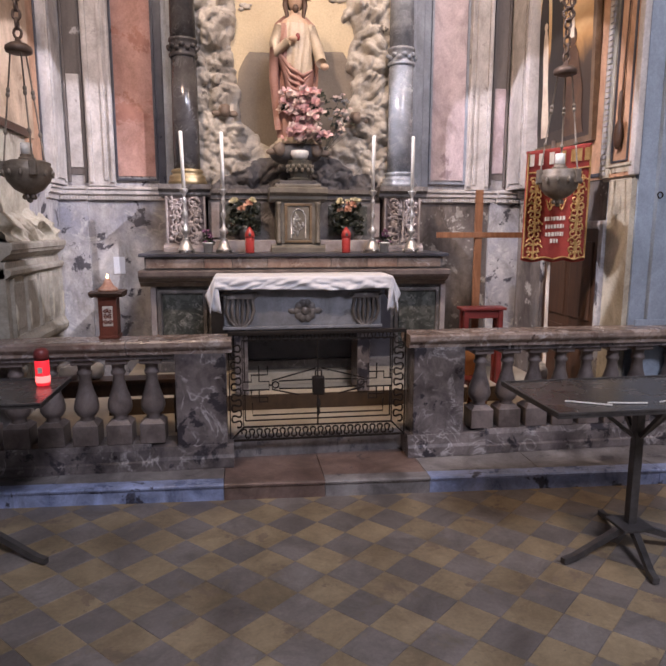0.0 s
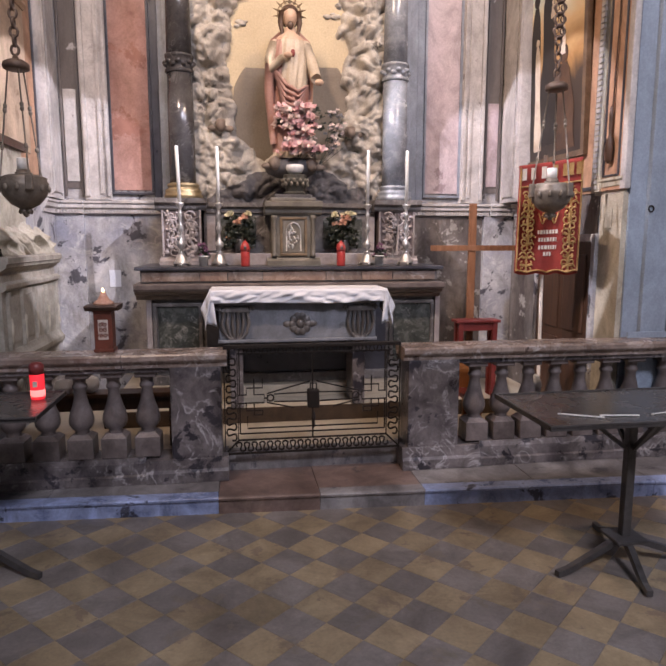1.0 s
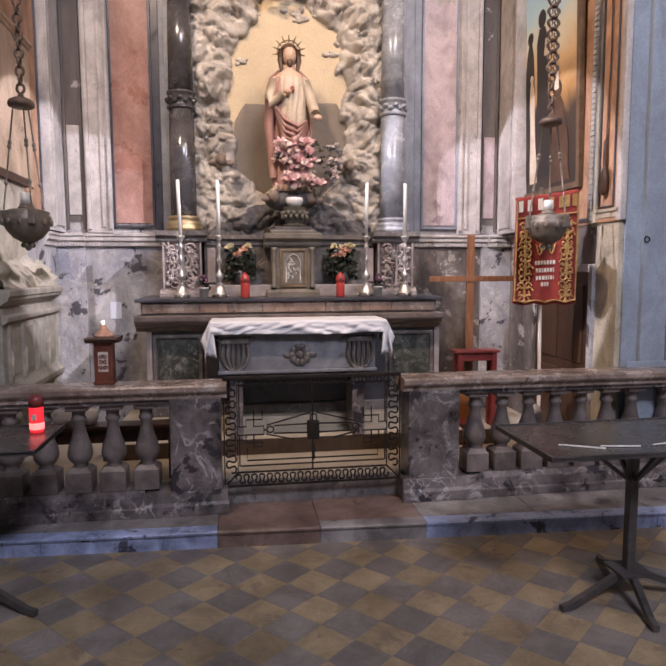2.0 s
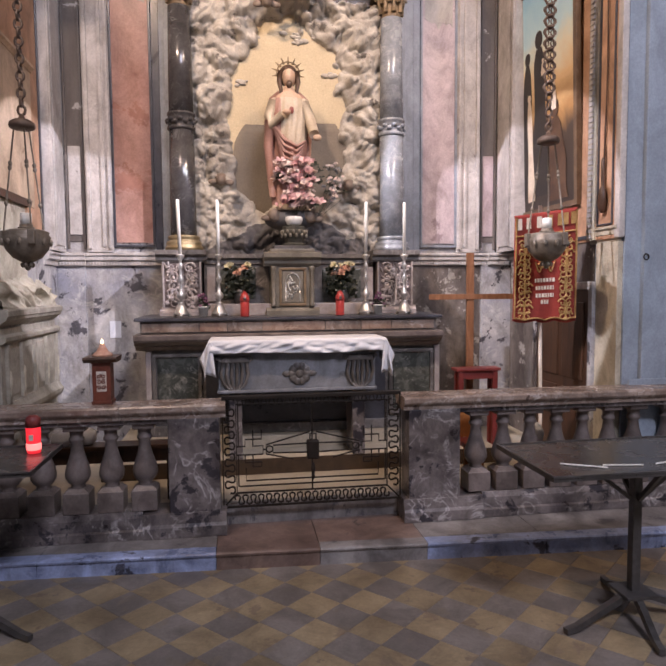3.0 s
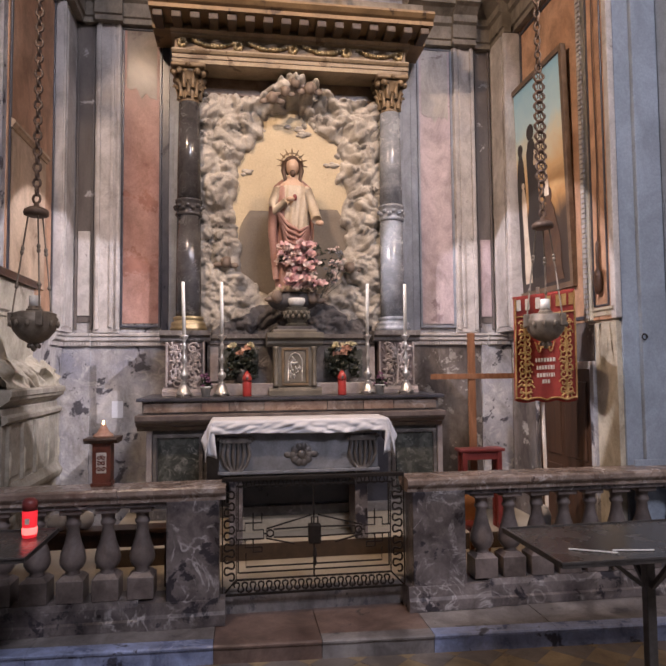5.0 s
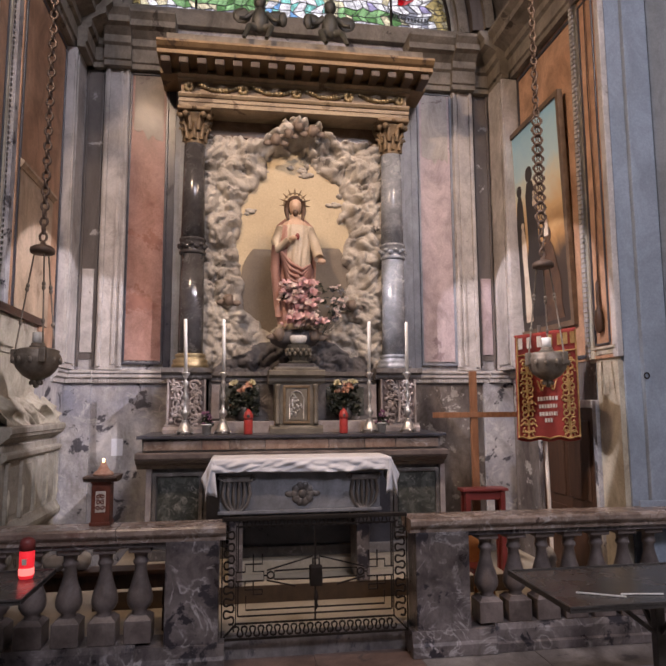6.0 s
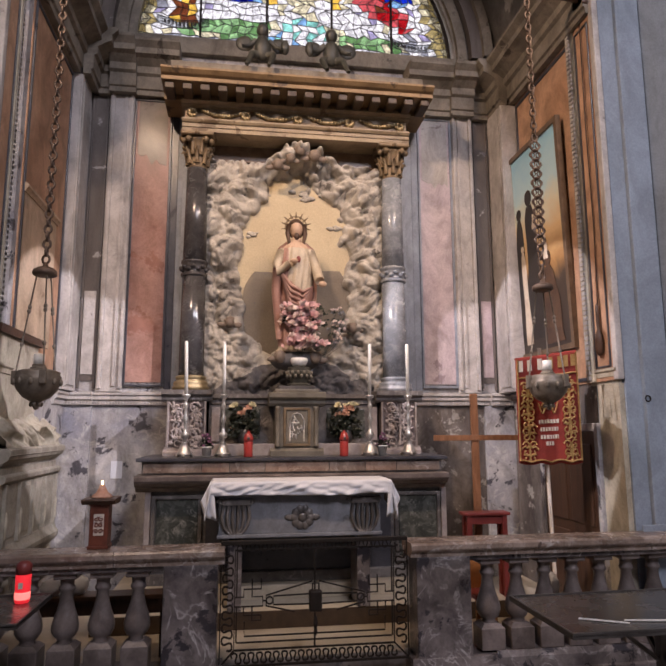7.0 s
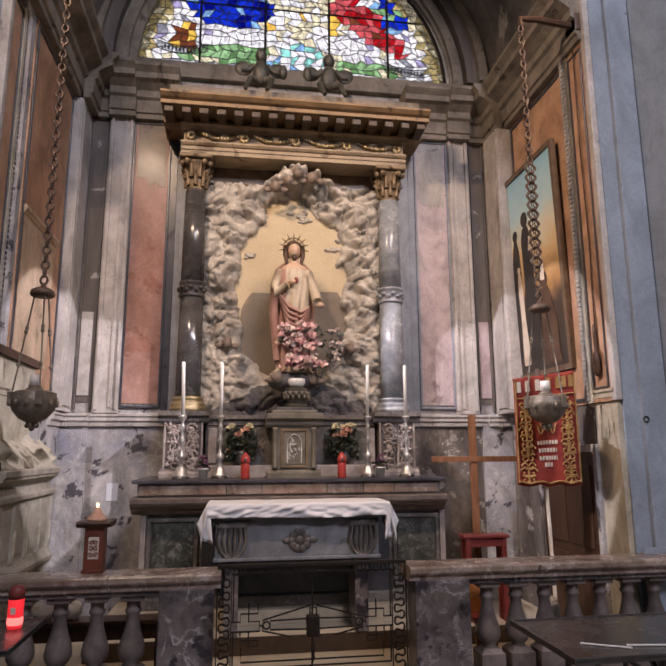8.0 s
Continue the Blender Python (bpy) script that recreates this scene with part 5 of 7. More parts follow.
    for k in range(9):
        a = math.radians(-10 + 25 * k)
        add(lambda: tube([(cx + 0.085 * math.cos(a), cy + 0.03, hz + 0.045 + 0.085 * math.sin(a)), (cx + 0.145 * math.cos(a), cy + 0.03, hz + 0.045 + 0.145 * math.sin(a))], 0.012, 5, bm, False, 0.003), 5)
    add(lambda: tube([(cx + 0.10 * math.cos(2 * math.pi * k / 24), cy + 0.03, hz + 0.045 + 0.10 * math.sin(2 * math.pi * k / 24)) for k in range(24)], 0.006, 5, bm, True), 5)
    add(lambda: ball((cx, cy + 0.02, z0 - 0.07), 0.2, bm, 1.15, 0.8, 0.5, 20, 12), 6)
    for v in bm.verts:
        if v.co.z < hz - 0.115 and v.co.z > z0 + 0.02:
            v.co.x = cx + (v.co.x - cx) * 0.87
    st = part("statue", bm, [CLOAK, ROBE, SKIN, HAIR, REDWOOD, DARKGOLD, STORM], None, "", True)
    tagged(st, "painted statue in a cream robe and rose cloak before clouds", "statue")


statue()


def petals(bm, c, r, rnd, n=7):
    """A blossom of small curved petals."""
    for k in range(n):
        a, b = rnd.uniform(0, 2 * math.pi), rnd.uniform(-0.3, 1.2)
        d = Vector((math.cos(a) * math.cos(b), math.sin(a) * math.cos(b), math.sin(b)))
        u = d.orthogonal().normalized()
        w = d.cross(u)
        o = Vector(c)
        tip, m1, m2 = o + d * r, o + d * r * 0.6 + u * r * 0.45, o + d * r * 0.6 - u * r * 0.45
        v = [bm.verts.new(q) for q in (o, m1 + w * r * 0.15, tip, m2 + w * r * 0.15)]
        bm.faces.new(v)


def flower_bunch(name, label, box_, mats, count, size, parent_at, seed, leaves=30, vase=None):
    rnd = random.Random(seed)
    th = thing(name, label, "flowers", at=parent_at)
    x0, x1, y0, y1, z0, z1 = box_
    for m, share in mats:
        for _ in range(max(1, int(count * share))):
            bm = bmesh.new()
            u, v, w = rnd.gauss(0.5, 0.22), rnd.random(), rnd.random()
            petals(bm, (x0 + (x1 - x0) * u, y0 + (y1 - y0) * v, z0 + (z1 - z0) * w), size * rnd.uniform(0.7, 1.25), rnd, 9)
            part("blossom", bm, m, th)
    bm = bmesh.new()
    for _ in range(leaves):
        petals(bm, (rnd.uniform(x0, x1), rnd.uniform(y0, y1), rnd.uniform(z0 - 0.02, z1 - 0.03)), size * 1.1, rnd, 4)
    for _ in range(8):
        tube([(parent_at[0], parent_at[1], parent_at[2] + 0.01), (rnd.uniform(x0, x1), rnd.uniform(y0, y1), rnd.uniform(z0, z1))], 0.0025, 4, bm)
    tagged(part("leaves", bm, LEAF, th), kind="stuff")
    return th


fb = flower_bunch("flower_arrangement", "tall bunch of pink and pale orchids at the statue's feet", (0.35, 0.72, 5.34, 5.46, 2.34, 2.74), ((PINKPETAL, 0.5), (PALEPETAL, 0.5)), 150, 0.050, (0.50, 5.43, 2.20), 2, 6)
part("bowl", lathe([(0.035, 0), (0.06, 0.012), (0.078, 0.05), (0.074, 0.075), (0.066, 0.078)], 0.50, 5.42, 20, None, 1, 2.185), CERAMIC, fb, "round white ceramic bowl", True)
flower_bunch("flower_arrangement", "loose pale and blue dried flowers beside the statue", (0.74, 1.0, 5.56, 5.66, 2.42, 2.78), ((PALEPETAL, 0.6), (TABLEMARBLE, 0.4)), 34, 0.026, (0.72, 5.60, 2.25), 9, 20)
stand = thing("reliquary", "small ornate dark gilt casket under the white bowl", "casket", at=(0.50, 5.42, 2.0))
part("body", lathe([(0.10, 0), (0.105, 0.015), (0.075, 0.03), (0.085, 0.06), (0.11, 0.10), (0.115, 0.13), (0.10, 0.14), (0.10, 0.165), (0.085, 0.172)], 0.50, 5.42, 8, None, 0.75, 2.012), BRONZE, stand)
rb = bmesh.new()
for k in range(14):
    a = math.pi + math.pi * k / 13
    ball((0.50 + 0.108 * math.cos(a), 5.42 + 0.083 * math.sin(a), 2.115 + 0.015 * (-1) ** k), 0.014, rb, 1, 1, 1.4, 7, 5)
part("ornament", rb, TABERNACLE, stand, "", True)


def tabernacle():
    t = thing("tabernacle", "bronze-grey stone tabernacle with a silver relief door", "tabernacle", at=(0.475, 5.4, 1.42))
    c, yf = 0.475, 5.32
    part("base", sweep_x([(yf - 0.035, 1.42), (yf - 0.035, 1.46), (yf - 0.01, 1.485), (5.6, 1.485), (5.6, 1.42)], c - 0.225, c + 0.225), TABERNACLE, t)
    part("body", box(c - 0.185, c + 0.185, yf, 5.6, 1.485, 1.845, 0.006), TABERNACLE, t)
    for s in (-1, 1):
        part("corner_column", lathe([(0.024, 0), (0.024, 0.02), (0.018, 0.03), (0.016, 0.30), (0.024, 0.32), (0.026, 0.345)], c + s * 0.163, yf - 0.012, 12, None, 1, 1.492), TABERNACLE, t, "", True)
    part("cornice", sweep_x([(yf - 0.01, 1.84), (yf - 0.03, 1.86), (yf - 0.03, 1.885), (yf - 0.07, 1.91), (yf - 0.07, 1.945), (yf - 0.05, 1.955), (5.6, 1.955), (5.6, 1.84)], c - 0.24, c + 0.24), TABERNACLE, t)
    part("top_step", box(c - 0.19, c + 0.19, yf - 0.02, 5.6, 1.953, 1.984, 0.008), TABERNACLE, t)
    part("top_step", box(c - 0.155, c + 0.155, yf + 0.01, 5.6, 1.983, 2.013, 0.008), STORM, t, "dark stone step on the tabernacle")
    part("door_border", panel_ring(c - 0.115, c + 0.115, 1.50, 1.825, yf, 0.022, 0.016), DARKGOLD, t)
    door = part("door", box(c - 0.09, c + 0.09, yf - 0.006, yf + 0.01, 1.525, 1.80, 0.004), TABERNACLE, t, "dull metal tabernacle door with relief")
    rnd, bm = random.Random(8), bmesh.new()
    tube([(c - 0.06, yf - 0.01, 1.54), (c - 0.06, yf - 0.01, 1.72), (c - 0.035, yf - 0.01, 1.765), (c, yf - 0.01, 1.78), (c + 0.035, yf - 0.01, 1.765), (c + 0.06, yf - 0.01, 1.72), (c + 0.06, yf - 0.01, 1.54)], 0.006, 5, bm)
    for _ in range(26):
        ball((c + rnd.uniform(-0.045, 0.045), yf - 0.008, rnd.uniform(1.55, 1.75)), 0.011, bm, rnd.uniform(0.6, 1.6), 0.7, rnd.uniform(0.6, 1.8), 7, 5)
    part("relief", bm, SILVER, door, "", True)


tabernacle()


# ---- front altar table ----
def front_table():
    t = thing("altar_table", "blue-grey marble front altar table with carved brackets", "altar table", at=(0.45, 4.75, ZPRED))
    c, yf = 0.448, 4.60
    part("top", sweep_x([(yf, 1.165), (yf - 0.012, 1.19), (yf - 0.012, 1.265), (4.99, 1.265), (4.99, 1.165)], c - 0.615, c + 0.615), TABLEMARBLE, t)
    part("frieze", box(c - 0.59, c + 0.59, yf + 0.03, 4.98, 0.90, 1.165, 0.005), TABLEMARBLE, t)
    part("lower_edge", box(c - 0.60, c + 0.60, yf + 0.015, 4.98, 0.875, 0.90, 0.006), TABLEMARBLE, t)
    for s in (-1, 1):
        x = c + s * 0.47
        part("leg", box(x - 0.05, x + 0.05, yf + 0.08, 4.96, ZPRED, 0.876, 0.012), RAILSTONE, t, "grey stone table leg")
        br = part("bracket", box(x - 0.10, x + 0.10, yf + 0.012, yf + 0.05, 1.10, 1.15, 0.008), ALTARMARBLE, t, "carved shell bracket", True)
        for k in range(6):
            u = (k - 2.5) / 2.5
            part("flute", tube([(x + 0.085 * u, yf + 0.025, 1.11), (x + 0.10 * u, yf + 0.008, 1.02), (x + 0.08 * u, yf + 0.012, 0.95), (x + 0.035 * u, yf + 0.025, 0.90)], 0.014, 6, None, False, 0.010), ALTARMARBLE, br, "", True)
        for q in (-1, 1):
            part("volute", tube(scroll(x + q * 0.105, 1.125, yf + 0.02, 0.028, 1.2, 0, q), 0.008, 5), ALTARMARBLE, br)
    b = bmesh.new()
    for k in range(10):
        a = 2 * math.pi * k / 10
        ball((c + 0.01 + 0.058 * math.cos(a), yf + 0.028, 1.01 + 0.058 * math.sin(a)), 0.032, b, 1, 0.5, 1, 8, 6)
    ball((c + 0.01, yf + 0.026, 1.01), 0.034, b, 1, 0.6, 1, 10, 8)
    for s in (-1, 1):
        ball((c + 0.01 + s * 0.095, yf + 0.03, 1.01), 0.03, b, 1.2, 0.4, 0.8, 8, 6)
    tagged(part("rosette", b, ALTARMARBLE, t, "round carved rosette", True), kind="stuff")


front_table()


def cloth():
    """White cloth on the table: folds in front, long corners at both sides."""
    bm = bmesh.new()
    c, hw, yf, yb, zt = 0.455, 0.655, 4.572, 4.97, 1.272
    nx, prof = 110, []
    for k in range(7):
        prof.append((yb - (yb - yf) * k / 6, 0.0))
    for k in range(1, 13):
        prof.append((yf - 0.008, -0.0088 * k))
    grid = []
    for y, drop in prof:
        row = []
        for i in range(nx + 1):
            u = -1 + 2 * i / nx
            x = c + hw * u
            d = drop * (0.92 + 0.05 * math.sin(4 * u + 1) + 0.05 * noise.noise(Vector((u * 3, 0, 4))))
            sag = (0.034 * noise.noise(Vector((x * 5 + drop * 14, drop * 9, 1))) + 0.024 * noise.noise(Vector((x * 13 - drop * 22, drop * 12, 5))) + 0.005 * math.sin(7 * u + 30 * drop)) * min(1, -drop / 0.03)
            row.append(bm.verts.new((x, y - abs(sag) * (1 if drop else 0), zt + d + (0.003 * noise.noise(Vector((x * 7, y * 7, 0)))))))
        grid.append(row)
    for a, b in zip(grid, grid[1:]):
        for i in range(nx):
            bm.faces.new((a[i], a[i + 1], b[i + 1], b[i]))
    for s in (-1, 1):
        col = [r[0 if s < 0 else -1] for r in grid[:7]]
        rows = [col]
        for k in range(1, 11):
            out = 0.012 * k * (0.7 if k < 4 else 0.5) + 0.012 * math.sin(k * 1.1)
            tilt = k / 10
            new_row = []
            for j, v in enumerate(col):
                front = j / 6
                new_row.append(bm.verts.new((v.co.x + s * (out * 0.5 + 0.012), v.co.y - 0.05 * tilt * front, zt - (0.012 + 0.024 * k) * (0.72 + 0.42 * front))))
            rows.append(new_row)
        for a, b in zip(rows, rows[1:]):
            for j in range(6):
                bm.faces.new((a[j], a[j + 1], b[j + 1], b[j]))
        edge = [r[0 if s < 0 else -1] for r in grid[6:]]
        for k in range(10):
            e0, e1 = edge[min(k, len(edge) - 1)], edge[min(k + 1, len(edge) - 1)]
            bm.faces.new((e0, e1, rows[k + 1][6], rows[k][6])) if e0 is not e1 and e0 is not rows[k][6] else None
    for s in (-1, 1):
        g = [[bm.verts.new((c + s * (hw - 0.016 - 0.030 * v / 9 + (0.022 + 0.082 * min(v, 5) / 5 - 0.022 * max(v - 5, 0) / 4) * u / 5), yf - 0.022 + 0.010 * u + 0.010 * math.sin(u * 1.9 + v * 0.5), zt - 0.002 - 0.029 * v * (1 - 0.015 * u))) for u in range(6)] for v in range(10)]
        for p, q in zip(g, g[1:]):
            for u in range(5):
                bm.faces.new((p[u], p[u + 1], q[u + 1], q[u]))
    bmesh.ops.recalc_face_normals(bm, faces=bm.faces)
    ob = part("altar_cloth", bm, LINEN, None, "", True)
    so = ob.modifiers.new("thickness", "SOLIDIFY")
    so.thickness = 0.003
    tagged(ob, "creased white linen cloth lying on the altar table", "cloth")


cloth()


def candlestick(x, tilt):
    t = thing("candlestick", "silver altar candlestick with a tall white candle", "candlestick", "altar candlesticks", at=(x, 5.20, 1.42))
    b = bmesh.new()
    for k in range(3):
        a = -math.pi / 2 + 2 * math.pi * k / 3
        tube([(x + 0.02 * math.cos(a), 5.2 + 0.02 * math.sin(a), 1.50), (x + 0.045 * math.cos(a), 5.2 + 0.045 * math.sin(a), 1.45), (x + 0.066 * math.cos(a), 5.2 + 0.066 * math.sin(a), 1.432)], 0.012, 6, b, False, 0.016)
        ball((x + 0.066 * math.cos(a), 5.2 + 0.066 * math.sin(a), 1.434), 0.014, b, 1, 1, 1, 8, 6)
    part("foot", b, SILVER, t, "three-footed silver base", True)
    part("base", lathe([(0.062, 0), (0.066, 0.010), (0.052, 0.024), (0.038, 0.066), (0.021, 0.092), (0.030, 0.102)], x, 5.20, 3 * 6, None, 1, 1.438), SILVER, t, "", True)
    part("stem", lathe([(0.014, 0), (0.012, 0.03), (0.033, 0.052), (0.036, 0.075), (0.014, 0.10), (0.010, 0.16), (0.020, 0.18), (0.024, 0.20), (0.013, 0.225), (0.010, 0.28), (0.018, 0.30), (0.018, 0.315), (0.010, 0.33), (0.012, 0.35), (0.034, 0.385), (0.036, 0.395), (0.015, 0.40)], x, 5.20, 16, None, 1, 1.53), SILVER, t, "", True)
    cb = lathe([(0.0145, 0), (0.0145, 0.43), (0.012, 0.436), (0.004, 0.44)], 0, 0, 14)
    bmesh.ops.transform(cb, matrix=pose(x, 5.2, 1.93, 0, tilt, 0), verts=cb.verts)
    candle = part("candle", cb, WAX, t, "tall white candle", True)
    wb = tube([(x + 0.0, 5.2, 2.36), (x + math.sin(radians(tilt)) * 0.45, 5.2, 2.382)], 0.0015, 4)
    part("wick", wb, IRON, candle)


for x, tl in ((-0.445, -1.6), (-0.14, -0.5), (1.085, 0.8), (1.42, 0.0)):
    candlestick(x, tl)


def votive_light(x):
    v = thing("votive_light", "red plastic votive light with a domed cap", "votive light", "red votive lights", at=(x, 5.14, 1.42))
    part("body", lathe([(0.034, 0), (0.036, 0.006), (0.036, 0.118), (0.033, 0.124)], x, 5.14, 18, None, 1, 1.421), REDPLASTIC, v, "", True)
    part("cap", lathe([(0.038, 0), (0.039, 0.02), (0.034, 0.045), (0.022, 0.065), (0.010, 0.078), (0.004, 0.085)], x, 5.14, 18, None, 1, 1.545), REDPLASTIC, v, "", True)
    part("opening", ball((x, 5.105, 1.567), 0.013, None, 1, 0.4, 1.2, 10, 8), DARKIRON, v)


votive_light(0.065)
votive_light(0.852)
for x, sd in ((0.03, 21), (0.93, 22)):
    fl = flower_bunch("rose_vase", "dark leafy bouquet with orange and cream roses", (x - 0.13, x + 0.11, 5.42, 5.52, 1.58, 1.86), ((YELLOWPETAL, 0.2), (ORANGEPETAL, 0.2)), 12, 0.032, (x, 5.46, 1.52), sd, 130)
    part("vase", lathe([(0.035, 0), (0.05, 0.03), (0.052, 0.07), (0.035, 0.10), (0.04, 0.12)], x, 5.46, 16, None, 1, 1.521), DARKIRON, fl, "small dark vase", True)
    rr = random.Random(sd + 5)
    for dx, dz, m in ((-0.09, 0.42, YELLOWPETAL), (0.03, 0.40, ORANGEPETAL), (0.06, 0.43, YELLOWPETAL), (-0.02, 0.36, ORANGEPETAL)):
        bm = bmesh.new()
        for _ in range(3):
            petals(bm, (x + dx + rr.uniform(-.012, .012), 5.41 + rr.uniform(-.01, .01), 1.42 + dz + rr.uniform(-.012, .012)), 0.036, rr, 10)
        part("rose", bm, m, fl)
for x, sd in ((-0.27, 31), (1.19, 32)):
    pt = flower_bunch("flower_pot", "small white pot with dark purple flowers", (x - 0.05, x + 0.05, 5.18, 5.24, 1.50, 1.60), ((PURPLEPETAL, 0.9),), 16, 0.022, (x, 5.21, 1.42), sd, 26)
    part("pot", lathe([(0.032, 0), (0.042, 0.075), (0.046, 0.075), (0.046, 0.085), (0.04, 0.085)], x, 5.21, 16, None, 1, 1.421), CERAMIC, pt, "white plastic pot", True)


# ---- right side: cross, stool, banner, door, painting ----
def wooden_cross():
    t = thing("wooden_cross", "plain tall orange-brown wooden cross standing beside the altar", "cross", at=(1.93, 4.98, ZCH))
    part("upright", box(1.895, 1.955, 4.965, 4.995, ZCH, 1.93, 0.004), CROSSWOOD, t)
    part("crossbar", box(1.565, 2.34, 4.958, 4.964, 1.545, 1.59, 0.002), CROSSWOOD, t)
    part("brace", box(1.935, 1.955, 4.995, 5.15, ZCH, 0.75, 0.004), CROSSWOOD, t)


wooden_cross()
st = thing("stool", "red-painted wooden stool at the foot of the cross", "stool", at=(1.90, 4.78, ZCH))
part("seat", box(1.74, 2.12, 4.78, 4.92, 0.965, 0.99, 0.008), REDWOOD, st)
part("apron", box(1.775, 2.085, 4.80, 4.82, 0.90, 0.966, 0.004), REDWOOD, st)
for x in (1.785, 2.075):
    for y in (4.81, 4.895):
        part("leg", box(x - 0.02, x + 0.02, y - 0.02, y + 0.02, ZCH, 0.964, 0.004), REDWOOD, st)


def banner():
    t = thing("banner", "crimson velvet procession banner with gold embroidery on a pole", "banner", at=(2.33, 4.46, ZCH))
    m = pose(2.325, 4.47, 0, 0, 0, -4)   # width along x, turned a little
    hw, zb, zt = 0.243, 1.385, 2.21

    def surf(u, v, lift=0.0):
        """A place on the cloth: u across (-1..1), v from the foot up (0..1)."""
        x, z = u * hw * (1.0 + 0.03 * (1 - v)), zb + (zt - zb) * v + 0.035 * u * v
        y = 0.012 * math.sin(3.2 * u + 2.0 * v) + 0.006 * math.sin(7 * u) * (1 - v) - lift
        return m @ Vector((x, y, z))

    bm = bmesh.new()
    nu, nv = 28, 36
    g = [[bm.verts.new(surf(-1 + 2 * i / nu, j / nv - (0.02 * abs(math.sin(3 * math.pi * (i / nu) / 1.0)) if j == 0 else 0))) for i in range(nu + 1)] for j in range(nv + 1)]
    for j in range(nv):
        for i in range(nu):
            bm.faces.new((g[j][i], g[j][i + 1], g[j + 1][i + 1], g[j + 1][i]))
    clothp = part("cloth", bm, VELVET, t, "crimson velvet cloth", True)
    so = clothp.modifiers.new("thickness", "SOLIDIFY")
    so.thickness = 0.006

    def stitch(name, paths, r, mat=EMBROIDERY):
        b = bmesh.new()
        for p in paths:
            tube([surf(u, v, 0.009) for u, v in p], r, 5, b)
        return part(name, b, mat, clothp, "", True)

    stitch("border", [[(-0.96, 0.02 + 0.96 * k / 30) for k in range(31)], [(0.96, 0.02 + 0.96 * k / 30) for k in range(31)],
                      [(-0.96 + 1.92 * k / 40, 0.005 + 0.022 * abs(math.cos(3 * math.pi * k / 40))) for k in range(41)], [(-0.96 + 1.92 * k / 30, 0.80) for k in range(31)]], 0.007)
    rnd = random.Random(4)
    for s in (-1, 1):
        for v in (0.10, 0.30, 0.48, 0.66):
            paths = []
            for q in (-1, 1):
                for w, r in ((0.0, 0.17), (0.06, 0.12), (-0.06, 0.13)):
                    st0 = rnd.uniform(0, 2)
                    paths.append([(s * 0.66 + q * 0.10 + q * r * (1 - 0.8 * k / 14) * math.cos(st0 + 7 * k / 14), v + w + r * 0.36 * (1 - 0.8 * k / 14) * math.sin(st0 + 7 * k / 14)) for k in range(15)])
            paths.append([(s * 0.66, v - 0.08 + 0.16 * k / 6) for k in range(7)])
            for path in paths:
                stitch("scrollwork", [path], 0.0062)
    for q in (-1, 1):
        stitch("festoon", [[(q * (0.05 + 0.28 * k / 10), 0.50 + 0.05 * math.cos(6 * k / 10)) for k in range(11)], [(q * 0.12 + q * 0.09 * math.cos(6.3 * k / 10), 0.52 + 0.03 * math.sin(6.3 * k / 10)) for k in range(11)]], 0.006)
    # unreadable embroidered lines as plain bars
    for v, a in ((0.375, 0.33), (0.305, 0.30), (0.235, 0.30), (0.175, 0.13)):
        b, u = bmesh.new(), -a
        while u < a:
            w = rnd.uniform(0.04, 0.10)
            q = [surf(u, v - 0.018, 0.006), surf(min(u + w, a), v - 0.018, 0.006), surf(min(u + w, a), v + 0.018, 0.006), surf(u, v + 0.018, 0.006)]
            bk = [p + Vector((0, 0.004, 0)) for p in q]
            vs = [b.verts.new(p) for p in q + bk]
            for f in ((0, 1, 2, 3), (0, 4, 5, 1), (1, 5, 6, 2), (2, 6, 7, 3), (3, 7, 4, 0)):
                b.faces.new([vs[i] for i in f])
            u += w + 0.035
        part("lettering_bar", b, PALECLOTH, clothp, "row of plain pale stitched bars")
    for u in (-0.85, -0.55, -0.2, 0.15, 0.45, 0.62, 0.85):
        b = bmesh.new()
        vs = [b.verts.new(surf(a, c, l)) for l in (0.012, 0.004) for a, c in ((u - 0.07, 0.86), (u + 0.07, 0.86), (u + 0.07, 0.965), (u - 0.07, 0.965))]
        for f in ((0, 1, 2, 3), (0, 4, 5, 1), (1, 5, 6, 2), (2, 6, 7, 3), (3, 7, 4, 0)):
            b.faces.new([vs[i] for i in f])
        part("tab", b, PALECLOTH if rnd.random() < 0.55 else EMBROIDERY, clothp, "small pale sewn tab")
    part("crossbar", tube([m @ Vector((-hw + 0.01, 0.03, zt - 0.04)), m @ Vector((hw - 0.01, 0.03, zt + 0.01))], 0.011, 8), CROSSWOOD, t, "", True)
    part("pole", tube([m @ Vector((0.0, 0.035, ZCH)), m @ Vector((-0.03, 0.035, zt + 0.05))], 0.014, 10), PALECLOTH, t, "pale wooden pole", True)


banner()

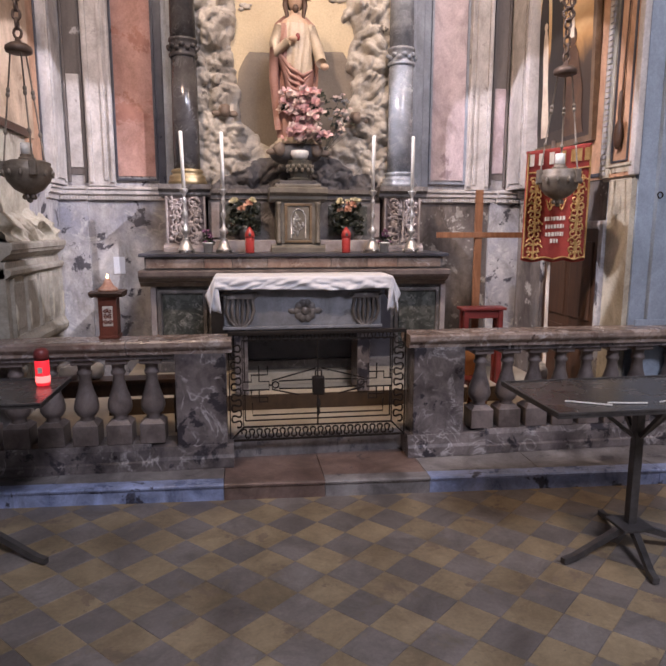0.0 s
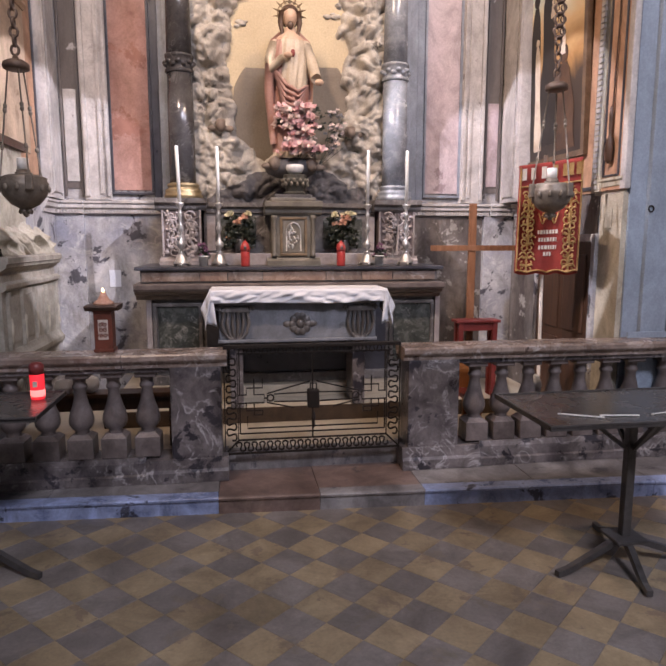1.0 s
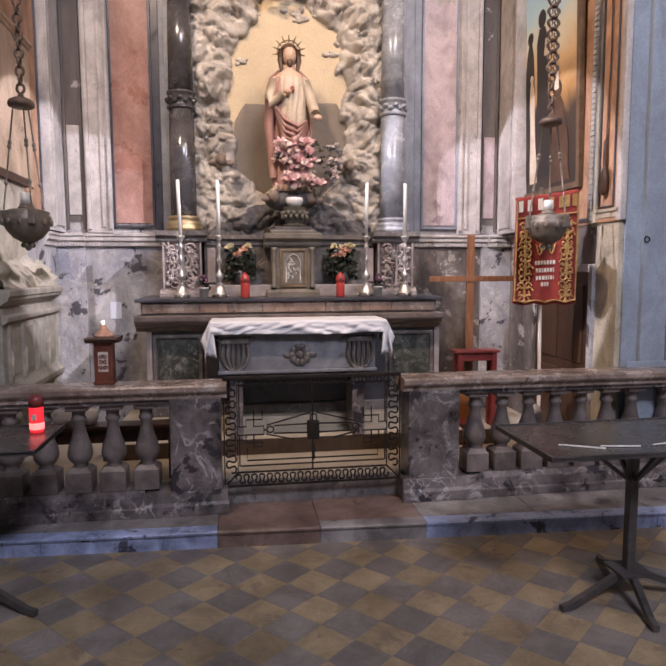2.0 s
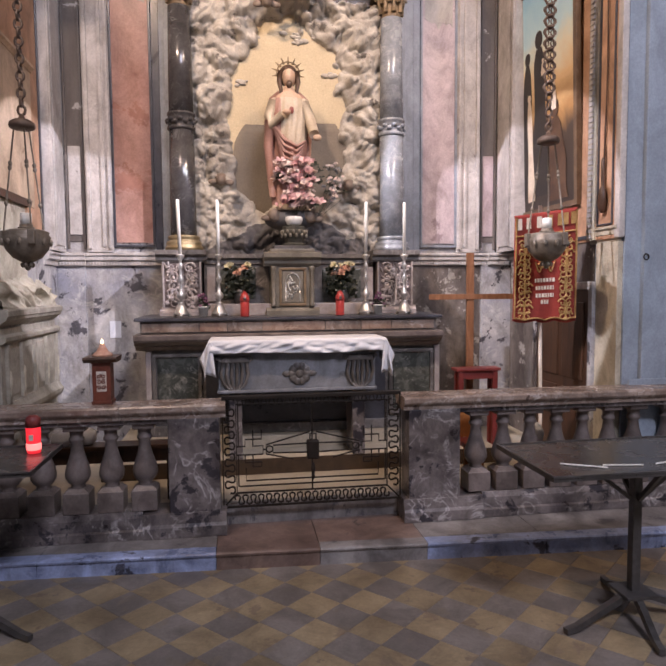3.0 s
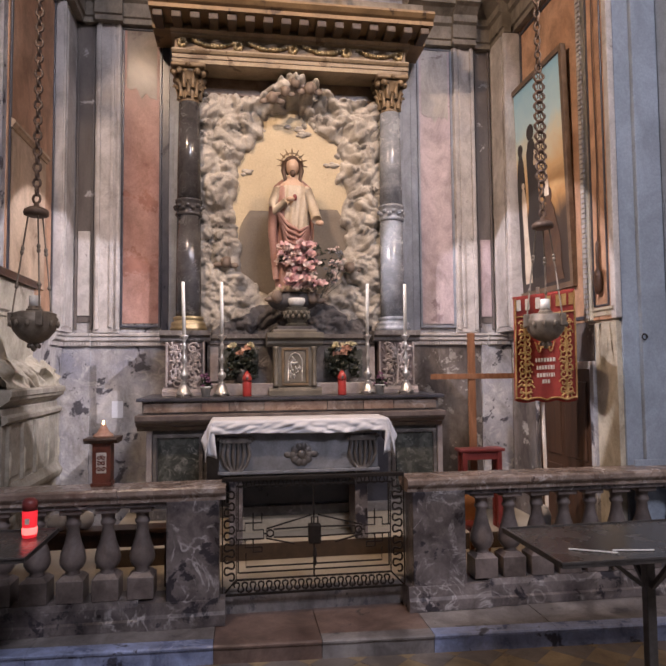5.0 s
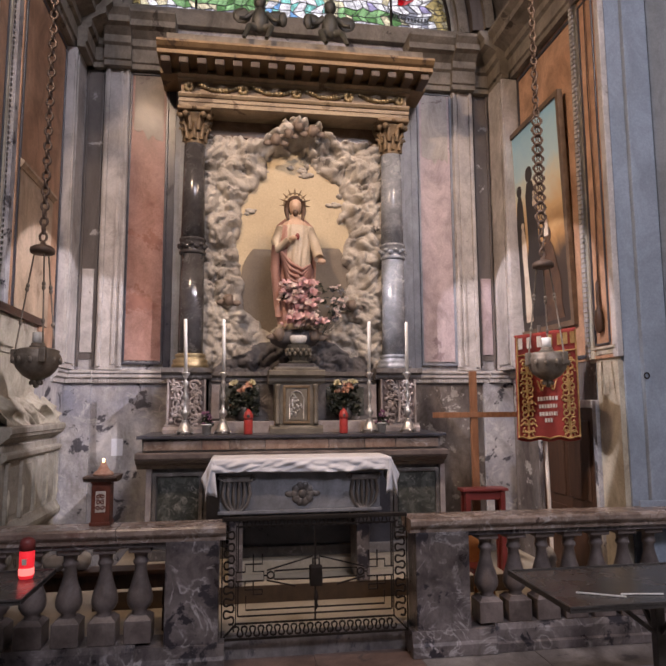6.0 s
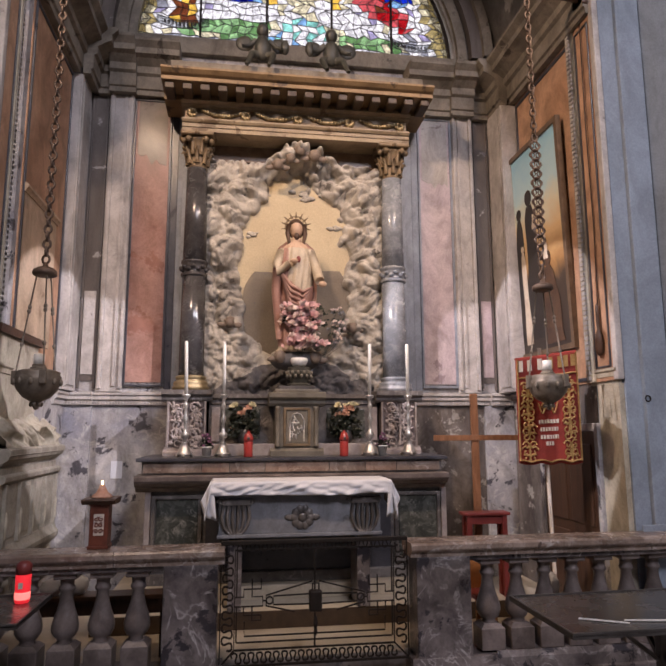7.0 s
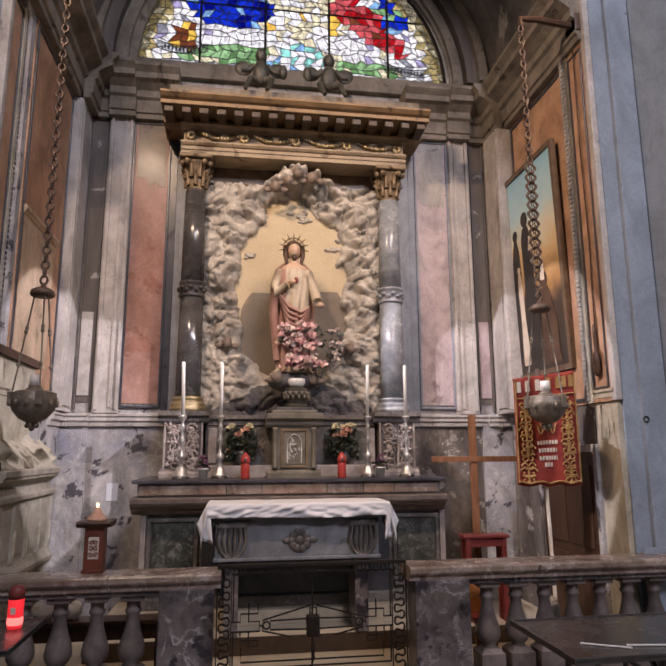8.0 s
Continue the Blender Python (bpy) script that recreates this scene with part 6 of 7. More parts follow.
dw = setting("door_1", box(XR - 0.045, XR + 0.01, 4.45, 5.30, ZCH, 1.62, 0.006), DARKWOOD, "dark brown wooden side door in the chapel wall", "door")
for y0, y1 in ((4.52, 4.84), (4.91, 5.23)):
    for z0, z1 in ((0.35, 0.82), (0.90, 1.52)):
        part("door_panel", box(XR - 0.058, XR - 0.04, y0, y1, z0, z1, 0.008), DARKWOOD, dw)
for y0, y1 in ((4.395, 4.45), (5.30, 5.355)):
    setting("trim_door", box(XR - 0.06, XR + 0.01, y0, y1, ZCH, 1.68, 0.006), PEELING, "worn pale door surround", "door frame")
setting("trim_door", box(XR - 0.06, XR + 0.01, 4.45, 5.30, 1.622, 1.68, 0.006), PEELING, "worn pale door surround", "door frame")


def painted_canvas():
    """Sky that turns from blue to gold over a dark lower half."""
    m = bpy.data.materials.new("oil_canvas")
    m.use_nodes = True
    nt = m.node_tree
    p = nt.nodes["Principled BSDF"]
    geo, sep = nt.nodes.new("ShaderNodeNewGeometry"), nt.nodes.new("ShaderNodeSeparateXYZ")
    nt.links.new(geo.outputs["Position"], sep.inputs[0])
    n = noise_node(nt, 3.0, 6, 0.6, 0.5)
    add = nt.nodes.new("ShaderNodeMath")
    add.operation = "MULTIPLY_ADD"
    add.inputs[1].default_value = 0.55
    nt.links.new(n.outputs[0], add.inputs[0])
    nt.links.new(sep.outputs[2], add.inputs[2])
    mr = nt.nodes.new("ShaderNodeMapRange")
    mr.inputs["From Min"].default_value, mr.inputs["From Max"].default_value = 2.6, 4.5
    nt.links.new(add.outputs[0], mr.inputs["Value"])
    r = ramp(nt, [(0.0, (0.035, 0.025, 0.02)), (0.34, (0.06, 0.04, 0.028)), (0.44, (0.42, 0.22, 0.08)), (0.57, (0.80, 0.55, 0.27)), (0.68, (0.82, 0.78, 0.60)), (0.80, (0.56, 0.79, 0.86)), (1.0, (0.34, 0.64, 0.82))])
    nt.links.new(mr.outputs[0], r.inputs[0])
    nt.links.new(r.outputs[0], p.inputs["Base Color"])
    p.inputs["Roughness"].default_value = 0.38
    return m


def painting():
    t = thing("painting", "framed altar painting with pale and dark figures under blue sky", "painting", at=(XR, 5.0, 2.32))
    # hangs on the side wall, leaning slightly into the room at the top
    y0, y1, z0, z1 = 4.70, 5.68, 2.34, 4.27
    lean = lambda z: XR - 0.03 - 0.05 * (z - z0) / (z1 - z0)

    def leaf(pts, d, depth=0.004):
        bm = bmesh.new()
        f = [bm.verts.new((lean(z) - d, y, z)) for y, z in pts]
        b = [bm.verts.new((lean(z) - d + depth, y, z)) for y, z in pts]
        bm.faces.new(f), bm.faces.new(b[::-1])
        for k in range(len(pts)):
            j = (k + 1) % len(pts)
            bm.faces.new((f[k], b[k], b[j], f[j]))
        bmesh.ops.recalc_face_normals(bm, faces=bm.faces)
        return bm

    part("canvas", leaf([(y0, z0), (y1, z0), (y1, z1), (y0, z1)], 0.0, 0.02), painted_canvas(), t)
    w = 0.045
    for pts in ([(y0 - w, z0 - w), (y1 + w, z0 - w), (y1, z0), (y0, z0)], [(y0, z1), (y1, z1), (y1 + w, z1 + w), (y0 - w, z1 + w)], [(y0 - w, z0 - w), (y0, z0), (y0, z1), (y0 - w, z1 + w)], [(y1, z0), (y1 + w, z0 - w), (y1 + w, z1 + w), (y1, z1)]):
        part("frame_bar", leaf(pts, 0.02, 0.045), FRAMEWOOD, t)

    def figure(name, cy, zb, zt, hw, mat, d, bend):
        """A robed outline: wide foot, narrow shoulders, round head."""
        side, hr = [], min(0.075, hw * 0.5)
        zs = zt - 2 * hr
        for k in range(13):
            v = k / 12
            side.append((hw * (0.50 + 0.50 * (1 - v) ** 0.8) * (1 + 0.12 * math.sin(9 * v + cy * 7)) * (1 if k < 12 else 0.6), zb + (zs - zb) * v))
        for k in range(1, 9):
            a = -math.pi / 2 + math.pi * (k - 0.5) / 8
            side.append((hr * 0.85 * math.cos(a) + 0.004, zs + hr + hr * math.sin(a)))
        pts = [(cy + w + bend * (z - zb), z) for w, z in side] + [(cy - w + bend * (z - zb), z) for w, z in side[::-1]]
        part(name, leaf(pts, d, 0.002), mat, t)

    dark = material("dark_paint", (0.012, 0.01, 0.01), (0.035, 0.027, 0.022), 5, 0.4)
    brown = material("brown_paint", (0.05, 0.025, 0.015), (0.13, 0.07, 0.04), 6, 0.4)
    pale = material("pale_paint", (0.60, 0.47, 0.35), (0.80, 0.70, 0.56), 8, 0.4)
    figure("dark_shape", 5.55, 2.45, 3.76, 0.11, dark, 0.003, -0.03)
    figure("dark_shape", 5.27, 2.45, 3.88, 0.15, dark, 0.004, 0.02)
    figure("brown_shape", 4.98, 2.38, 3.22, 0.17, brown, 0.005, 0.06)
    figure("pale_shape", 5.45, 2.42, 3.38, 0.062, pale, 0.007, 0.03)
    figure("pale_shape", 5.04, 3.14, 3.46, 0.045, pale, 0.007, 0.02)
    figure("pale_shape", 5.22, 3.48, 3.62, 0.035, pale, 0.007, 0.0)


painting()


# ---- hanging lamps ----
def hanging_lamp(x, y, side, label, chain_mat):
    t = thing("hanging_lamp", label, "sanctuary lamp", "hanging lamps", at=(x, y, 1.8))
    part("bowl", lathe([(0.004, -0.06), (0.018, -0.05), (0.012, -0.03), (0.03, -0.01), (0.085, 0.02), (0.125, 0.07), (0.14, 0.12), (0.142, 0.15), (0.128, 0.165), (0.135, 0.18), (0.10, 0.195), (0.06, 0.20)], x, y, 28, None, 1, 1.83), BROWNLAMP, t, "tarnished metal bowl", True)
    bm = bmesh.new()
    for k in range(12):
        a = 2 * math.pi * k / 12
        ball((x + 0.142 * math.cos(a), y + 0.142 * math.sin(a), 1.945), 0.014, bm, 1, 1, 1.6, 7, 5)
    for k in range(6):
        a = 2 * math.pi * k / 6 + 0.4
        ball((x + 0.03 * math.cos(a), y + 0.03 * math.sin(a), 1.805), 0.013, bm, 1, 1, 1.3, 7, 5)
    tagged(part("ornament", bm, BROWNLAMP, t, "", True), kind="stuff")
    for k in range(3):
        a = -math.pi / 2 + 0.5 + 2 * math.pi * k / 3
        part("bracket", box(x + 0.14 * math.cos(a) - 0.02, x + 0.14 * math.cos(a) + 0.02, y + 0.14 * math.sin(a) - 0.02, y + 0.14 * math.sin(a) + 0.02, 1.93, 2.02, 0.006), BROWNLAMP, t)
        p0, p1 = Vector((x + 0.138 * math.cos(a), y + 0.138 * math.sin(a), 2.01)), Vector((x + 0.05 * math.cos(a), y + 0.05 * math.sin(a), 2.655))
        b = tube([p0, p1], 0.0055, 6)
        for q in (0.28, 0.62, 0.66):
            ball(p0.lerp(p1, q), 0.013, b, 1, 1, 1.4, 8, 6)
        part("rod", b, BROWNLAMP, t, "", True)
    part("crown", lathe([(0.060, 0), (0.074, 0.006), (0.078, 0.022), (0.074, 0.040), (0.050, 0.056), (0.020, 0.064), (0.012, 0.092)], x, y, 24, None, 1, 2.645), CHAINBROWN, t, "dark turned lamp crown", True)
    part("holder", lathe([(0.05, 0), (0.05, 0.012), (0.04, 0.014), (0.04, 0.03)], x, y, 18, None, 1, 2.03), BROWNLAMP, t, "", True)
    part("candle", lathe([(0.034, 0), (0.034, 0.07), (0.03, 0.072), (0.01, 0.068)], x, y, 18, None, 1, 2.058), WAX, t, "short white candle", True)
    z, ztop = 2.735, 5.02
    b = bmesh.new()
    k = 0
    while z < ztop:
        big = side > 0 and 2.95 < z < 3.75
        h = 0.075 if big else 0.052
        wdt = 0.034 if big else 0.022
        a = 0 if (k % 2 and not big) else math.pi / 2
        pts = [(x + wdt * math.cos(2 * math.pi * j / 10) * math.sin(a) + 0.0, y + wdt * math.cos(2 * math.pi * j / 10) * math.cos(a), z + h / 2 + h * 0.58 * math.sin(2 * math.pi * j / 10)) for j in range(10)]
        tube(pts, 0.008 if big else 0.009, 5, b, True)
        if big:
            ball((x, y, z), 0.026, b, 1, 1, 0.6, 8, 6)
            for s in (-1, 1):
                tube([(x + s * 0.026 + 0.020 * math.cos(2 * math.pi * j / 10), y, z + 0.040 + 0.022 * math.sin(2 * math.pi * j / 10)) for j in range(10)], 0.005, 4, b, True)
        z += h
        k += 1
    part("chain", b, chain_mat, t, "linked metal chain", True)
    xw = XR if side > 0 else XL
    arm = thing("lamp_bracket", "dark wooden bracket holding the lamp chain on the pier", "bracket", "lamp brackets", at=(xw, y, 5.05))
    part("arm", tube([(xw - side * 0.02, y + 0.02, 5.08), (x + side * 0.15, y + 0.01, 5.11), (x, y, 5.09), (x, y, 5.03)], 0.032, 8, None, False, 0.018), DARKWOOD, arm)
    part("plate", box(*sorted((xw - side * 0.02, xw - side * 0.09)), y - 0.06, y + 0.10, 5.0, 5.16, 0.01), DARKWOOD, arm)


hanging_lamp(-1.295, 4.2, -1, "tarnished hanging sanctuary lamp with a white candle on a chain", CHAINBROWN)
hanging_lamp(2.195, 4.2, 1, "tarnished hanging sanctuary lamp on an ornate scrolled chain", CHAINBROWN)

cord = thing("bell_cord", "thin dark cord with a tassel hanging on the pier", "cord", at=(XR, 4.2, 2.2))
xc = XR - 0.052
part("cord", tube([(xc, 4.27, 4.9), (xc - 0.004, 4.275, 4.0), (xc, 4.265, 3.2), (xc - 0.003, 4.28, 2.56)], 0.006, 5), DARKWOOD, cord)
part("tassel", lathe([(0.008, 0), (0.028, 0.02), (0.034, 0.09), (0.026, 0.16), (0.010, 0.20), (0.014, 0.24), (0.012, 0.38), (0.005, 0.40)], xc - 0.012, 4.28, 10, None, 1, 2.18), DARKWOOD, cord, "dark tassel", True)
hook = thing("wall_ring", "small dark iron ring on the blue-grey wall", "ring", at=(2.88, 4.062, 1.85))
part("ring", tube([(2.88 + 0.02 * math.cos(2 * math.pi * k / 16), 4.064, 1.85 + 0.02 * math.sin(2 * math.pi * k / 16)) for k in range(16)], 0.005, 5, None, True), IRON, hook)
paper = thing("paper_notice", "small pale paper notice pinned to the pier", "notice", at=(XR, 4.2, 1.66))
part("sheet", box(XR - 0.036, XR - 0.032, 4.24, 4.36, 1.72, 1.86), CREAM, paper)
note = thing("paper_notice", "small pale paper notice on the peeling wall beside the altar", "notice", at=(-1.115, YB, 1.20))
part("sheet", box(-1.165, -1.065, YB - 0.008, YB - 0.001, 1.205, 1.36), LINEN, note)


# ---- left side: stone monument ----
def monument():
    t = thing("wall_monument", "grey stone wall tomb with panels, cornices and draped sculpture", "monument", at=(XL, 4.9, ZCH))
    x, ya, yb = XL + 0.15, 4.20, 5.42
    part("body", box(XL, x - 0.03, ya, yb - 0.02, 0.72, 1.402, 0.004), STONE, t)
    part("foot_moulding", sweep_y([(XL, 0.775), (x - 0.03, 0.775), (x - 0.005, 0.79), (x + 0.012, 0.82), (x + 0.015, 0.85), (x - 0.005, 0.875), (x - 0.02, 0.91), (XL, 0.91)], ya, yb), STONE, t)
    part("upper_moulding", sweep_y([(XL, 1.295), (x - 0.02, 1.30), (x + 0.004, 1.32), (x + 0.006, 1.345), (x - 0.015, 1.36), (XL, 1.36)], ya, yb), STONE, t)
    for k in range(5):
        y = 4.27 + k * 0.27
        part("strip", lumps(box(x - 0.035, x - 0.008, y, y + 0.05, 0.91, 1.295, 0.006), 0.002, 20), STONE, t)
        part("strip_relief", lumps(ball((x - 0.008, y + 0.025, 1.04), 0.02, None, 0.5, 0.8, 4.5, 10, 10), 0.008, 25, k), CREAM, t, "", True)
    for k in range(4):
        y = 4.335 + k * 0.27
        part("panel", box(x - 0.035, x - 0.022, y, y + 0.19, 0.95, 1.26, 0.006), STONE, t)
    part("cornice", sweep_y([(XL, 1.40), (x - 0.05, 1.40), (x - 0.045, 1.415), (x - 0.03, 1.425), (x - 0.012, 1.44), (x + 0.012, 1.455), (x + 0.015, 1.475), (x + 0.025, 1.48), (x + 0.025, 1.515), (x + 0.01, 1.525), (XL, 1.53)], ya, yb + 0.015), STONE, t)
    for y in (ya + 0.20, ya + 0.62, yb - 0.10):
        part("corbel", lumps(ball((x - 0.06, y, 0.675), 0.075, None, 0.9, 0.8, 1.0, 14, 10), 0.02, 14), STONE, t, "", True)
    # folded drapery and leaves lying on the cornice against the wall
    bm = bmesh.new()
    nu, nv, g = 150, 36, []
    for j in range(nv + 1):
        row = []
        for i in range(nu + 1):
            u, v = i / nu, j / nv
            y = ya + (yb - ya - 0.02) * u
            q = Vector((y * 4.2 + 1.6 * v * math.sin(3 * y), 0.0, v * 0.7))
            fold = 1.1 * (1 - 2.2 * abs(noise.noise(q))) * 0.6 + 0.35 * (1 - 2 * abs(noise.noise(q * 2.4 + Vector((4, 1, 0)))))
            fold = max(0.0, fold)
            top = 0.20 + 0.10 * noise.noise(Vector((y * 3.5, 2, 0))) + 0.05 * noise.noise(Vector((y * 11, 5, 0)))
            row.append(bm.verts.new((XL + 0.012 + (0.045 + 0.10 * min(fold, 1.0)) * math.sqrt(max(0.0, 1 - v ** 3)), y, 1.527 + top * v)))
        g.append(row)
    for p, q in zip(g, g[1:]):
        for i in range(nu):
            bm.faces.new((p[i], p[i + 1], q[i + 1], q[i]))
    part("drapery", bm, CREAM, t, "pale carved drapery", True)
    part("upper_field", box(XL + 0.004, XL + 0.022, 4.54, 5.34, 2.30, 3.36, 0.004), PEACH, t, "pale peach painted field above the tomb")
    part("field_moulding", sweep_y([(XL + 0.004, 3.36), (XL + 0.03, 3.36), (XL + 0.035, 3.375), (XL + 0.05, 3.39), (XL + 0.05, 3.41), (XL + 0.02, 3.43), (XL + 0.004, 3.43)], 4.54, 5.36), PEACH, t, "pale moulding over the painted field")
    up = bmesh.new()
    box(XL, XL + 0.03, ya, yb - 0.35, 1.53, 2.28, 0.004, up)
    part("back_slab", up, CREAM, t)
    part("slab_edge", sweep_y([(XL + 0.012, 2.28), (XL + 0.06, 2.28), (XL + 0.07, 2.33), (XL + 0.012, 2.35)], ya, yb - 0.3), DARKWOOD, t, "dark edge of the tomb slab")


monument()


# ---- lantern and votive tables ----
def lantern():
    t = thing("lantern", "red-brown wooden lantern with a lit candle standing on the balustrade", "lantern", at=(-0.83, 4.03, 0.936))
    x, y, z = -0.83, 4.045, 0.937
    part("body", box(x - 0.055, x + 0.055, y - 0.055, y + 0.055, z + 0.02, z + 0.255, 0.006), LANTERNWOOD, t)
    part("base", box(x - 0.062, x + 0.062, y - 0.058, y + 0.058, z, z + 0.022, 0.005), LANTERNWOOD, t)
    win = part("window", box(x - 0.03, x + 0.03, y - 0.0585, y - 0.05, z + 0.08, z + 0.205, 0.003), PALECLOTH, t, "pale fretwork window")
    bm = bmesh.new()
    for q in (-1, 1):
        for k in range(3):
            tube(scroll(x + q * 0.014, z + 0.105 + 0.036 * k, y - 0.061, 0.015, 1.2, k, q, 10), 0.004, 4, bm)
    part("fretwork", bm, LANTERNWOOD, win)
    part("roof", sweep_x([(y - 0.075, z + 0.262), (y - 0.105, z + 0.286), (y - 0.10, z + 0.296), (y + 0.10, z + 0.296), (y + 0.105, z + 0.286), (y + 0.07, z + 0.262)], x - 0.098, x + 0.098), DARKWOOD, t, "flared dark roof board")
    part("neck", box(x - 0.06, x + 0.06, y - 0.06, y + 0.06, z + 0.252, z + 0.264, 0.003), LANTERNWOOD, t)
    part("dome", lathe([(0.062, 0), (0.058, 0.012), (0.036, 0.03), (0.022, 0.055), (0.014, 0.075)], x, y, 20, None, 1, z + 0.297), ORANGEPETAL, t, "peach-orange dome", True)
    part("flame", ball((x, y - 0.004, z + 0.385), 0.0075, None, 0.9, 0.9, 1.7, 10, 8), FLAME, t, "small candle flame", True)


lantern()


def votive_table(name, label, cx, cy, hx, hy, zt, turn, legs):
    t = thing(name, label, "votive table", "votive tables", at=(cx, cy, 0))
    m = pose(cx, cy, 0, 0, 0, turn)

    def put(bm):
        bmesh.ops.transform(bm, matrix=m, verts=bm.verts)
        return bm

    tb = box(-hx, hx, -hy, hy, zt - 0.012, zt, 0.003)
    top = part("tray", put(tb), TRAYSTEEL, t, "grimy dark steel tray")
    lip = bmesh.new()
    for a in ((-hx, hx, -hy, -hy + 0.012), (-hx, hx, hy - 0.012, hy), (-hx, -hx + 0.012, -hy + 0.012, hy - 0.012), (hx - 0.012, hx, -hy + 0.012, hy - 0.012)):
        box(*a, zt - 0.02, zt + 0.006, 0.002, lip)
    part("rim", put(lip), DARKIRON, top)
    part("post", put(box(-0.023, 0.023, -0.023, 0.023, 0.13, zt - 0.012, 0.006)), DARKIRON, t)
    part("post_plate", put(box(-0.085, 0.085, -0.085, 0.085, 0.118, 0.134, 0.004)), DARKIRON, t)
    for sx, sy in ((1, 0), (-1, 0), (0, 1), (0, -1)):
        ln = hx * 0.5 if sx else hy * 0.7
        part("brace", put(tube([(sx * 0.03, sy * 0.03, zt - 0.22), (sx * ln, sy * ln, zt - 0.016)], 0.014, 4)), DARKIRON, t)
    for a, ln in legs:
        c, s = math.cos(radians(a)), math.sin(radians(a))
        part("foot", put(tube([(c * 0.03, s * 0.03, 0.115), (c * 0.10, s * 0.10, 0.100), (c * (ln - 0.07), s * (ln - 0.07), 0.024), (c * ln, s * ln, 0.02)], 0.024, 4, None, False, 0.02)), DARKIRON, t)
    return top


votive_table("votive_table", "dark steel votive table on a splayed pedestal", 1.935, 2.755, 0.60, 0.30, 0.82, 0.5, ((195, 0.44), (255, 0.36), (345, 0.44), (80, 0.36)))
for x0, y0, x1, y1 in ((1.47, 2.64, 1.65, 2.545), (1.65, 2.585, 1.83, 2.555), (1.90, 2.565, 1.99, 2.585)):
    tp = thing("taper", "thin pale unlit taper lying on the votive table", "taper", "loose tapers", at=(x0, y0, 0.82))
    part("wax", tube([(x0, y0, 0.825), (x1, y1, 0.825)], 0.004, 6), WAX, tp)
votive_table("votive_table", "dark steel votive table holding a lit red glass", -1.42, 3.28, 0.47, 0.27, 0.80, 0, ((-33, 0.53), (145, 0.42), (235, 0.42)))
vg = thing("votive_glass", "lit red votive glass standing on the dark table", "votive glass", at=(-1.05, 3.39, 0.80))
part("glass", lathe([(0.030, 0), (0.034, 0.004), (0.036, 0.13), (0.034, 0.135)], -1.05, 3.39, 20, None, 1, 0.802), REDGLOW, vg, "glowing red glass", True)
part("lit_band", lathe([(0.0345, 0), (0.0362, 0.006), (0.0366, 0.028), (0.0350, 0.036)], -1.05, 3.39, 20, None, 1, 0.818), WHITEHOT, vg, "bright lit wax behind the glass", True)
part("cap", lathe([(0.037, 0), (0.037, 0.045), (0.022, 0.06), (0.012, 0.062)], -1.05, 3.39, 20, None, 1, 0.937), REDWOOD, vg, "dark red cap", True)
part("label", box(-1.062, -1.04, 3.3505, 3.356, 0.872, 0.902, 0.001), PALECLOTH, vg, "small pale label")

# ---- things seen between the balusters ----
ch = thing("chair", "orange-brown wooden chair behind the balustrade", "chair", at=(1.66, 4.30, ZCH))
b = bmesh.new()
n = 12
fr = [(1.60 + 0.11 * k / n, 0.665 + 0.085 * math.sin(math.pi * k / n)) for k in range(n + 1)] + [(1.71, 0.54), (1.60, 0.54)]
va, vb = [b.verts.new((x, 4.36, z)) for x, z in fr], [b.verts.new((x, 4.38, z)) for x, z in fr]
b.faces.new(va[::-1]), b.faces.new(vb)
for k in range(len(fr)):
    j = (k + 1) % len(fr)
    b.faces.new((va[k], va[j], vb[j], vb[k]))
part("backrest", b, CHAIRWOOD, ch, "rounded orange backrest")
part("seat", box(1.58, 1.73, 4.16, 4.38, 0.505, 0.535, 0.006), REDWOOD, ch)
for x in (1.595, 1.715):
    for y in (4.18, 4.36):
        part("leg", box(x - 0.012, x + 0.012, y - 0.012, y + 0.012, ZCH, 0.506), CHAIRWOOD, ch)
bn = thing("bench", "low dark wooden bench behind the balusters", "bench", at=(-0.86, 4.30, ZCH))
part("seat", box(-1.34, -0.40, 4.22, 4.38, 0.585, 0.615, 0.006), DARKWOOD, bn)
part("apron", box(-1.30, -0.44, 4.235, 4.25, 0.50, 0.586, 0.004), DARKWOOD, bn)
for x in (-1.28, -0.46):
    for y in (4.25, 4.35):
        part("leg", box(x - 0.02, x + 0.02, y - 0.02, y + 0.02, ZCH, 0.586, 0.004), DARKWOOD, bn)
for x, y, z, mat, lab in ((-1.16, 4.30, 0.72, LINEN, "crumpled white bag on the bench"), (-1.00, 4.30, 0.735, LINEN, "crumpled grey bag on the bench"), (2.16, 4.25, 0.66, LINEN, "crumpled pale cloth behind the balusters")):
    zb = 0.612 if x < 0 else ZCH
    bag = lumps(lumps(ball((x, y, (z + zb) / 2), 0.075, None, 0.85, 0.75, (z - zb) / 0.15, 20, 16), 0.022, 12, x), 0.012, 30)
    tagged(part("bag", bag, mat, None, "", True), lab, "bag")


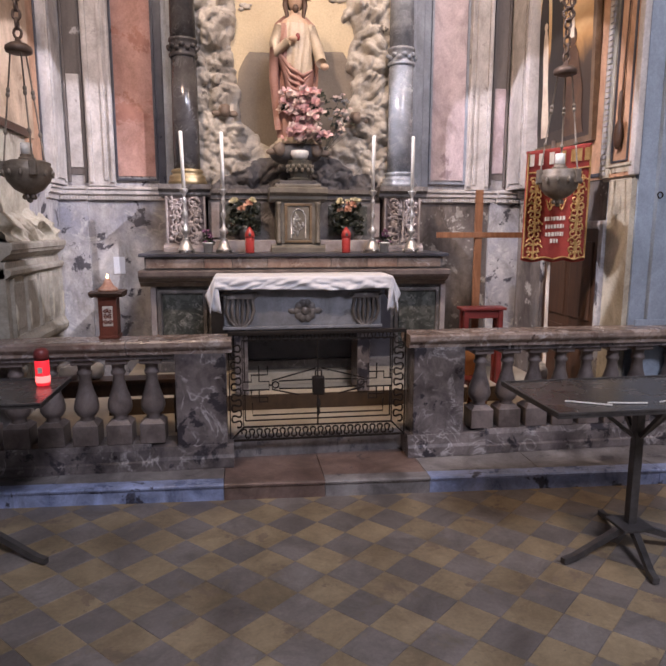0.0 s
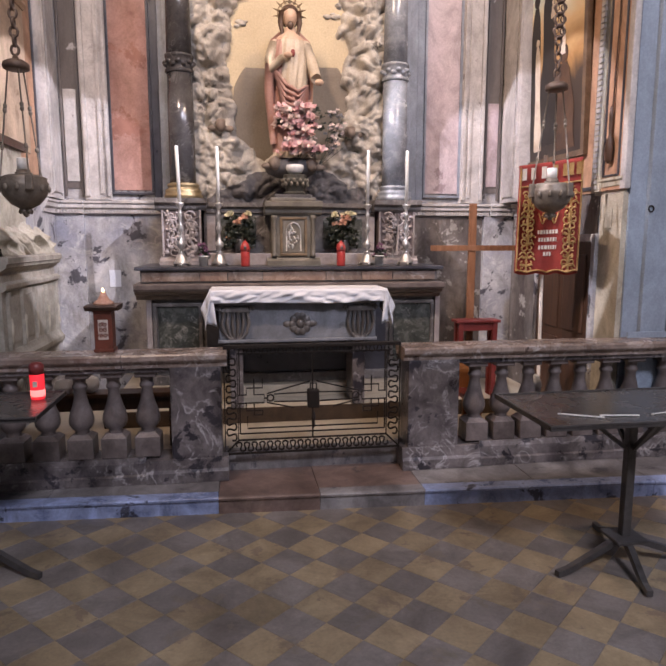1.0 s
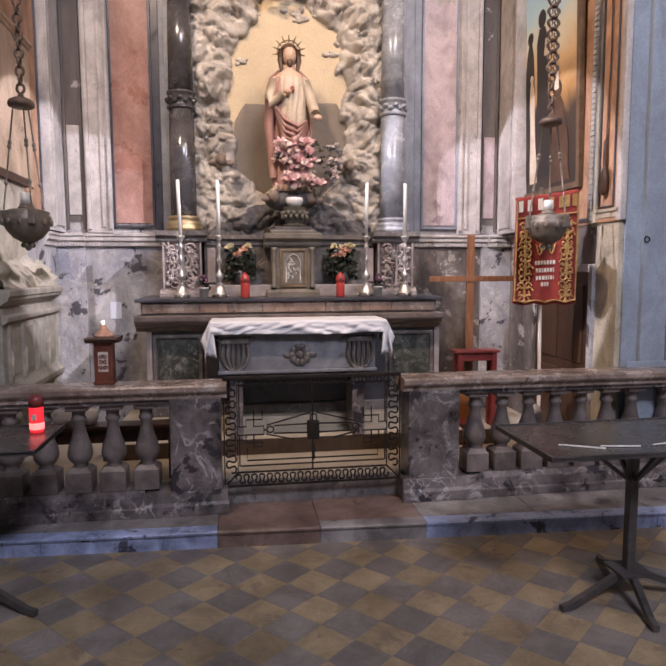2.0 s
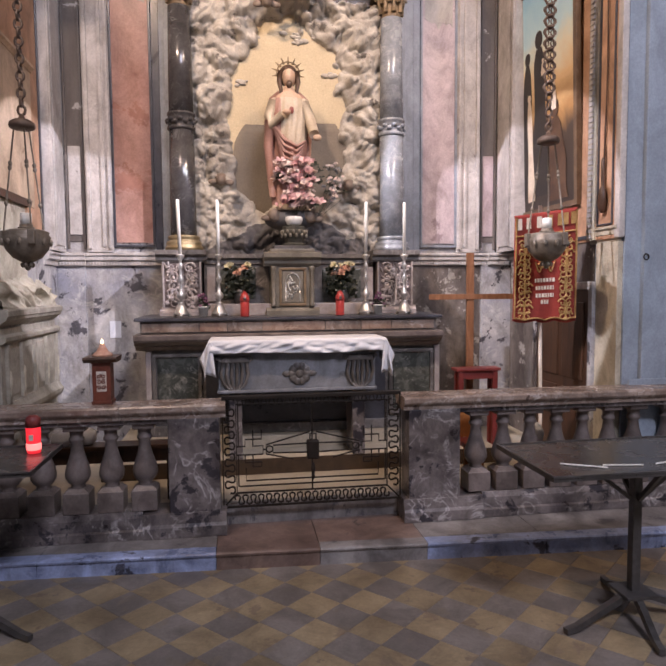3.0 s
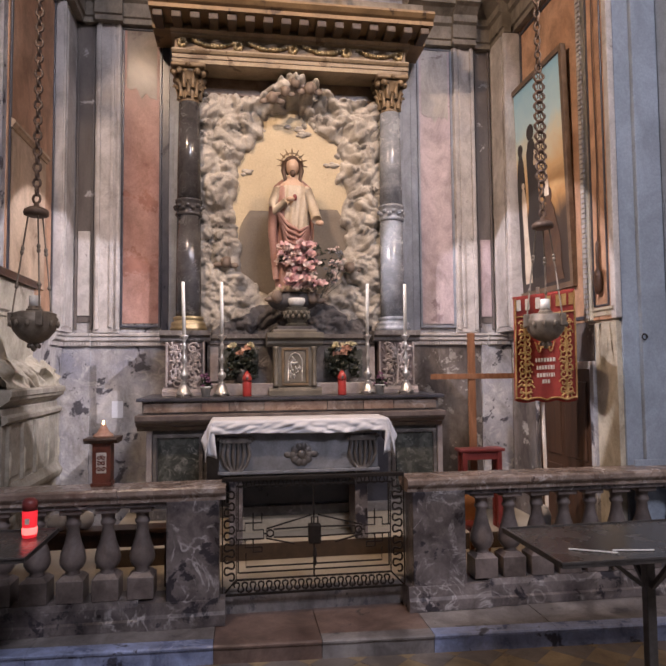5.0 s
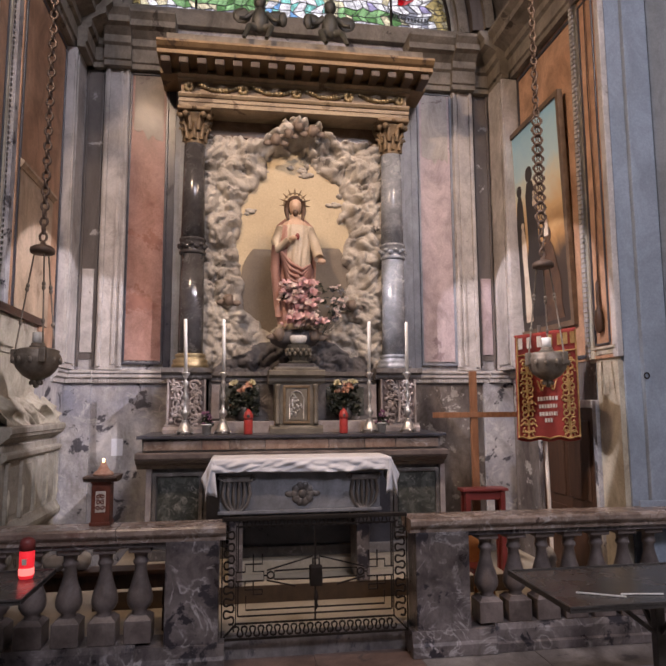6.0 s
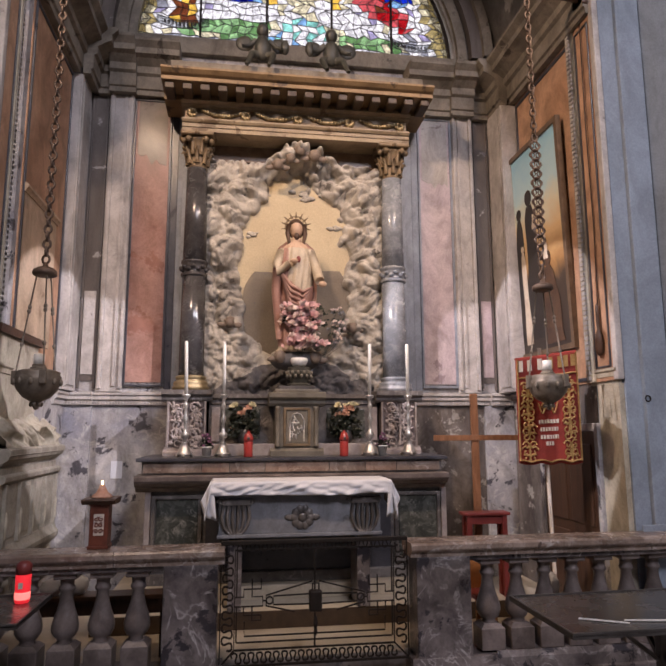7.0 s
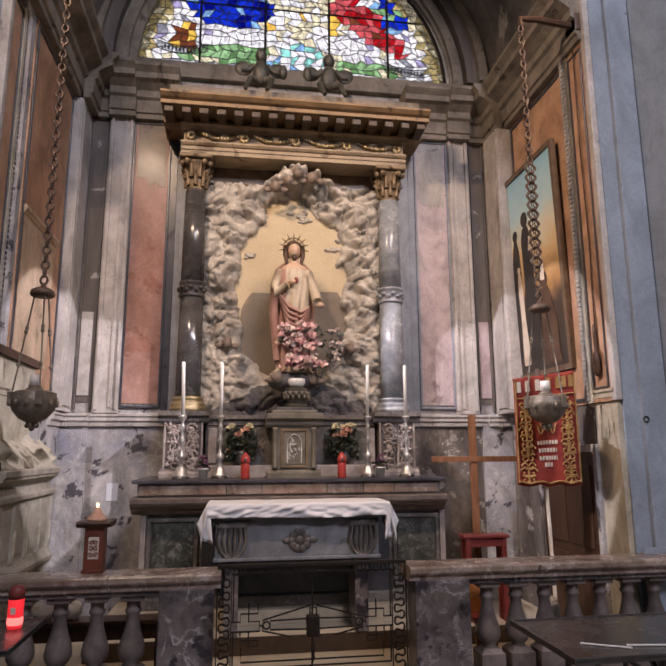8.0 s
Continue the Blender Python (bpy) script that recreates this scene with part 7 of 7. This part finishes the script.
# ---- two small angels on the cornice ----
def angel(x, flip, seed):
    """One plain seated mesh."""
    bm = bmesh.new()
    y, z = 5.45, 5.02
    ball((x, y, z + 0.16), 0.075, bm, 0.95, 0.85, 1.5, 14, 10)
    ball((x, y - 0.01, z + 0.31), 0.055, bm, 0.95, 0.95, 1.1, 12, 10)
    for s in (-1, 1):
        tube([(x + s * 0.05, y - 0.02, z + 0.09), (x + s * 0.09, y - 0.10, z + 0.05), (x + s * (0.13 if s == flip else 0.05), y - 0.14, z - 0.06)], 0.035, 8, bm, False, 0.018)
        tube([(x + s * 0.06, y, z + 0.22), (x + s * 0.12, y - 0.04, z + 0.15), (x + s * 0.17, y - 0.05, z + 0.14)], 0.026, 8, bm, False, 0.014)
        ball((x + s * 0.15, y + 0.04, z + 0.21), 0.09, bm, 0.85, 0.2, 0.75, 12, 8)
    ball((x - flip * 0.19, y - 0.03, z + 0.17), 0.055, bm, 0.7, 0.6, 1.2, 9, 7)
    for v in bm.verts:
        v.co = (x + (v.co.x - x) * 1.12, v.co.y, 4.965 + (v.co.z - 4.96) * 1.19)
    ob = part("angel_statue", lumps(bm, 0.010, 22, seed), BRONZE, None, "", True)
    tagged(ob, "small dark seated angel figure on the cornice", "statue", "angels on the cornice")


angel(0.14, -1, 1)
angel(0.80, 1, 2)

# ---- floor tiles ----
DX, DY = 0.280, 0.270   # diagonals of the tiles along and across the step
TURN = -2.3             # the floor runs a little askew to the balustrade
ct, sn = math.cos(radians(TURN)), math.sin(radians(TURN))


def tile_mesh(mat):
    """One diamond tile with a thin eased edge."""
    bm, rows = bmesh.new(), []
    for k, z in ((0.497, -0.012), (0.497, -0.0012), (0.490, 0.0)):
        rows.append([bm.verts.new((a * DX * k, b * DY * k, z)) for a, b in ((1, 0), (0, 1), (-1, 0), (0, -1))])
    for p, q in zip(rows, rows[1:]):
        for j in range(4):
            bm.faces.new((p[j], p[(j + 1) % 4], q[(j + 1) % 4], q[j]))
    bm.faces.new(rows[-1])
    me = bpy.data.meshes.new("tile")
    bm.to_mesh(me)
    bm.free()
    me.materials.append(mat)
    return me


TX, TY = 0.062, 2.322
meshes = (tile_mesh(TILEYELLOW), tile_mesh(TILEGREY))
rest = [[], []]
jit = random.Random(3)
for kind in (0, 1):
    for i in range(-27, 29):
        for j in range(-34, 6):
            u, v = (i + 0.5 * kind) * DX, (j + 0.5 * kind) * DY
            cx, cy = TX + u * ct - v * sn, TY + u * sn + v * ct
            if cy > kerb_y(cx) + 0.12 or cy < -6.7 or not -6.7 < cx < 7.7:
                continue
            if cy > 1.85 and -1.7 < cx < 2.6:
                ob = new("tile", meshes[kind])
                ob.parent = floor
                ob.matrix_basis = pose(cx, cy, jit.uniform(-0.0010, 0.0002), jit.uniform(-0.25, 0.25), jit.uniform(-0.25, 0.25), TURN)
            else:
                rest[kind].append((cx, cy))
for kind in (0, 1):
    verts, faces = [], []
    for cx, cy in rest[kind]:
        k = len(verts)
        verts += [(cx + 0.494 * (a * DX * ct - b * DY * sn), cy + 0.494 * (a * DX * sn + b * DY * ct), 0) for a, b in ((-1, 0), (0, -1), (1, 0), (0, 1))]
        faces.append((k, k + 1, k + 2, k + 3))
    me = bpy.data.meshes.new("far_tiles")
    me.from_pydata(verts, [], faces)
    me.materials.append((TILEYELLOW, TILEGREY)[kind])
    ob = new("far_tiles", me)
    ob.parent = floor
    tagged(ob, kind="stuff")
